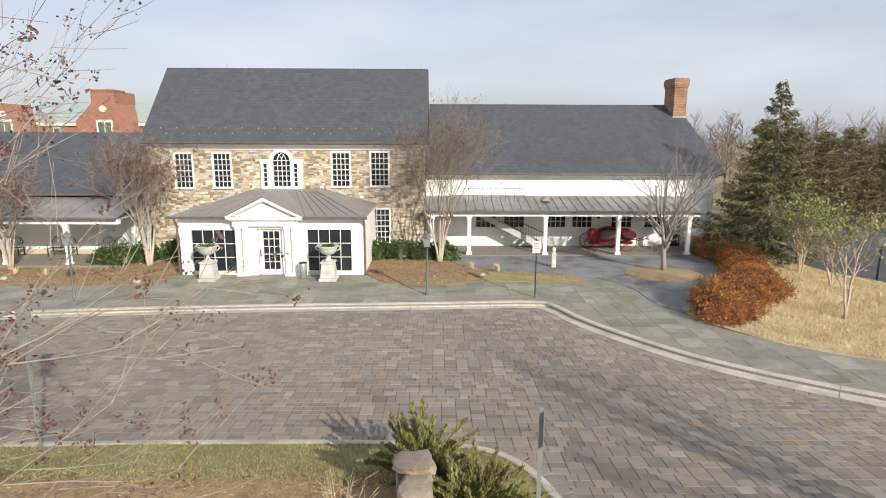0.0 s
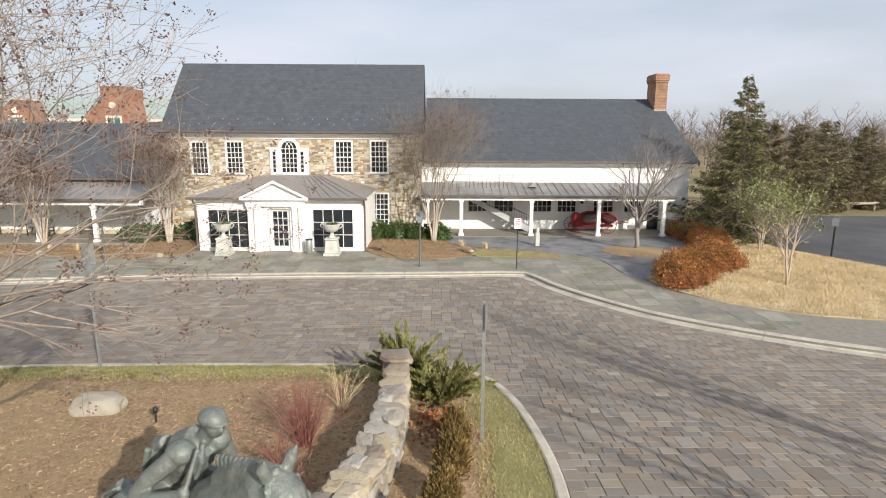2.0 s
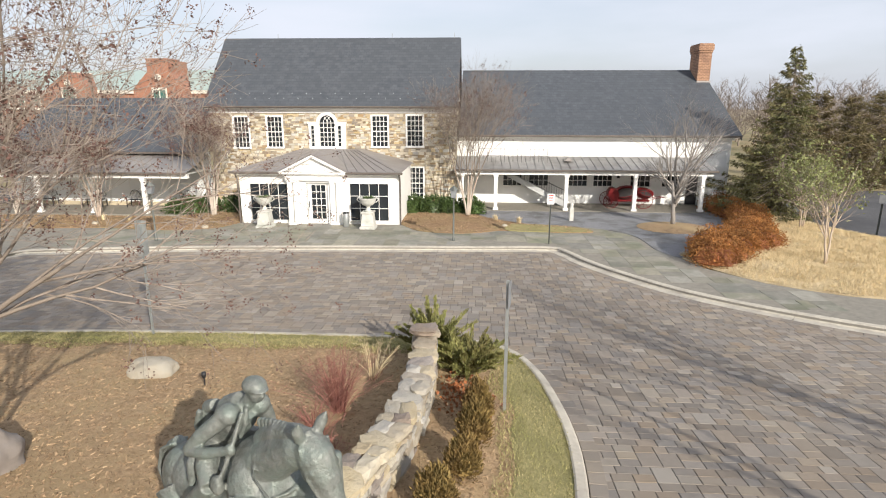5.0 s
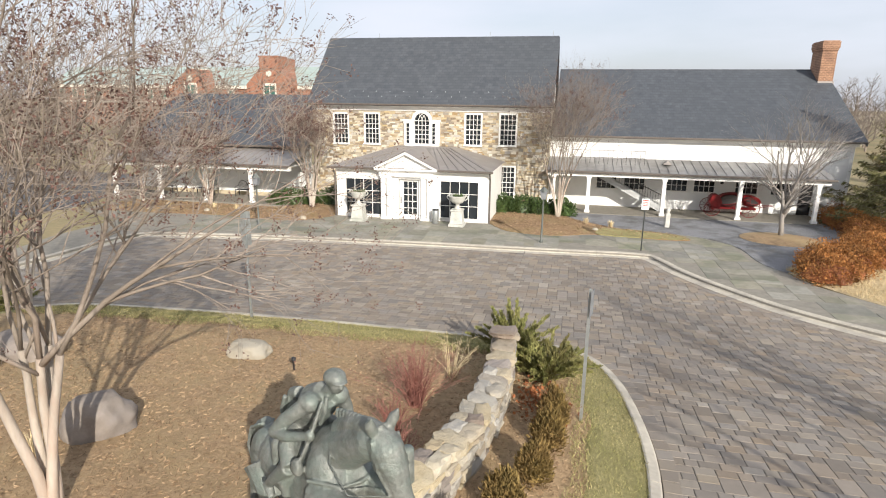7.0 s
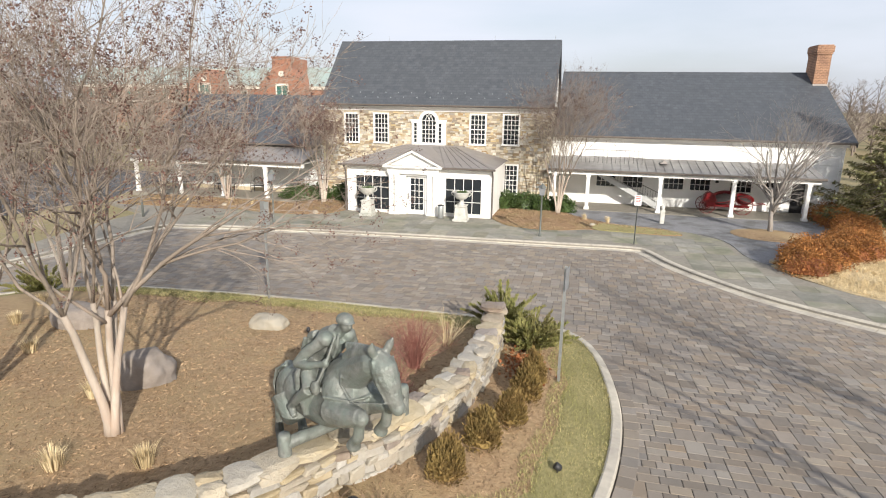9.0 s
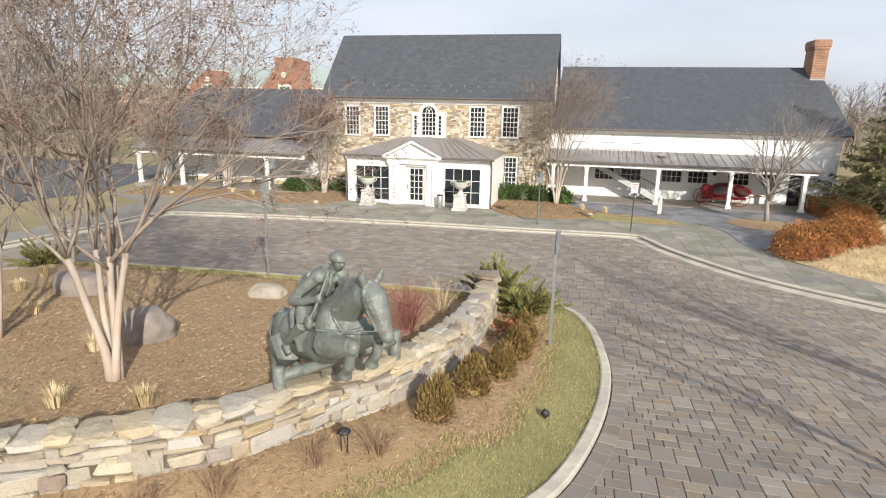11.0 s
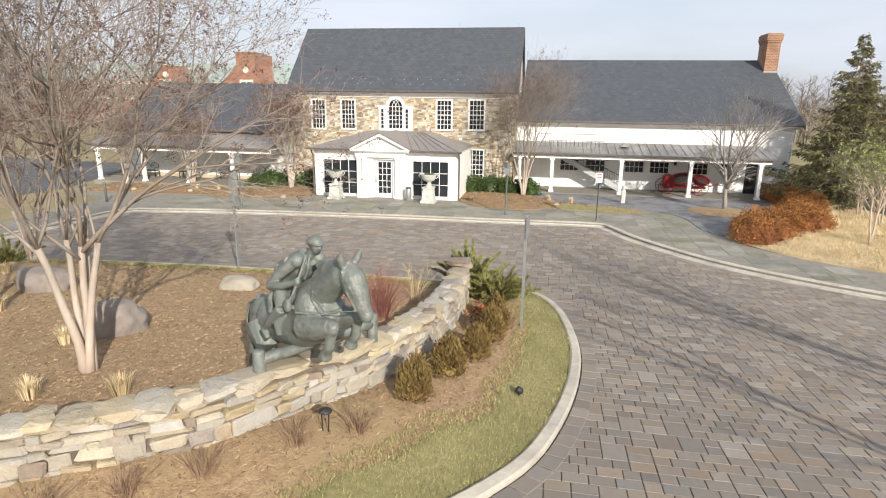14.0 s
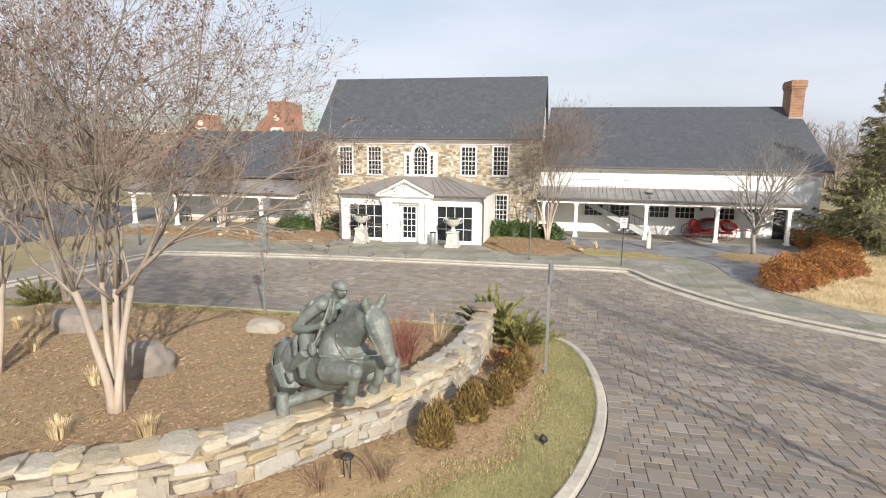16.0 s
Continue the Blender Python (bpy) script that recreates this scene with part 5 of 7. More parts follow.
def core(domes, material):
    """Lumpy solid put inside a shrub to stand in for its dim, shaded branches."""
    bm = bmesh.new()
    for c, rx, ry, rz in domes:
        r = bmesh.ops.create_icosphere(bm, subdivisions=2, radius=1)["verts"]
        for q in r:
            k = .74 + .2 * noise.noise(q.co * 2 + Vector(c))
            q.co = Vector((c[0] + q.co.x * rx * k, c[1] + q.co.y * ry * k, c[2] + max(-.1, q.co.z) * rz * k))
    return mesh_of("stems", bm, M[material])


def shrub(name, label, domes, seed, material, per_m2, size, narrow=.4, group="", category="shrub", up=0.0, inner="twig"):
    rng = random.Random(seed)
    x, y, z = domes[0][0]
    root = thing(name, label, category, group)
    pts = []
    for c, rx, ry, rz in domes:
        pts += lump(c, rx, ry, rz, rng, int(per_m2 * 6.28 * ((rx + ry + rz) / 3) ** 2))
    pts = [(p, (d + Vector((0, 0, up))).normalized()) for p, d in pts]
    part("foliage", raw("foliage", *leaves(pts, size, rng, narrow), M[material]), None, root)
    # filler solid, no real branches: it closes the gaps between the leaves
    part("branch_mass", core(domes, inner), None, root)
    return root


# rust-coloured hedge on the curve of the court
hedge_line = curve_through([(10.0, 21.5), (11.0, 22.7), (12.4, 24.2), (13.6, 26.2), (14.5, 28.8), (14.9, 31.6), (15.0, 33.2)], 3)
rng0 = random.Random(77)
domes = []
for i, (x, y) in enumerate(hedge_line):
    g = grass_bed_z(x, y) if inside((x, y), GRASS_BED) else pavement_z(x, y)
    domes.append(((x + rng0.uniform(-.2, .2), y + rng0.uniform(-.2, .2), g + .05), rng0.uniform(.9, 1.2), rng0.uniform(.85, 1.1), rng0.uniform(.78, 1.02)))
    domes.append(((x + rng0.uniform(.1, .6), y - rng0.uniform(.1, .6), g + .05), rng0.uniform(.7, .95), rng0.uniform(.7, .9), rng0.uniform(.65, .9)))
# the darker rust-leaf colour of the inner solid paints the hedge's inside shade
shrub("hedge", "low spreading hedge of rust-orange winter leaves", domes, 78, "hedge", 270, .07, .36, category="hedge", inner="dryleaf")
shrub("shrub", "dark glossy green laurel shrubs against the stone wall", [((-2.6, 31.4, .25), .95, .7, .85), ((-1.5, 31.2, .25), .95, .75, .9), ((-.6, 31.0, .25), .75, .7, .8), ((.6, 31.3, .2), .8, .6, .85)], 80, "laurel", 260, .12, .36, "laurel shrubs", inner="laurel")
shrub("shrub", "dark glossy green laurel shrubs beside the entrance", [((-14.9, 30.0, .25), .85, .6, .85), ((-14.0, 30.3, .25), .8, .6, .9), ((-12.6, 30.6, .25), .9, .65, .9), ((-11.9, 31.2, .25), .55, .6, .75), ((-15.8, 30.1, .25), .7, .5, .65)], 81, "laurel", 260, .12, .36, "laurel shrubs", inner="laurel")


def boxwood(x, y, r, h, seed):
    """A bronzed clipped bush of short upright shoots."""
    z = island_z(x, y)
    return shrub("boxwood", "rounded bronze-green winter boxwood bush in the mulch", [((x, y, z + h * .18), r, r, h * .85), ((x + .03, y, z + h * .2), r * .7, r * .75, h * .92)], seed, "box", 1900, .075, .13, "bushes along the garden wall", up=1.1, inner="box")


for i, (x, y, r, h) in enumerate(((.16, 4.28, .25, .56), (.48, 5.3, .27, .55), (.80, 6.2, .25, .54), (.95, 7.2, .25, .6), (1.0, 8.0, .25, .6))):
    boxwood(x, y, r, h, 90 + i)


def juniper(x, y, seed, reach, n, lift=(25, 65), label="feathery yellow-green juniper at the end of the garden wall"):
    rng = random.Random(seed)
    z = island_z(x, y)
    root = thing("juniper", label, "shrub", "junipers")
    v, f, pts = [], [], []
    for i in range(n):
        az = rng.uniform(0, 6.2832)
        el = radians(rng.uniform(*lift))
        d = Vector((math.cos(az) * math.cos(el), math.sin(az) * math.cos(el), math.sin(el)))
        length = reach * rng.uniform(.55, 1.1)
        p = [Vector((x, y, z - .03)) + d * length * s + Vector((0, 0, -.12 * s * s * length)) for s in (0, .35, .7, 1)]
        tube(v, f, p, [.012, .009, .006, .002], 3)
        for k in range(int(190 * length)):
            s = rng.uniform(.15, 1.02)
            c = p[0].lerp(p[3], s) + Vector((0, 0, .06 * math.sin(s * 3.1)))
            e = (d + Vector((0, 0, .35)) + rnd_dir(rng) * .55).normalized()
            pts.append((c + rnd_dir(rng) * .085 * (1.15 - s), e))
    part("stems", raw("stems", v, f, M["twig"]), None, root)
    part("foliage", raw("foliage", *leaves(pts, .085, rng, .085), M["juniper"]), None, root)


juniper(.05, 10.95, 101, 1.25, 60, (28, 72))
juniper(.82, 10.0, 102, 1.1, 78, (22, 68))
juniper(.3, 10.5, 105, .8, 16, (35, 75))
juniper(-13.9, 11.0, 103, 1.15, 40, (20, 60), "feathery green juniper on the island by the drive")


def twiggy(name, label, x, y, seed, n, height, spread, material, zf=island_z, group=""):
    rng = random.Random(seed)
    root = thing(name, label, "shrub", group)
    v, f = [], []
    for i in range(n):
        az, k = rng.uniform(0, 6.2832), abs(rng.gauss(0, .5))
        out = Vector((math.cos(az), math.sin(az), 0))
        h = height * rng.uniform(.55, 1.05)
        b = Vector((x, y, zf(x, y) - .02)) + out * rng.uniform(0, .12)
        p1 = b + out * spread * k * .35 + Vector((0, 0, h * .5))
        p2 = b + out * spread * k + Vector((0, 0, h)) + Vector((rng.gauss(0, .04), rng.gauss(0, .04), 0))
        tube(v, f, [b, p1, p2], [.006, .0045, .002], 3)
        for _ in range(2):
            e = p1.lerp(p2, rng.random())
            tube(v, f, [e, e + (out * .3 + rnd_dir(rng, .8)).normalized() * h * .3], [.003, .0015], 3)
    tagged(part("stem_cluster", raw("stem_cluster", v, f, M[material]), None, root), kind="stuff")
    return root


twiggy("red_twig_shrub", "leafless red-stemmed dogwood shrub inside the garden wall", -1.35, 7.9, 111, 150, 1.0, .75, "redtwig", group="red-stemmed shrubs")
twiggy("red_twig_shrub", "leafless red-stemmed dogwood shrub inside the garden wall", -1.45, 6.9, 112, 70, .65, .55, "redtwig", group="red-stemmed shrubs")
twiggy("red_twig_shrub", "leafless red-stemmed dogwood shrub inside the garden wall", -1.1, 6.2, 113, 45, .5, .35, "redtwig", group="red-stemmed shrubs")
twiggy("pale_twig_shrub", "leafless straw-coloured twiggy shrub near the wall end", -1.0, 9.3, 114, 26, .95, .7, "straw")
for i, (x, y) in enumerate(((-.95, 2.75), (-1.75, 2.0), (-2.35, 1.5), (-.35, 3.25), (-3.0, 1.05), (1.2, 8.3))):
    twiggy("twiggy_shrub", "small sparse brown twiggy plant in the mulch", x, y, 120 + i, 46, .36, .35, "brown_twig", group="small bare plants")


def tuft(x, y, seed, h=.32, n=150, zf=island_z, spread=.15, mat_name="straw"):
    rng = random.Random(seed)
    v, f = [], []
    z = zf(x, y) - .01
    for _ in range(n):
        az, k = rng.uniform(0, 6.2832), rng.random() ** .7
        out = Vector((math.cos(az), math.sin(az), 0))
        side = Vector((-out.y, out.x, 0)) * rng.uniform(.003, .006)
        b = Vector((x, y, z)) + out * .12 * k
        m = b + out * spread * .4 * k + Vector((0, 0, h * .6))
        t = b + out * spread * k * rng.uniform(.8, 1.3) + Vector((0, 0, h * rng.uniform(.7, 1.05)))
        i = len(v)
        v += [b - side, b + side, m + side, m - side, t]
        f += [(i, i + 1, i + 2, i + 3), (i + 3, i + 2, i + 4)]
    return tagged(new("grass_tuft", raw("grass_tuft", v, f, M[mat_name])), "cut-back clump of dry straw-coloured ornamental grass", "grass", "grass clumps")


for i, (x, y) in enumerate(((-4.95, 2.95), (-3.85, 3.35), (-6.2, 4.9), (-11.8, 9.0), (-10.4, 6.0), (-9.0, 6.2), (-7.4, 2.6), (-11.0, 7.6), (-6.6, 1.6))):
    tuft(x, y, 140 + i)
for i, (x, y) in enumerate(((1.9, 28.9), (3.1, 28.5), (-18.4, 27.6), (-21.0, 27.2), (-16.9, 27.4))):
    tuft(x, y, 160 + i, .4, 80, lambda a, b: .2)


def blades(name, label, points, h, width, material, seed, lean=.6, category="grass"):
    """Uncountable blades as one object."""
    rng = random.Random(seed)
    v, f = [], []
    for x, y, z in points:
        az = rng.uniform(0, 6.2832)
        k = h * rng.uniform(.5, 1.2)
        ox, oy = math.cos(az), math.sin(az)
        bz = rng.uniform(0, 6.2832)
        sx, sy = math.cos(bz) * width, math.sin(bz) * width
        l = lean * k * rng.random()
        i = len(v)
        v += [(x - sx, y - sy, z), (x + sx, y + sy, z), (x + ox * l, y + oy * l, z + k)]
        f.append((i, i + 1, i + 2))
    return tagged(new(name, raw(name, v, f, M[material])), label, category, kind="stuff")


rngb = random.Random(200)
pts = []
while len(pts) < 95000:
    x, y = rngb.uniform(9.2, 22), rngb.uniform(15.0, 30)
    if not inside((x, y), GRASS_BED) or edge_distance((x, y), GRASS_BED) < .08:
        continue
    if noise.noise((x * .9, y * .9, 5)) < -.22 and rngb.random() < .7:
        continue
    pts.append((x, y, grass_bed_z(x, y)))
blades("ornamental_grass", "dry straw-coloured ornamental grass in tufted drifts", pts, .15, .006, "straw", 201, 1.3)
pts = []
for i in range(len(island_edge)):
    o, q = turf_out[i], turf_in[i]
    o2, q2 = turf_out[(i + 1) % kk], turf_in[(i + 1) % kk]
    if (o.x < -14 or o.y < -.5):
        continue
    n = int((o2 - o).length * min(1.6, (q - o).length) * 1500)
    for _ in range(n):
        s, t = rngb.random(), rngb.random() ** 1.15
        p = o.lerp(o2, s).lerp(q.lerp(q2, s), t * 1.2)
        pts.append((p.x, p.y, island_z(p.x, p.y) + .015))
blades("turf_grass", "short winter turf blades of mixed green and straw", pts, .06, .006, "blade", 202, 1.2)
pts = []
# wood chips strewn over the island
v, f = [], []
while len(f) < 42000:
    x, y = rngb.uniform(-11, 1.9), rngb.uniform(.4, 12.4)
    if not inside((x, y), island_edge) or edge_distance((x, y), island_edge) < .75:
        continue
    z = island_z(x, y) + .006
    a, s = rngb.uniform(0, 6.2832), rngb.uniform(.010, .034)
    c, d = math.cos(a) * s, math.sin(a) * s
    n1, t1 = rngb.uniform(.12, .3), rngb.uniform(-.012, .022)
    i = len(v)
    v += [(x - c + d * n1, y - d - c * n1, z), (x + c + d * n1, y + d - c * n1, z + t1), (x + c - d * n1, y + d + c * n1, z + t1 + .008), (x - c - d * n1, y - d + c * n1, z + .008)]
    f.append((i, i + 1, i + 2, i + 3))
tagged(new("mulch_chips", raw("mulch_chips", v, f, M["chip"])), "loose tan and brown wood chips over the island", "mulch", kind="stuff")
# leaf litter and chips on the beds by the house
v, f = [], []
while len(f) < 14000:
    x, y = rngb.uniform(-24.5, 6.4), rngb.uniform(25.8, 32.5)
    bed = bed_right if inside((x, y), bed_right) else bed_left if inside((x, y), bed_left) else None
    if bed is None:
        continue
    z = pavement_z(x, y) + .03 + .12 * smooth01(edge_distance((x, y), bed) / 1.2)
    a, s = rngb.uniform(0, 6.2832), rngb.uniform(.012, .038)
    c, d = math.cos(a) * s, math.sin(a) * s
    n1, t1 = rngb.uniform(.2, .5), rngb.uniform(-.02, .04)
    i = len(v)
    v += [(x - c + d * n1, y - d - c * n1, z), (x + c + d * n1, y + d - c * n1, z + t1), (x + c - d * n1, y + d + c * n1, z + t1 + .015), (x - c - d * n1, y - d + c * n1, z + .015)]
    f.append((i, i + 1, i + 2, i + 3))
tagged(new("bed_litter", raw("bed_litter", v, f, M["chip"])), "dry leaves and bark chips over the planting beds", "mulch", kind="stuff")
# fallen red-brown leaves beside the wall end
pts = []
for _ in range(420):
    x, y = rngb.gauss(.75, .25), rngb.gauss(8.8, .45)
    pts.append((Vector((x, y, island_z(x, y) + .02)), rnd_dir(rngb, .3)))
tagged(new("fallen_leaves", raw("fallen_leaves", *leaves(pts, .07, rngb, .4), M["dryleaf"])), "fallen russet leaves under the junipers", "leaves", kind="stuff")

# far winter woods: one object
rngw = random.Random(300)
v, f = [], []
spots = [(rngw.uniform(24, 150), rngw.uniform(62, 135)) for _ in range(130)] + [(rngw.uniform(-190, -36), rngw.uniform(48, 112)) for _ in range(120)] + [(rngw.uniform(-120, -44), rngw.uniform(10, 50)) for _ in range(36)] + [(rngw.uniform(-30, 60), rngw.uniform(95, 140)) for _ in range(60)]
for x, y in spots:
    if -100 < x < -28 and y > 100:
        continue
    if -72 < x < -25 and 12 < y < 46:
        continue
    h = rngw.uniform(6.5, 10.5) * (1.0 + max(0, y - 70) * .004)
    b = Vector((x, y, -1.5))
    top = b + Vector((rngw.gauss(0, .5), rngw.gauss(0, .5), h))
    tube(v, f, [b, b.lerp(top, .5), top], [.16, .10, .02], 4)
    for _ in range(34):
        s = rngw.uniform(.22, .95)
        p = b.lerp(top, s)
        az = rngw.uniform(0, 6.2832)
        r = h * .30 * (1.15 - s) + .5
        q = p + Vector((math.cos(az) * r, math.sin(az) * r, r * rngw.uniform(.5, 1.4)))
        tube(v, f, [p, p.lerp(q, .5) + Vector((0, 0, -.1)), q], [.05, .035, .012], 3)
        for _ in range(3):
            e = p.lerp(q, rngw.uniform(.3, 1))
            tube(v, f, [e, e + rnd_dir(rngw, .8) * r * .5], [.022, .008], 3)
tagged(new("far_woods", raw("far_woods", v, f, M["twig"])), "bare grey-brown winter woods behind the grounds", "woods", kind="stuff")

# ---------------------------------------------------------------- bronze horse and rider clearing a log
def statue():
    """One plain bronze mesh, in local axes: x forward, y to the horse's left, z up."""
    v, f = [], []

    def limb(pts, radii, sides=12):
        tube(v, f, [Vector(p) for p in pts], radii, sides)

    def blob(c, r):
        bm = bmesh.new()
        bmesh.ops.create_icosphere(bm, subdivisions=3, radius=1)
        k = len(v)
        bm.verts.ensure_lookup_table()
        v.extend(Vector((c[0] + q.co.x * r[0], c[1] + q.co.y * r[1], c[2] + q.co.z * r[2])) for q in bm.verts)
        f.extend(tuple(k + q.index for q in t.verts) for t in bm.faces)
        bm.free()
    # barrel, quarters, chest
    limb([(-.98, 0, .28), (-.85, 0, .35), (-.55, 0, .40), (-.15, 0, .42), (.25, 0, .54), (.58, 0, .70), (.80, 0, .82), (.92, 0, .90)], [.13, .27, .33, .33, .345, .335, .25, .11], 20)
    limb([(-.45, 0, .58), (-.1, 0, .64), (.25, 0, .74), (.5, 0, .88)], [.23, .25, .25, .22], 16)
    for s in (-1, 1):
        blob((-.72, s * .14, .30), (.32, .19, .36))
        blob((.58, s * .16, .78), (.24, .16, .33))
    # crested neck and hollow cheeks; the head bent in towards the chest
    limb([(.50, .03, .94), (.74, .03, 1.12), (.98, .02, 1.28), (1.20, .01, 1.40), (1.32, .01, 1.44)], [.27, .215, .18, .155, .12], 16)
    limb([(.62, 0, 1.26), (.90, 0, 1.44), (1.15, 0, 1.53), (1.30, .01, 1.55)], [.09, .085, .08, .07], 12)
    limb([(1.27, .01, 1.50), (1.37, .02, 1.40), (1.45, .04, 1.24), (1.51, .06, 1.08), (1.54, .08, .97)], [.125, .155, .125, .095, .082], 14)
    blob((1.36, .02, 1.31), (.13, .125, .17))
    blob((1.545, .08, .98), (.085, .085, .09))
    for s in (-1, 1):
        limb([(1.30, .01 + s * .08, 1.56), (1.32, .01 + s * .125, 1.66), (1.37, .01 + s * .135, 1.75)], [.05, .05, .006], 8)
        blob((1.44, .03 + s * .115, 1.33), (.045, .03, .04))
        blob((1.56, .08 + s * .06, .99), (.03, .025, .035))
        # bridle and reins
        limb([(1.34, .02 + s * .14, 1.52), (1.42, .03 + s * .14, 1.26), (1.49, .06 + s * .10, 1.06)], [.014] * 3, 5)
        limb([(1.50, .06 + s * .10, 1.05), (1.20, s * .27, 1.00), (.86, s * .24, 1.10), (.52, s * .07, 1.20)], [.012] * 4, 5)
    limb([(1.47, -.05, 1.10), (1.56, .07, 1.14), (1.50, .17, 1.10)], [.014] * 3, 5)
    # plaited mane
    for k in range(13):
        t = k / 12
        blob((.62 + .70 * t, .0, 1.42 + .24 * t - .09 * t * t), (.032, .035, .055))
    # forelegs folded over the log
    for s, dz in ((-1, 0.0), (1, .05)):
        limb([(.62, s * .19, .66), (.92, s * .2, .70 + dz), (1.20, s * .19, .80 + dz)], [.21, .155, .10], 12)
        blob((1.21, s * .19, .79 + dz), (.095, .085, .10))
        limb([(1.20, s * .19, .80 + dz), (1.17, s * .19, .66 + dz), (1.13, s * .19, .50 + dz)], [.088, .062, .07], 10)
        limb([(1.13, s * .19, .51 + dz), (1.06, s * .19, .43 + dz), (1.02, s * .19, .34 + dz)], [.068, .066, .095], 10)
    # hind legs thrusting off the ground
    for s, dx in ((-1, 0.0), (1, -.12)):
        limb([(-.70, s * .17, .28), (-.52 + dx, s * .21, .06), (-.68 + dx, s * .21, -.04)], [.27, .19, .13], 12)
        limb([(-.64 + dx, s * .21, .0), (-.92 + dx, s * .2, -.02), (-1.04 + dx, s * .2, -.06)], [.13, .095, .08], 10)
        limb([(-1.02 + dx, s * .2, -.03), (-1.08 + dx, s * .2, -.28), (-1.10 + dx, s * .2, -.48)], [.08, .058, .066], 10)
        limb([(-1.10 + dx, s * .2, -.46), (-1.05 + dx, s * .2, -.60), (-1.02 + dx, s * .2, -.76)], [.064, .07, .10], 10)
    # streaming tail
    limb([(-.96, 0, .48), (-1.12, .01, .50), (-1.25, .02, .40), (-1.30, .02, .18), (-1.24, .02, -.10)], [.05, .085, .10, .09, .03], 10)
    for k in range(5):
        y = (k - 2) * .045
        limb([(-1.08, y, .54), (-1.27, y * 1.3, .42), (-1.35, y * 1.5, .16), (-1.29, y * 1.5, -.08)], [.02, .028, .028, .008], 5)
    # saddle cloth and saddle
    blob((.06, 0, .90), (.36, .30, .10))
    blob((-.20, 0, .93), (.14, .2, .09))
    for s in (-1, 1):
        limb([(.30, s * .30, .84), (.14, s * .355, .58), (.12, s * .345, .40)], [.055, .07, .04], 8)
    # rider, crouched over the withers
    limb([(-.10, .02, .98), (-.02, .03, 1.12), (.14, .05, 1.32), (.27, .07, 1.44)], [.175, .175, .20, .14], 16)
    blob((.28, .20, 1.40), (.11, .10, .10))
    blob((.26, -.11, 1.41), (.12, .11, .10))
    limb([(.28, .08, 1.46), (.36, .10, 1.56)], [.068, .062], 10)
    blob((.395, .11, 1.60), (.095, .08, .115))
    blob((.375, .11, 1.65), (.125, .108, .085))
    blob((.455, .11, 1.635), (.095, .085, .016))
    blob((.49, .11, 1.58), (.022, .018, .03))
    limb([(.26, -.13, 1.40), (.08, -.29, 1.20), (-.04, -.36, 1.04)], [.088, .075, .064], 10)
    limb([(-.04, -.36, 1.05), (.22, -.32, 1.10), (.46, -.24, 1.19)], [.064, .054, .042], 10)
    blob((.48, -.23, 1.20), (.055, .045, .06))
    limb([(.28, .22, 1.40), (.24, .31, 1.20), (.28, .30, 1.12)], [.082, .068, .062], 10)
    limb([(.28, .30, 1.12), (.42, .24, 1.16), (.54, .12, 1.20)], [.066, .052, .045], 10)
    for s in (-1, 1):
        limb([(-.08, s * .13, .95), (.16, s * .30, .93), (.30, s * .37, .82)], [.125, .105, .08], 12)
        limb([(.30, s * .37, .83), (.06, s * .40, .62), (-.14, s * .41, .42)], [.078, .066, .045], 12)
        limb([(-.17, s * .41, .42), (-.02, s * .43, .33)], [.055, .04], 8)
        # coat skirts
        limb([(-.10, s * .15, 1.02), (-.10, s * .30, .84), (-.06, s * .36, .66)], [.09, .075, .03], 8)
    # collar, lapels and stock
    limb([(.22, -.02, 1.47), (.33, .04, 1.42), (.30, .19, 1.46)], [.03] * 3, 6)
    limb([(.36, .02, 1.46), (.36, .0, 1.30), (.28, -.02, 1.14)], [.024] * 3, 6)
    # coat tails flung up behind
    limb([(-.20, .02, 1.28), (-.33, .03, 1.22), (-.36, .03, 1.02), (-.30, .03, .88)], [.07, .085, .11, .10], 10)
    limb([(-.30, -.10, 1.24), (-.38, -.10, 1.05), (-.33, -.09, .88)], [.03, .04, .03], 6)
    limb([(-.30, .15, 1.24), (-.38, .15, 1.05), (-.33, .14, .88)], [.03, .04, .03], 6)
    # crop with a round end, held upright
    limb([(.50, -.10, 1.52), (.49, -.23, 1.20), (.45, -.34, .94)], [.02, .02, .022], 8)
    blob((.44, -.36, .90), (.075, .055, .095))
    # breast strap
    limb([(.62, .36, .86), (.93, .18, .88), (.97, 0, .88), (.93, -.18, .88), (.62, -.36, .86)], [.02] * 5, 6)
    me = raw("horse_statue", v, f, M["bronze"], True)
    ob = new("horse_statue", me)
    rm = ob.modifiers.new("blend", "REMESH")
    rm.mode, rm.voxel_size, rm.use_smooth_shade = "VOXEL", .012, True
    sm = ob.modifiers.new("soften", "SMOOTH")
    sm.factor, sm.iterations = .5, 4
    return ob


st = statue()
st.matrix_basis = pose(-1.41, 3.91, 2.0, 0, 0, -37)
tagged(st, "weathered grey-green bronze statue of a leaping horse and rider", "statue")
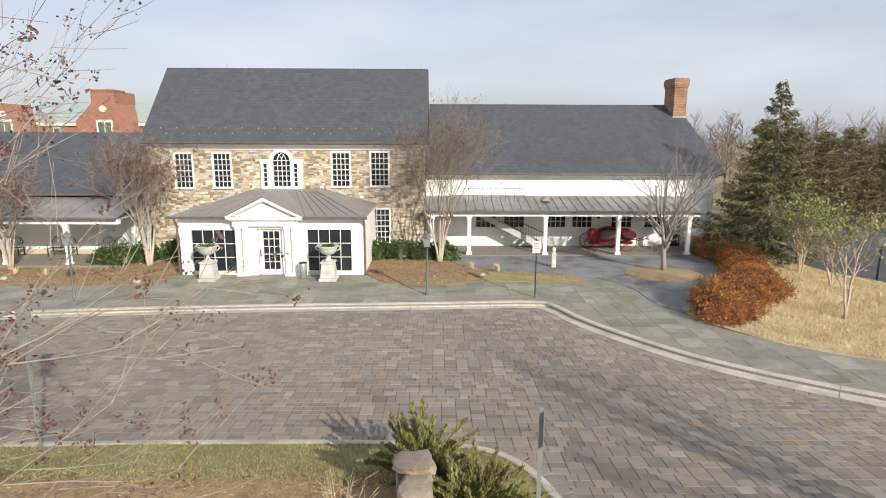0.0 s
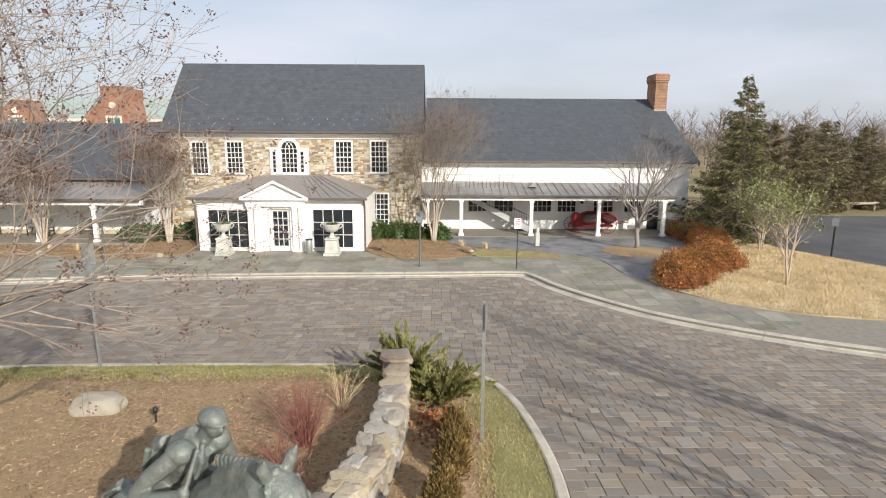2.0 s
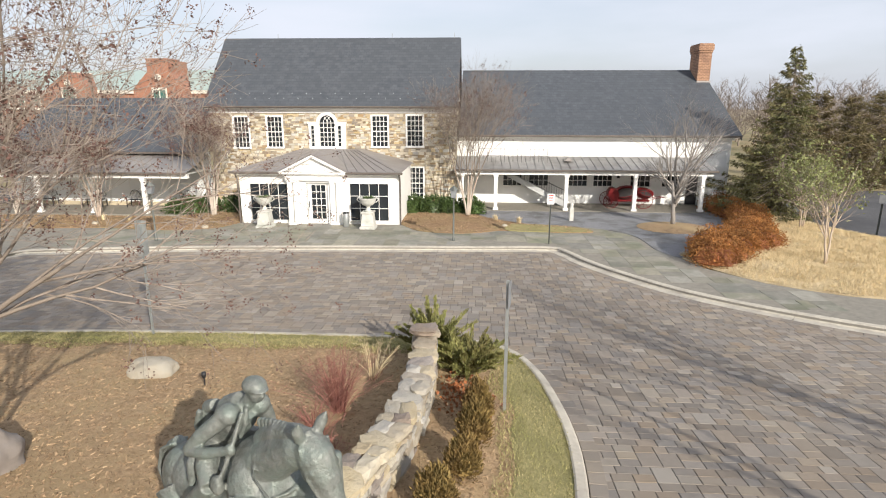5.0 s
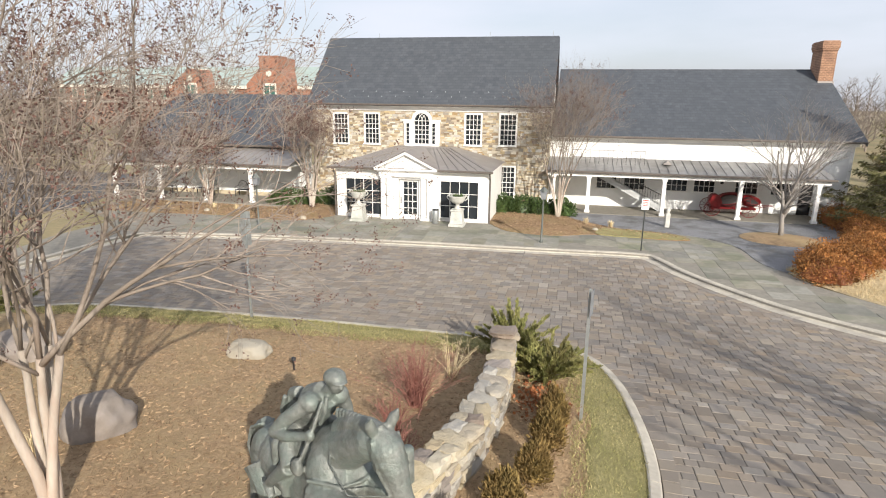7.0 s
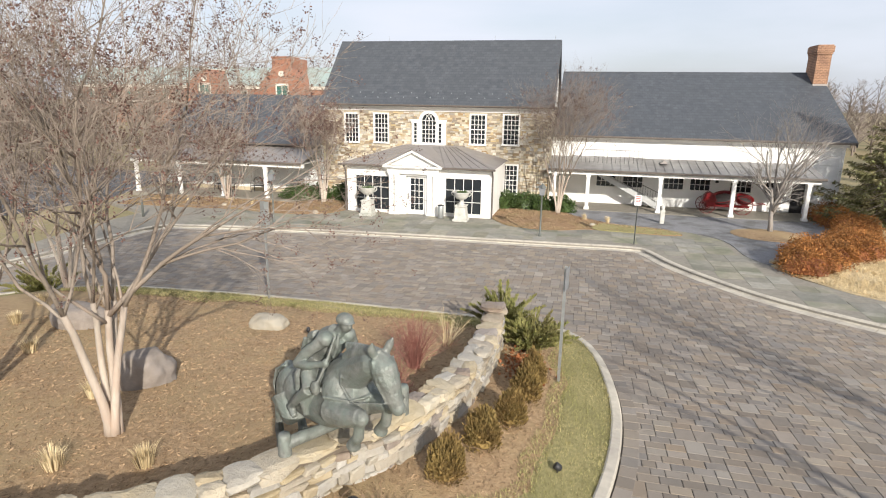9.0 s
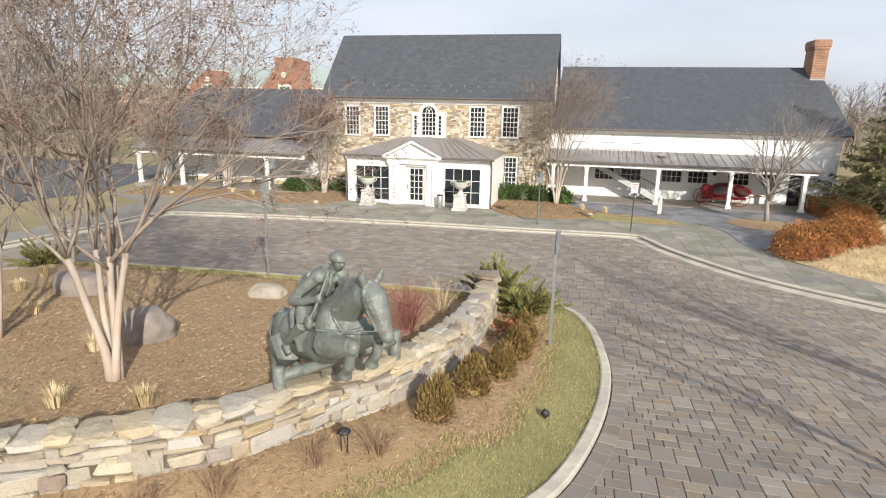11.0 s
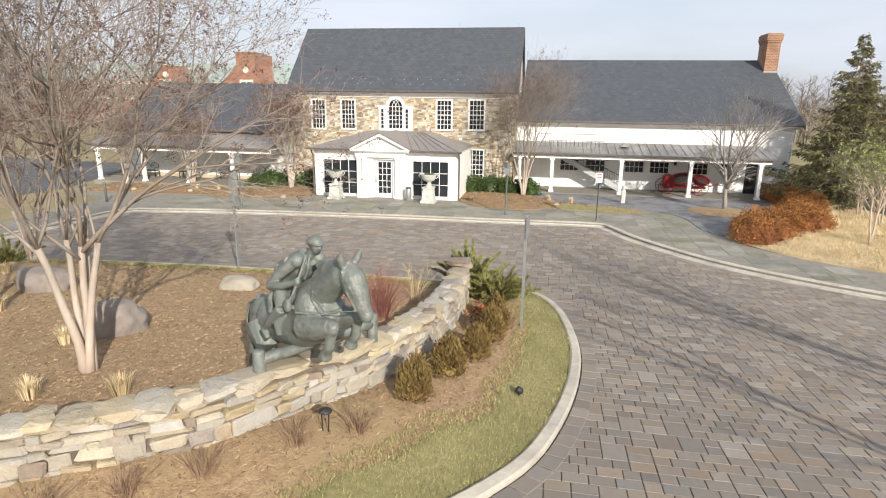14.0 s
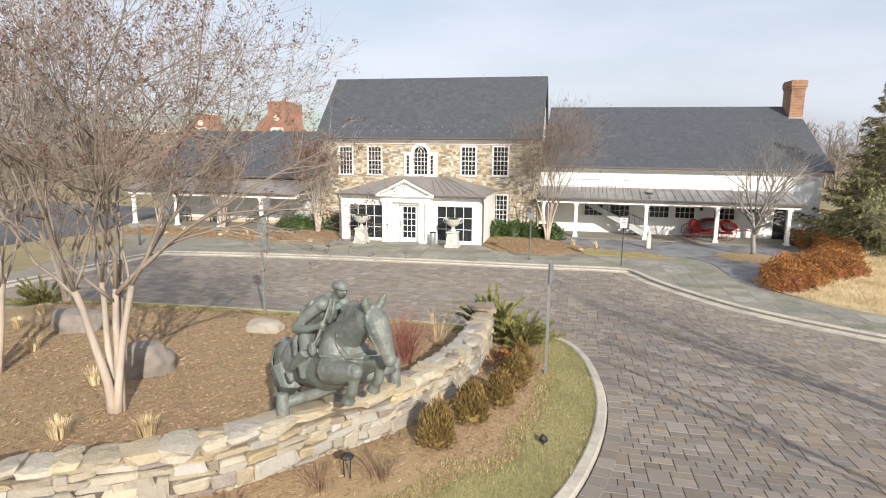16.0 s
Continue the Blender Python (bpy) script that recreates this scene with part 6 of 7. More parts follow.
# the log that the horse clears, propped on two stub posts
log = thing("log_jump", "weathered bronze log laid over two short posts under the horse", "sculpture")
v, f = [], []
la, lb = Vector((-1.62, 3.18, 2.19)), Vector((-.60, 4.74, 2.19))
tube(v, f, [la.lerp(lb, k / 8) + Vector((0, 0, .006 * math.sin(k * 2.1))) for k in range(9)], [.078, .08, .075, .08, .077, .08, .075, .078, .076], 12)
part("log", raw("log", v, f, M["bronze"], True), None, log)
for p in (la, lb):
    bm = lathe([(.08, -.42), (.085, -.3), (.08, .1), (.065, .13)], 12, (p.x, p.y, p.z + .02))
    part("stub_post", bm, M["bronze"], log, smooth=True)


# ---------------------------------------------------------------- boulders
def boulder(label, x, y, rx, ry, rz, seed, material, turn=0, sink=.25, flat=.5):
    rng = random.Random(seed)
    bm = bmesh.new()
    bmesh.ops.create_icosphere(bm, subdivisions=4, radius=1)
    off = Vector((seed * 3.1, seed * 1.7, 0))
    for q in bm.verts:
        k = 1 + .28 * noise.noise(q.co * 1.1 + off) + .1 * noise.noise(q.co * 3 + off) + .035 * noise.noise(q.co * 8 + off)
        q.co *= k
        if q.co.z > flat:
            q.co.z = flat + (q.co.z - flat) * .3
        q.co = Vector((q.co.x * rx, q.co.y * ry, q.co.z * rz))
    ob = new("boulder", mesh_of("boulder", bm, M[material], True))
    ob.matrix_basis = pose(x, y, island_z(x, y) + rz * (.5 - sink), 0, 0, turn)
    return tagged(ob, label, "boulder", "boulders on the island")


boulder("flat pale tan boulder sunk in the mulch", -5.45, 9.35, .48, .36, .30, 12, "boulder", 10, .42, .75)
boulder("rounded grey-brown boulder under the tree", -5.85, 5.75, .5, .42, .5, 5, "greystone", 30, .15, .8)
boulder("low rounded grey-brown boulder on the mulch", -9.75, 8.1, .75, .5, .48, 9, "greystone", -15, .3, .7)


# ---------------------------------------------------------------- small garden lights
def path_light(x, y, h, seed):
    z = island_z(x, y)
    root = thing("path_light", "small black path light with a drooping cap on a stake", "garden light", "garden lights")
    v, f = [], []
    for s in (-1, 1):
        tube(v, f, [Vector((x + s * .035, y, z - .1)), Vector((x + s * .05, y, z + h)), Vector((x + s * .03, y, z + h + .03))], [.009] * 3, 6)
    part("stake", raw("stake", v, f, M["black"]), None, root)
    part("shade", lathe([(.085, 0), (.09, .012), (.065, .04), (.015, .06)], 16, (x, y, z + h)), M["black"], root, smooth=True)


path_light(-.72, 3.1, .27, 1)
root = thing("spot_light", "small black round spotlight in the turf", "garden light", "garden lights")
sx, sy = 1.62, 5.3
sz = island_z(sx, sy)
v, f = [], []
tube(v, f, [Vector((sx, sy, sz - .1)), Vector((sx, sy, sz + .09))], [.012, .012], 6)
part("stake", raw("stake", v, f, M["black"]), None, root)
bm = lathe([(.028, -.065), (.055, -.04), (.06, .04), (.048, .05)], 14)
bmesh.ops.rotate(bm, verts=bm.verts[:], cent=(0, 0, 0), matrix=Matrix.Rotation(radians(-55), 3, "Y"))
bmesh.ops.translate(bm, verts=bm.verts[:], vec=(sx, sy, sz + .13))
part("lamp_head", bm, M["black"], root, smooth=True)
root = thing("spot_light", "small black stake light standing in the mulch", "garden light", "garden lights")
v, f = [], []
sx, sy = -4.1, 8.75
sz = island_z(sx, sy)
tube(v, f, [Vector((sx, sy, sz - .1)), Vector((sx, sy, sz + .2))], [.014, .014], 6)
part("stake", raw("stake", v, f, M["black"]), None, root)
part("lamp_head", lathe([(.03, -.05), (.045, 0), (.04, .06)], 10, (sx, sy, sz + .22)), M["black"], root, smooth=True)


# ---------------------------------------------------------------- sign posts and lanterns
def sign_post(x, y, z, h, plate, turn, material, label, plate_mat, bars=(), thick=.05, plates=1):
    root = thing("sign_post", label, "sign", "sign posts", at=(x, y, z), turn=turn)
    bm = bmesh.new()
    t = thick / 2
    box(bm, -t, -t + .006, -t, t, -.3, h)
    box(bm, t - .006, t, -t, t, -.3, h)
    box(bm, -t + .006, t - .006, t - .006, t, -.3, h)
    for k in range(int(h / .05)):
        box(bm, -.006, .006, t, t + .002, .04 + k * .05, .06 + k * .05)
    part("post", bm, M[material], root)
    for n in range(plates):
        p = part("plate", one(-plate[0] / 2, plate[0] / 2, -t - .012, -t - .006, h - .02 - plate[1] - n * (plate[1] + .03), h - .02 - n * (plate[1] + .03), .001), M[plate_mat], root)
        for z0, z1, w, c in bars:
            q = part("text_bar", one(-w / 2, w / 2, -t - .015, -t - .0125, h - .02 - z1, h - .02 - z0), M[c], p)
    return root


M["signwhite"] = mat("sign_white", (.72, .73, .74), (.78, .79, .80), 6, .4, 0)
M["darkplate"] = mat("weathered_plate", (.16, .17, .18), (.22, .23, .24), 6, .5, 0)
M["signred"] = mat("sign_red", (.45, .05, .04), (.5, .07, .05), 6, .4, 0)
sign_post(1.49, 8.55, island_z(1.49, 8.55) + .0, 2.45, (.30, .45), 78, "galv", "galvanised steel sign post with a small plate on the turf strip", "darkplate")
sign_post(-7.42, 12.75, island_z(-7.42, 12.75), 3.05, (.30, .45), 178, "galv", "tall galvanised sign post with two plates by the drive", "galv", plates=2)
sign_post(4.12, 24.25, .12, 2.25, (.30, .46), 0, "bronzepost", "slim dark post with a small white parking sign", "signwhite",
          ((.05, .09, .22, "signred"), (.13, .16, .2, "signred"), (.2, .23, .22, "signred"), (.27, .30, .18, "signred")))


sign_post(20.3, 27.8, .0, 1.95, (.30, .42), -30, "bronzepost", "dark post with a small plate beside the car park", "darkplate", thick=.09)


def lantern(x, y, z, h, label):
    root = thing("lamp_post", label, "lamp", "lamp posts", at=(x, y, z))
    part("post", lathe([(.07, -.1), (.07, .12), (.045, .16), (.035, h - .5), (.05, h - .48)], 12), M["bronzepost"], root, smooth=True)
    bm = bmesh.new()
    prism(bm, [(-.10, h - .46), (.10, h - .46), (.15, h - .12), (-.15, h - .12)], "y", -.12, .12)
    part("lantern", bm, M["darkplate"], root)
    part("cap", lathe([(.22, h - .119), (.20, h - .09), (.06, h + .03), (.02, h + .08)], 4), M["bronzepost"], root)


lantern(-.1, 24.6, .12, 2.42, "slim dark lamp post with a lantern head on the pavement")
lantern(-13.45, 23.75, .12, 2.6, "slim grey-green lamp post with a lantern head on the pavement")
for x, y in ((-20.6, 23.0),):
    ob = new("bollard", mesh_of("bollard", lathe([(.06, -.1), (.06, 1.0), (.05, 1.05), (.01, 1.06)], 12), M["bronzepost"], True))
    ob.matrix_basis = pose(x, y, .1)
    tagged(ob, "dark metal bollard at the edge of the car park", "bollard", "bollards")


# ---------------------------------------------------------------- urns on pedestals, bin
def urn(x, y):
    root = thing("garden_urn", "pale cast-stone urn planter on a square moulded pedestal", "urn", "urns flanking the door", at=(x, y, .12))
    root.scale = (.87, .87, .95)
    bm = one(-.44, .44, -.44, .44, 0, .14, .015)
    box(bm, -.38, .38, -.38, .38, .141, .22, .02)
    part("plinth", bm, M["caststone"], root)
    v = [(s * a, t * a, z) for a, z in ((.36, .22), (.30, .80)) for s, t in ((-1, -1), (1, -1), (1, 1), (-1, 1))]
    part("pedestal", raw("pedestal", v, [(0, 1, 5, 4), (1, 2, 6, 5), (2, 3, 7, 6), (3, 0, 4, 7), (4, 5, 6, 7)], M["caststone"]), None, root)
    part("pedestal_cap", one(-.36, .36, -.36, .36, .801, .89, .025), M["caststone"], root)
    bm = lathe([(.22, .891), (.23, .93), (.12, .99), (.08, 1.10), (.10, 1.16), (.30, 1.24), (.42, 1.36), (.45, 1.48), (.50, 1.56), (.52, 1.60), (.44, 1.605), (.40, 1.55), (.02, 1.53)], 28)
    part("bowl", bm, M["caststone"], root, smooth=True)
    for s in (-1, 1):
        v, f = [], []
        tube(v, f, [Vector((s * (.44 + .16 * math.sin(k / 8 * 3.14)), 0, 1.36 + .3 * k / 8)) for k in range(9)], [.028] * 9, 8)
        part("handle", raw("handle", v, f, M["caststone"], True), None, root)
    rng = random.Random(int(x * 7) % 97)
    pts = [(Vector((rng.gauss(0, .16), rng.gauss(0, .16), 1.55)), rnd_dir(rng, 1.2)) for _ in range(160)]
    tagged(part("planting", raw("planting", *leaves(pts, .12, rng, .3), M["laurel"]), None, root), kind="stuff")


urn(-9.6, 27.0)
urn(-4.42, 27.05)
root = thing("litter_bin", "grey cylindrical litter bin beside the entrance", "bin", at=(-5.6, 27.35, .12))
part("body", lathe([(.14, 0), (.16, .02), (.16, .66), (.15, .68)], 20), M["galv"], root, smooth=True)
part("rim", lathe([(.17, .681), (.17, .72), (.10, .74)], 20), M["black"], root, smooth=True)

# ---------------------------------------------------------------- red carriage under the porch
car = thing("carriage", "red two-seat horse-drawn sleigh carriage with black leather seats", "carriage", at=(9.9, 33.9, .16))


def tub(x, z, r, tilt, deep):
    """A round open tub that leans back, with a rolled rim."""
    bm = lathe([(.08, -deep), (r * .55, -deep * .92), (r * .88, -deep * .5), (r, 0), (r * 1.03, .03), (r * .95, .035), (r * .86, -.05), (r * .5, -deep * .75), (.05, -deep * .8)], 26)
    bmesh.ops.scale(bm, verts=bm.verts[:], vec=(1.15, .8, 1))
    bmesh.ops.rotate(bm, verts=bm.verts[:], cent=(0, 0, 0), matrix=Matrix.Rotation(radians(38), 3, "X") @ Matrix.Rotation(radians(tilt), 3, "Y"))
    bmesh.ops.translate(bm, verts=bm.verts[:], vec=(x, -.05, z))
    return bm


part("tub", tub(-.25, .92, .58, -14, .62), M["red"], car, smooth=True)
part("rear_tub", tub(.95, .90, .44, 16, .46), M["red"], car, smooth=True)
for x, z, r, tilt in ((-.25, .80, .50, -14), (.95, .80, .38, 16)):
    bm = lathe([(r * .9, -.12), (r, -.03), (r * .7, .03), (.02, .05)], 22)
    bmesh.ops.scale(bm, verts=bm.verts[:], vec=(1.15, .8, 1))
    bmesh.ops.rotate(bm, verts=bm.verts[:], cent=(0, 0, 0), matrix=Matrix.Rotation(radians(38), 3, "X") @ Matrix.Rotation(radians(tilt), 3, "Y"))
    bmesh.ops.translate(bm, verts=bm.verts[:], vec=(x, -.10, z + .05))
    part("seat", bm, M["leather"], car, smooth=True)
bm = prism(bmesh.new(), [(-1.05, .42), (-.62, .36), (-.6, .8), (-.78, 1.12), (-1.0, 1.2), (-1.22, 1.08), (-1.3, .8), (-1.22, .56)], "y", -.30, .30)
bmesh.ops.bevel(bm, geom=bm.edges[:], offset=.06, segments=2, affect="EDGES")
part("dashboard", bm, M["red"], car)
part("underframe", one(-1.2, 1.2, -.2, .2, .34, .46, .03), M["red"], car)
for x, r in ((-1.15, .42), (.75, .52)):
    for s in (-1, 1):
        wv, wf = [], []
        ringp = [Vector((x + r * math.cos(6.2832 * k / 28), s * .58, r + r * math.sin(6.2832 * k / 28))) for k in range(29)]
        tube(wv, wf, ringp, [.02] * 29, 6)
        for k in range(12):
            tube(wv, wf, [Vector((x, s * .58, r)), Vector((x + r * math.cos(6.2832 * k / 12), s * .58, r + r * math.sin(6.2832 * k / 12)))], [.011, .009], 4)
        tube(wv, wf, [Vector((x, s * .5, r)), Vector((x, s * .66, r))], [.05, .05], 10)
        part("wheel", raw("wheel", wv, wf, M["red"]), None, car)
    part("axle", one(x - .02, x + .02, -.57, .57, r - .02, r + .02), M["black"], car)
v, f = [], []
tube(v, f, [Vector((1.3, .2, .5)), Vector((1.9, .2, .62)), Vector((2.1, .2, .58))], [.02] * 3, 6)
tube(v, f, [Vector((1.3, -.2, .5)), Vector((1.9, -.2, .62)), Vector((2.1, -.2, .58))], [.02] * 3, 6)
part("shafts", raw("shafts", v, f, M["red"]), None, car)

# ---------------------------------------------------------------- outside stair on the porch wall
stair = thing("staircase", "grey-white steel stair rising along the porch wall with railings", "stairs")
SXB, SXT, SZT, SY0, SY1 = 6.25, 2.4, 2.36, 33.95, 34.85
for y in (SY0, SY1):
    bm = prism(bmesh.new(), [(SXB, .16), (SXB - .3, .16), (SXT, SZT - .02), (SXT, SZT - .3), (SXB - .05, .16)][:1] + [(SXB, .42), (SXT, SZT), (SXT, SZT - .3), (SXB - .25, .16)], "y", y - .025, y + .025)
    part("stringer", bm, M["greysteel"], stair)
for k in range(12):
    t = (k + .5) / 12
    x, z = SXB - .1 + (SXT - SXB) * t, .2 + (SZT - .2) * t
    part("tread", one(x - .15, x + .15, SY0 + .03, SY1 - .03, z, z + .035), M["greysteel"], stair)
v, f = [], []
tube(v, f, [Vector((SXB, SY0, 1.05)), Vector((SXT + 1.1, SY0, 2.3))], [.022, .022], 8)
tube(v, f, [Vector((SXB, SY0, .2)), Vector((SXB, SY0, 1.05))], [.022, .022], 8)
for k in range(1, 18):
    t = k / 26
    x = SXB + (SXT - SXB) * t
    z = .35 + (SZT - .35) * t
    tube(v, f, [Vector((x, SY0, z)), Vector((x, SY0, min(2.34, z + .72)))], [.009, .009], 5)
part("railing", raw("railing", v, f, M["black"]), None, stair)
# guard rail on the porch roof where the stair comes out
rail = thing("roof_railing", "thin dark guard railing on the porch roof", "railing")
v, f = [], []
for z in (3.15, 3.55):
    tube(v, f, [Vector((1.0, 33.7, z)), Vector((5.0, 33.7, z))], [.014, .014], 5)
part("rail", raw("rail", v, f, M["black"]), None, rail)
for k in range(17):
    x = 1.0 + k * .25
    part("baluster", raw("baluster", *(lambda a: (tube(a[0], a[1], [Vector((x, 33.7, 2.74)), Vector((x, 33.7, 3.55))], [.009, .009], 4), a)[1])(([], [])), M["black"]), None, rail)


# ---------------------------------------------------------------- benches on the long porch
def bench(x, y):
    root = thing("bench", "black iron garden bench with looped back against the white wall", "bench", "porch benches", at=(x, y, .2))
    for k in range(6):
        part("seat_slat", one(-.62, .62, -.22 + k * .075, -.17 + k * .075, .42, .44), M["black"], root)
    v, f = [], []
    for c in (-.31, .31):
        tube(v, f, [Vector((c + .31 * math.cos(a / 12 * 3.1416), .24, .62 + .34 * math.sin(a / 12 * 3.1416))) for a in range(13)], [.016] * 13, 6)
        for k in range(-3, 4):
            u = k * .085
            tube(v, f, [Vector((c + u, .24, .44)), Vector((c + u, .24, .62 + .34 * math.sqrt(max(0, 1 - (u / .31) ** 2))))], [.009, .009], 4)
    part("backrest", raw("backrest", v, f, M["black"]), None, root)
    for sx in (-.6, .6):
        for sy in (-.2, .24):
            part("leg", one(sx - .02, sx + .02, sy - .02, sy + .02, 0, .42), M["black"], root)
        v, f = [], []
        tube(v, f, [Vector((sx, -.2, .42)), Vector((sx, -.22, .62)), Vector((sx, .24, .64))], [.014] * 3, 6)
        part("armrest", raw("armrest", v, f, M["black"]), None, root)


for x in (-24.6, -21.6, -18.9, -16.3):
    bench(x, 31.75)

# stone hitching post in the court
root = thing("hitching_post", "weathered carved stone hitching post with a rounded head", "post", at=(5.9, 29.6, .12))
part("shaft", one(-.11, .11, -.11, .11, -.05, .72, .02), M["caststone"], root)
part("head", lathe([(.11, .721), (.07, .76), (.11, .84), (.09, .93), (.02, .98)], 12), M["caststone"], root, smooth=True)
# timber guard rail beyond the car park
fence = thing("fence", "low weathered timber guard rail beyond the car park", "fence")
for k in range(14):
    x = 24 + k * 2.4
    y = 44.5 + k * .35
    part("post", one(x - .09, x + .09, y - .09, y + .09, -.3, .75), M["wood"], fence)
    if k < 13:
        v, f = [], []
        tube(v, f, [Vector((x, y - .12, .58)), Vector((x + 2.4, y + .23, .58))], [.1, .1], 8)
        part("rail", raw("rail", v, f, M["wood"]), None, fence)
# rocks edging the left bed
for i, (x, y, s) in enumerate(((-12.5, 26.5, .17), (-18.4, 26.9, .18), (2.3, 27.6, .17), (-21.8, 26.6, .17))):
    bm = bmesh.new()
    bmesh.ops.create_icosphere(bm, subdivisions=2, radius=s)
    for q in bm.verts:
        q.co *= 1 + .3 * noise.noise(q.co * 4 + Vector((i * 5, 0, 0)))
        q.co.z *= .8
    ob = new("edging_rock", mesh_of("edging_rock", bm, M["boulder"], True))
    ob.matrix_basis = pose(x, y, .17, 0, 0, i * 50)
    tagged(ob, "small tan rock at the edge of the planting bed", "rock", "edging rocks")

# ---------------------------------------------------------------- stones and pavers, piece by piece
def stone_mesh(seed, material, rough=.07, edge=.07):
    """A unit stone block with broken edges."""
    rng = random.Random(seed)
    bm = bmesh.new()
    box(bm, -.5, .5, -.5, .5, -.5, .5)
    for q in bm.verts:
        q.co += Vector((rng.uniform(-rough, rough), rng.uniform(-rough, rough), rng.uniform(-rough, rough) * 1.5))
    bmesh.ops.bevel(bm, geom=bm.edges[:], offset=edge, segments=1, affect="EDGES")
    for q in bm.verts:
        q.co += Vector((rng.uniform(-.025, .025), rng.uniform(-.025, .025), rng.uniform(-.025, .025)))
    return mesh_of("stone", bm, M[material])


# dry-laid garden wall on a curve
OUTER_FACE = curve_through([(-7.6, -.25), (-5.8, .30), (-4.0, 1.1), (-3.1, 1.65), (-2.35, 2.12), (-1.75, 2.62), (-1.15, 3.5), (-.55, 4.4), (-.08, 5.75), (.1, 6.8), (.2, 8.0), (.2, 9.2), (.17, 9.95)], 10)
wall_pts = resample(OUTER_FACE, .05)
THICK = .43


def wall_top(y):
    return 2.0 - .14 * smooth01((y - 3.6) / 1.6) - .17 * smooth01((y - 5.2) / 2.4) + .06 * smooth01((y - 8.9) / .6)


def on_wall(s):
    """Outer-face point, tangent and inward normal at arc length s."""
    i = max(1, min(len(wall_pts) - 2, int(s / .05)))
    p = Vector(wall_pts[i])
    d = (Vector(wall_pts[i + 1]) - Vector(wall_pts[i - 1])).normalized()
    return p, d, Vector((-d.y, d.x))


garden_wall = thing("garden_wall", "curved dry-laid wall of tan and cream fieldstone on the island", "wall")
v, f = [], []
for p in wall_pts[::4]:
    i = wall_pts.index(p)
    q, d, n = on_wall(i * .05)
    zt = wall_top(q.y) - .07
    for o in (.07, THICK - .07):
        r = q + n * o
        v += [(r.x, r.y, island_z(q.x, q.y) - .15), (r.x, r.y, zt)]
for i in range(len(v) // 4 - 1):
    a, b = i * 4, i * 4 + 4
    f += [(a, b, b + 1, a + 1), (a + 1, b + 1, b + 3, a + 3), (a + 3, b + 3, b + 2, a + 2)]
f += [(0, 1, 3, 2), (len(v) - 4, len(v) - 2, len(v) - 1, len(v) - 3)]
part("core", raw("core", v, f, M["wcore"]), None, garden_wall)
unit = [stone_mesh(400 + k, "wstone", .13, .11) for k in range(24)]


def slab_mesh(seed):
    """A thick weathered cap stone with a broken rounded outline."""
    bm = bmesh.new()
    bmesh.ops.create_icosphere(bm, subdivisions=2, radius=1)
    off = Vector((seed * 2.3, seed * 1.1, seed * .7))
    for q in bm.verts:
        d = q.co.normalized()
        k = 1 / max(1e-6, (abs(d.x) ** 7 + abs(d.y) ** 7 + abs(d.z) ** 7) ** (1 / 7))
        q.co = d * k * .5 * (1 + .26 * noise.noise(d * 1.9 + off) + .15 * noise.noise(d * 4.3 + off))
        q.co.z = min(q.co.z, .42 + .1 * noise.noise(d * 3 + off))
    return mesh_of("cap_stone", bm, M["wstone"])


caps = [slab_mesh(440 + k) for k in range(14)]
back = ([], [])
rngs = random.Random(410)
LENGTH = (len(wall_pts) - 1) * .05
count = 0
for side in (0, 1):
    s0 = 2.2 if side == 0 else 3.5
    lift = 0.0
    while lift < 1.0:
        h = rngs.choice((.055, .075, .09, .11, .14, .165)) if side == 0 else rngs.choice((.12, .15, .18))
        s = s0 + rngs.uniform(0, .2)
        while s < LENGTH - .08:
            w = rngs.uniform(.12, .5) * (.75 + h * 2.2)
            if side:
                w *= 1.35
            w = min(w, LENGTH - s + .02)
            p, d, n = on_wall(s + w / 2)
            base = island_z(p.x, p.y) - .04
            top = wall_top(p.y) - .085
            if base + lift + h * .55 < top:
                hh = min(h, top - base - lift)
                o = .09 if side == 0 else THICK - .09
                depth = .2
                proud = rngs.uniform(-.022, .022)
                c = p + n * (o + proud)
                me = rngs.choice(unit)
                m = pose(c.x, c.y, base + lift + hh / 2 + rngs.uniform(-.014, .014), rngs.uniform(-4, 4), rngs.uniform(-6, 6), math.degrees(math.atan2(d.y, d.x)) + rngs.uniform(-3, 3))
                m = m @ Matrix.Diagonal((w * 1.03, depth, hh * 1.07, 1))
                if side or s < 4.0:
                    k = len(back[0])
                    back[0].extend(m @ q.co for q in me.vertices)
                    back[1].extend(tuple(k + i for i in t.vertices) for t in me.polygons)
                else:
                    ob = new("stone", me)
                    ob.parent = garden_wall
                    ob.matrix_basis = m
                    count += 1
            s += w + rngs.uniform(.004, .014)
        lift += h + .008
tagged(part("stones", raw("stones", *back, M["wstones"]), None, garden_wall), kind="stuff")
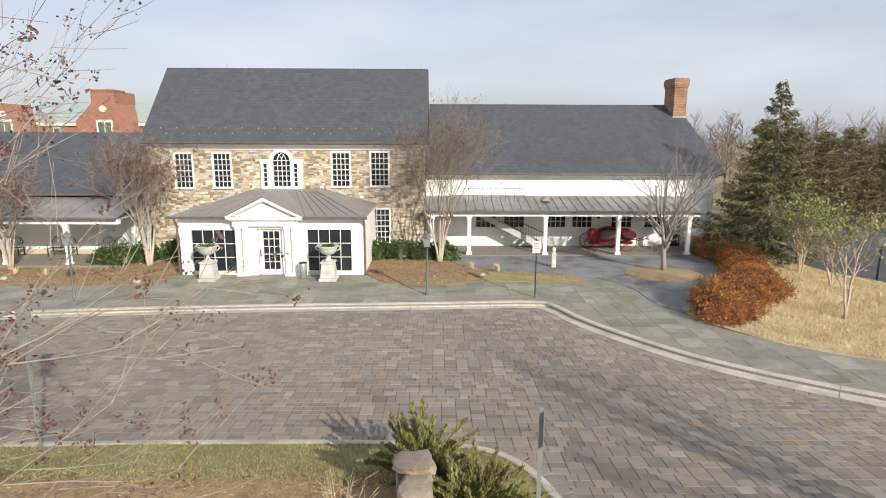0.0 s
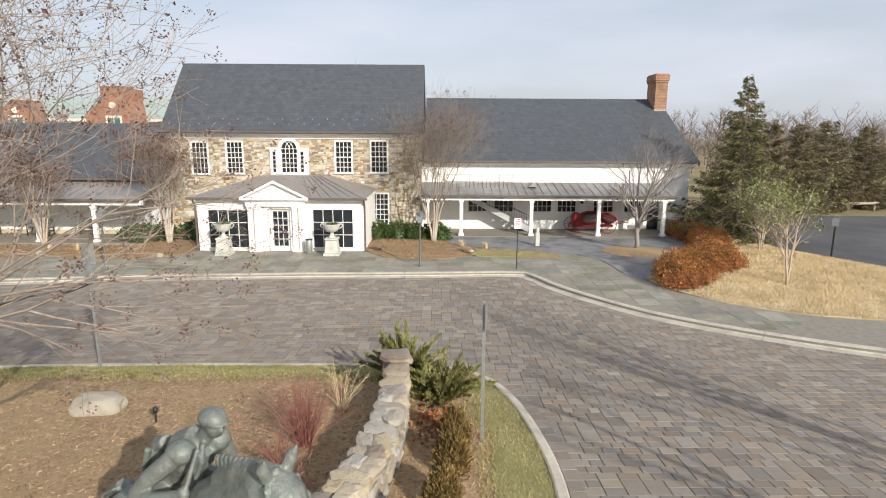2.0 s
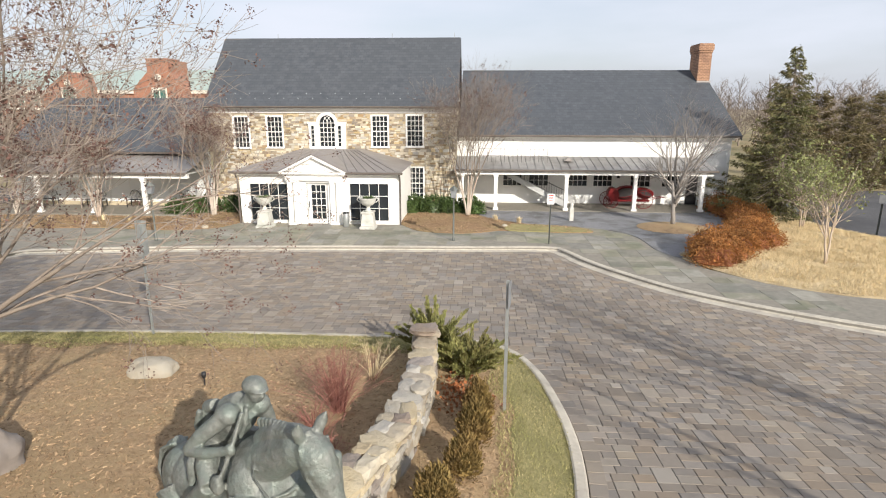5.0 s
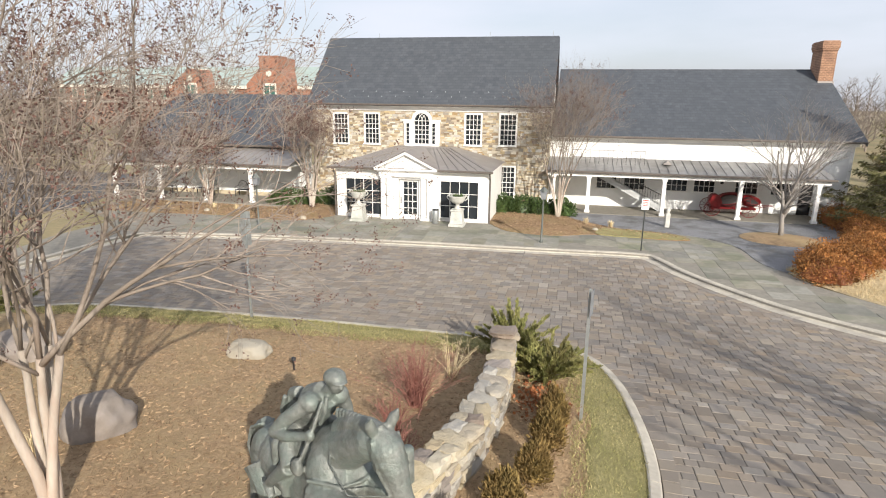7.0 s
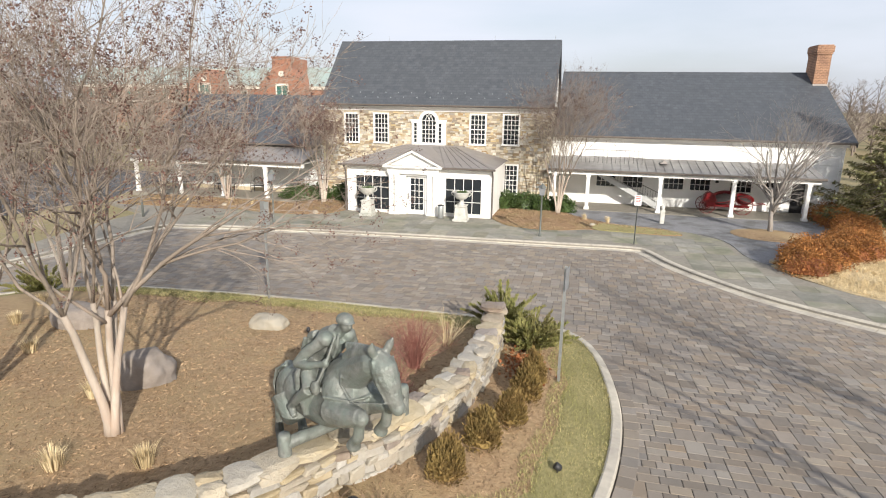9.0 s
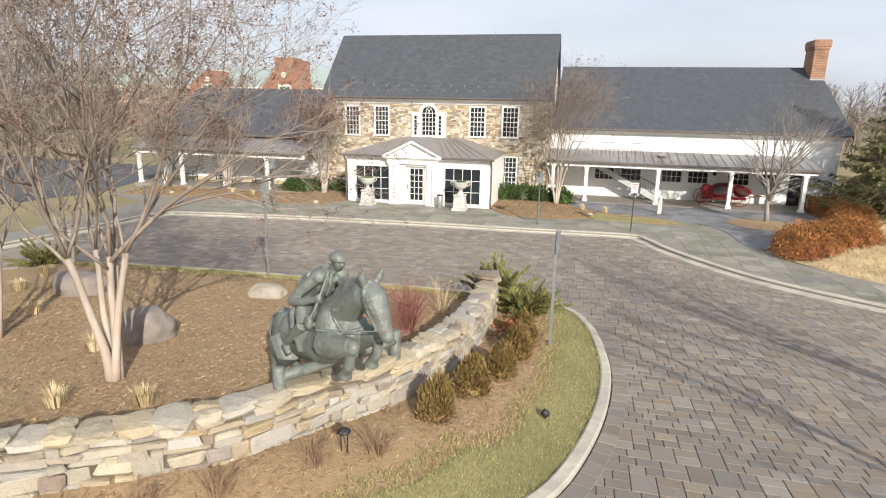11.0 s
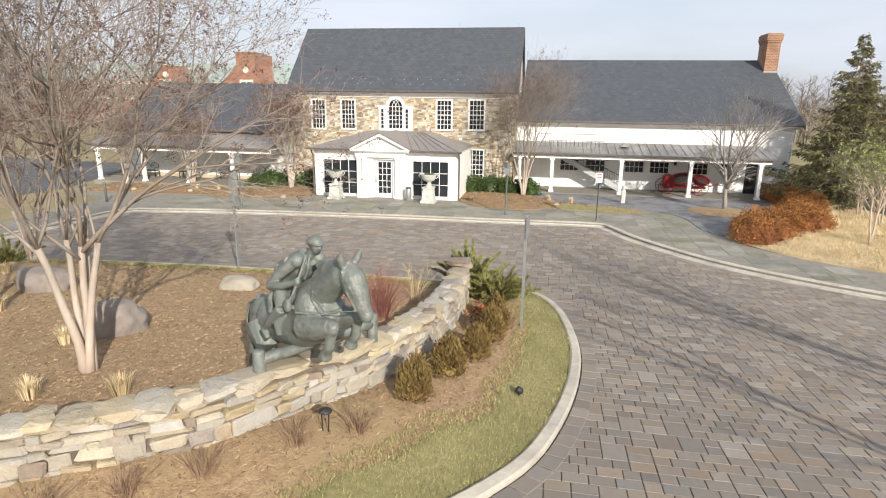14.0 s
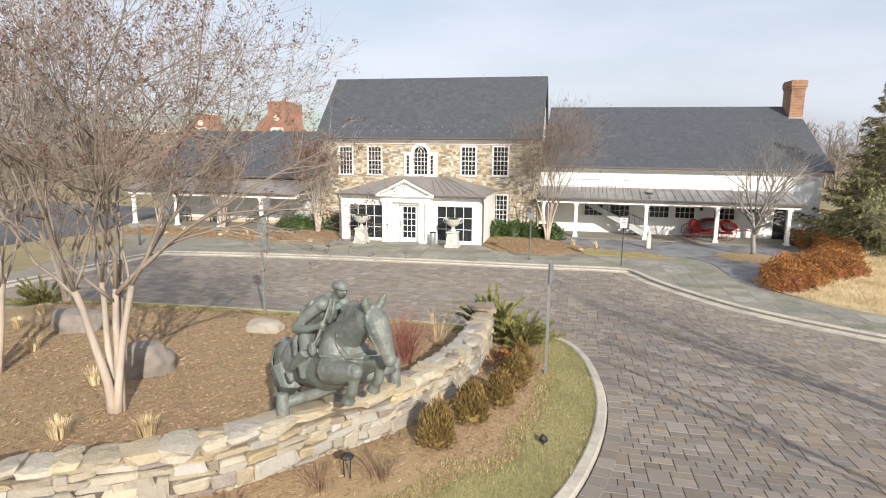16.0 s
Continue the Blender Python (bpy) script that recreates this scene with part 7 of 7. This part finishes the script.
# cap stones
s = 2.2
while s < LENGTH - .1:
    w = rngs.uniform(.2, .56)
    w = min(w, LENGTH - s + .04)
    p, d, n = on_wall(s + w / 2)
    th = rngs.uniform(.13, .23)
    c = p + n * (THICK / 2 + rngs.uniform(-.03, .03))
    rows = [(0.0, rngs.uniform(1.0, 1.2))] if rngs.random() < .6 else [(-.25, .62), (.25, .6)]
    for o, deep in rows:
        ob = new("cap_stone", rngs.choice(caps))
        ob.parent = garden_wall
        q = c + n * o * THICK
        ob.matrix_basis = pose(q.x, q.y, wall_top(p.y) - .035 + rngs.uniform(-.02, .03), rngs.uniform(-7, 7), rngs.uniform(-7, 7), math.degrees(math.atan2(d.y, d.x)) + rngs.uniform(-16, 16)) @ Matrix.Diagonal((w * 1.1, THICK * deep, th, 1))
    s += w + .004
p, d, n = on_wall(LENGTH - .2)
ob = new("cap_stone", caps[3])
ob.parent = garden_wall
c = p + n * .25
ob.matrix_basis = pose(c.x, c.y, wall_top(p.y) + .08, 0, 2, 88) @ Matrix.Diagonal((.48, .52, .16, 1))

# fieldstones of the house front
funit = [stone_mesh(430 + k, "fstone", .13) for k in range(12)]
rngs = random.Random(431)
blocked = [(x - w / 2 - .02, x + w / 2 + .02, a - .06, b + .02) for x, a, b, w in WINS] + [(PALL[0] - .08, PALL[1] + .08, PALL[2] - .1, 5.09), (-8.44, -7.16, 5.0, 5.66), (-10.95, -3.2, -.3, 2.75)]
nearest, rest = [], []
z = .05
while z < 5.56:
    h = rngs.uniform(.08, .17)
    h = min(h, 5.58 - z)
    x = HX0 + .02
    while x < HX1 - .05:
        w = min(rngs.uniform(.10, .36), HX1 - x - .01)
        parts = [(x, w, z, h)]
        if h > .12 and rngs.random() < .4:
            parts = [(x, w, z, h * .48), (x, w, z + h * .5, h * .5)]
        for a, b, c, e in parts:
            clash = [q for q in blocked if a < q[1] and a + b > q[0] and c < q[3] and c + e > q[2]]
            for q in clash:
                if a < q[0] < a + b:
                    b = q[0] - a
                elif a < q[1] < a + b:
                    b = a + b - q[1]
                    a = q[1]
                else:
                    b = 0
            if b > .07 and e > .05:
                (nearest if a > -6.4 and len(nearest) < 300 else rest).append((a + b / 2, c + e / 2, b * .96, e * .93))
        x += w + .012
    z += h + .012
for x, z, w, h in nearest:
    ob = new("stone", rngs.choice(funit))
    ob.parent = wall
    ob.matrix_basis = pose(x, HY0 - .004 + rngs.uniform(-.01, .012), z, 0, rngs.uniform(-2, 2), 0) @ Matrix.Diagonal((w, .07, h, 1))
v, f = [], []
for x, z, w, h in rest:
    me = rngs.choice(funit)
    k = len(v)
    dy = rngs.uniform(-.01, .012)
    v += [(x + q.co.x * w, HY0 - .004 + dy + q.co.y * .07, z + q.co.z * h) for q in me.vertices]
    f += [tuple(k + i for i in t.vertices) for t in me.polygons]
tagged(part("stones", raw("stones", v, f, M["fstones"]), None, wall), kind="stuff")

# flagstones of the pavement
rngs = random.Random(450)
flags = []


def split(x0, x1, y0, y1):
    w, h = x1 - x0, y1 - y0
    if w < .9 and h < .9 or (max(w, h) < 1.5 and rngs.random() < .5):
        flags.append((x0, x1, y0, y1))
    elif w > h:
        m = x0 + w * rngs.uniform(.35, .65)
        split(x0, m, y0, y1)
        split(m, x1, y0, y1)
    else:
        m = y0 + h * rngs.uniform(.35, .65)
        split(x0, x1, y0, m)
        split(x0, x1, m, y1)


split(-17.5, 12.0, 16.0, 28.4)
flag_unit = mesh_of("flagstone", one(-.5, .5, -.5, .5, -.5, .5), M["flag"])
off = [court, bed_right, bed_left, ring]
made = 0
rest = []
for x0, x1, y0, y1 in flags:
    c = ((x0 + x1) / 2, (y0 + y1) / 2)
    corners = [(x0, y0), (x1, y0), (x1, y1), (x0, y1)]
    if not all(inside(q, pave_poly) for q in corners) or any(inside(c, o) for o in off):
        continue
    if min(edge_distance(q, far_kerb) for q in corners) < .22 or (PX0 < c[0] < PX1 and c[1] > 27.9):
        continue
    made += 1
    if made > 300:
        continue
    ob = new("flagstone", flag_unit)
    ob.parent = pavement
    ob.matrix_basis = pose(c[0], c[1], pavement_z(*c) - .03 + rngs.uniform(0, .004), rngs.uniform(-.2, .2), rngs.uniform(-.2, .2), 0) @ Matrix.Diagonal((x1 - x0 - .016, y1 - y0 - .016, .05, 1))

# pavers of the drive: an ashlar of six sizes fitted together at random
rngs = random.Random(470)
U, GX0, GY0, NX, NY = .11, -18.2, -8.4, 412, 292
taken = np.zeros((NX, NY), dtype=bool)
SIZES = [(2, 2), (2, 3), (3, 2), (3, 3), (3, 3), (3, 4), (4, 3), (2, 3), (3, 2)]
cells = []
for i in range(NX):
    for j in range(NY):
        if taken[i, j]:
            continue
        free_y = 1
        while free_y < 4 and j + free_y < NY and not taken[i, j + free_y]:
            free_y += 1
        fits = [q for q in SIZES if i + q[0] <= NX and q[1] <= free_y and not taken[i:i + q[0], j:j + q[1]].any() and free_y - q[1] != 1]
        if not fits:
            fits = [(2, free_y), (2, 1), (1, free_y), (1, 1)]
            fits = [q for q in fits if i + q[0] <= NX and not taken[i:i + q[0], j:j + q[1]].any()][:1]
        a, b = rngs.choice(fits)
        taken[i:i + a, j:j + b] = True
        cells.append((GX0 + i * U, GX0 + (i + a) * U, GY0 + j * U, GY0 + (j + b) * U))
ok = []
for x0, x1, y0, y1 in cells:
    c = ((x0 + x1) / 2, (y0 + y1) / 2)
    if -12 < c[0] < 1 and 2 < c[1] < 12:
        continue
    if not inside(c, drive_poly) or inside(c, island_edge):
        continue
    if edge_distance(c, island_edge) < .14 or edge_distance(c, drive_poly) < .44:
        continue
    ok.append((x0, x1, y0, y1))


def paver_verts(corners, z_extra):
    """Eight verts: a top ring drawn in by a small chamfer, a lower ring."""
    cx = sum(p[0] for p in corners) / 4
    cy = sum(p[1] for p in corners) / 4
    top, low = [], []
    for px, py in corners:
        dx, dy = cx - px, cy - py
        k = .013 / max(.05, math.hypot(dx, dy))
        top.append((px + dx * k * 1.0, py + dy * k * 1.0, road_z(py) + .012 + z_extra))
        low.append((px + dx * k * .55, py + dy * k * .55, road_z(py) + .006 + z_extra))
    foot = [(px, py, road_z(py) - .03) for px, py, _ in low]
    return top + low + foot


PAVER_FACES = [(0, 1, 2, 3)] + [(4 + i, 4 + (i + 1) % 4, (i + 1) % 4, i) for i in range(4)] + [(8 + i, 8 + (i + 1) % 4, 4 + (i + 1) % 4, 4 + i) for i in range(4)]
single, joined = [], []
for c in ok:
    (single if 2.9 < c[0] < 5.9 and 2.4 < c[2] < 10.5 and len(single) < 295 else joined).append(c)
shared = {}
for x0, x1, y0, y1 in single:
    key = (round(x1 - x0, 3), round(y1 - y0, 3))
    if key not in shared:
        a, b = key
        cor = [(-a / 2, -b / 2), (a / 2, -b / 2), (a / 2, b / 2), (-a / 2, b / 2)]
        vv = paver_verts(cor, 0)
        base_z = [road_z(p[1]) for p in vv]
        vv = [(p[0], p[1], p[2] - bz) for p, bz in zip(vv, base_z)]
        shared[key] = raw("paver", vv, PAVER_FACES, M["paver"])
    ob = new("paver", shared[key])
    ob.parent = road
    cy = (y0 + y1) / 2
    grade = math.degrees(math.atan((road_z(cy + .1) - road_z(cy - .1)) / .2))
    ob.matrix_basis = pose((x0 + x1) / 2, cy, road_z(cy) + rngs.uniform(-.0015, .0025), grade + rngs.uniform(-.4, .4), rngs.uniform(-.4, .4), 0)
v, f = [], []
for x0, x1, y0, y1 in joined:
    k = len(v)
    v += paver_verts([(x0, y0), (x1, y0), (x1, y1), (x0, y1)], rngs.uniform(-.0015, .0025))
    f += [tuple(k + i for i in t) for t in PAVER_FACES]
# border course along the island kerb and the gutter
for line, gap, sgn in ((resample(island_edge + island_edge[:1], .32), .02, 1), (resample(far_kerb, .32), .36, -1)):
    for a, b in zip(line, line[1:]):
        if a[0] > 27:
            continue
        a, b = Vector(a), Vector(b)
        d = (b - a).normalized()
        n = Vector((-d.y, d.x)) * sgn
        a, b = a + d * .003, b - d * .003
        cor = [tuple(a + n * gap), tuple(b + n * gap), tuple(b + n * (gap + .27)), tuple(a + n * (gap + .27))]
        if sgn > 0:
            cor = cor[::-1]
            cor = [cor[3], cor[2], cor[1], cor[0]]
        k = len(v)
        v += paver_verts(cor, .007)
        area = (cor[1][0] - cor[0][0]) * (cor[2][1] - cor[1][1]) - (cor[1][1] - cor[0][1]) * (cor[2][0] - cor[1][0])
        f += [tuple(k + i for i in (t if area > 0 else t[::-1])) for t in PAVER_FACES]
tagged(part("pavers", raw("pavers", v, f, M["pavers"]), None, road), kind="stuff")
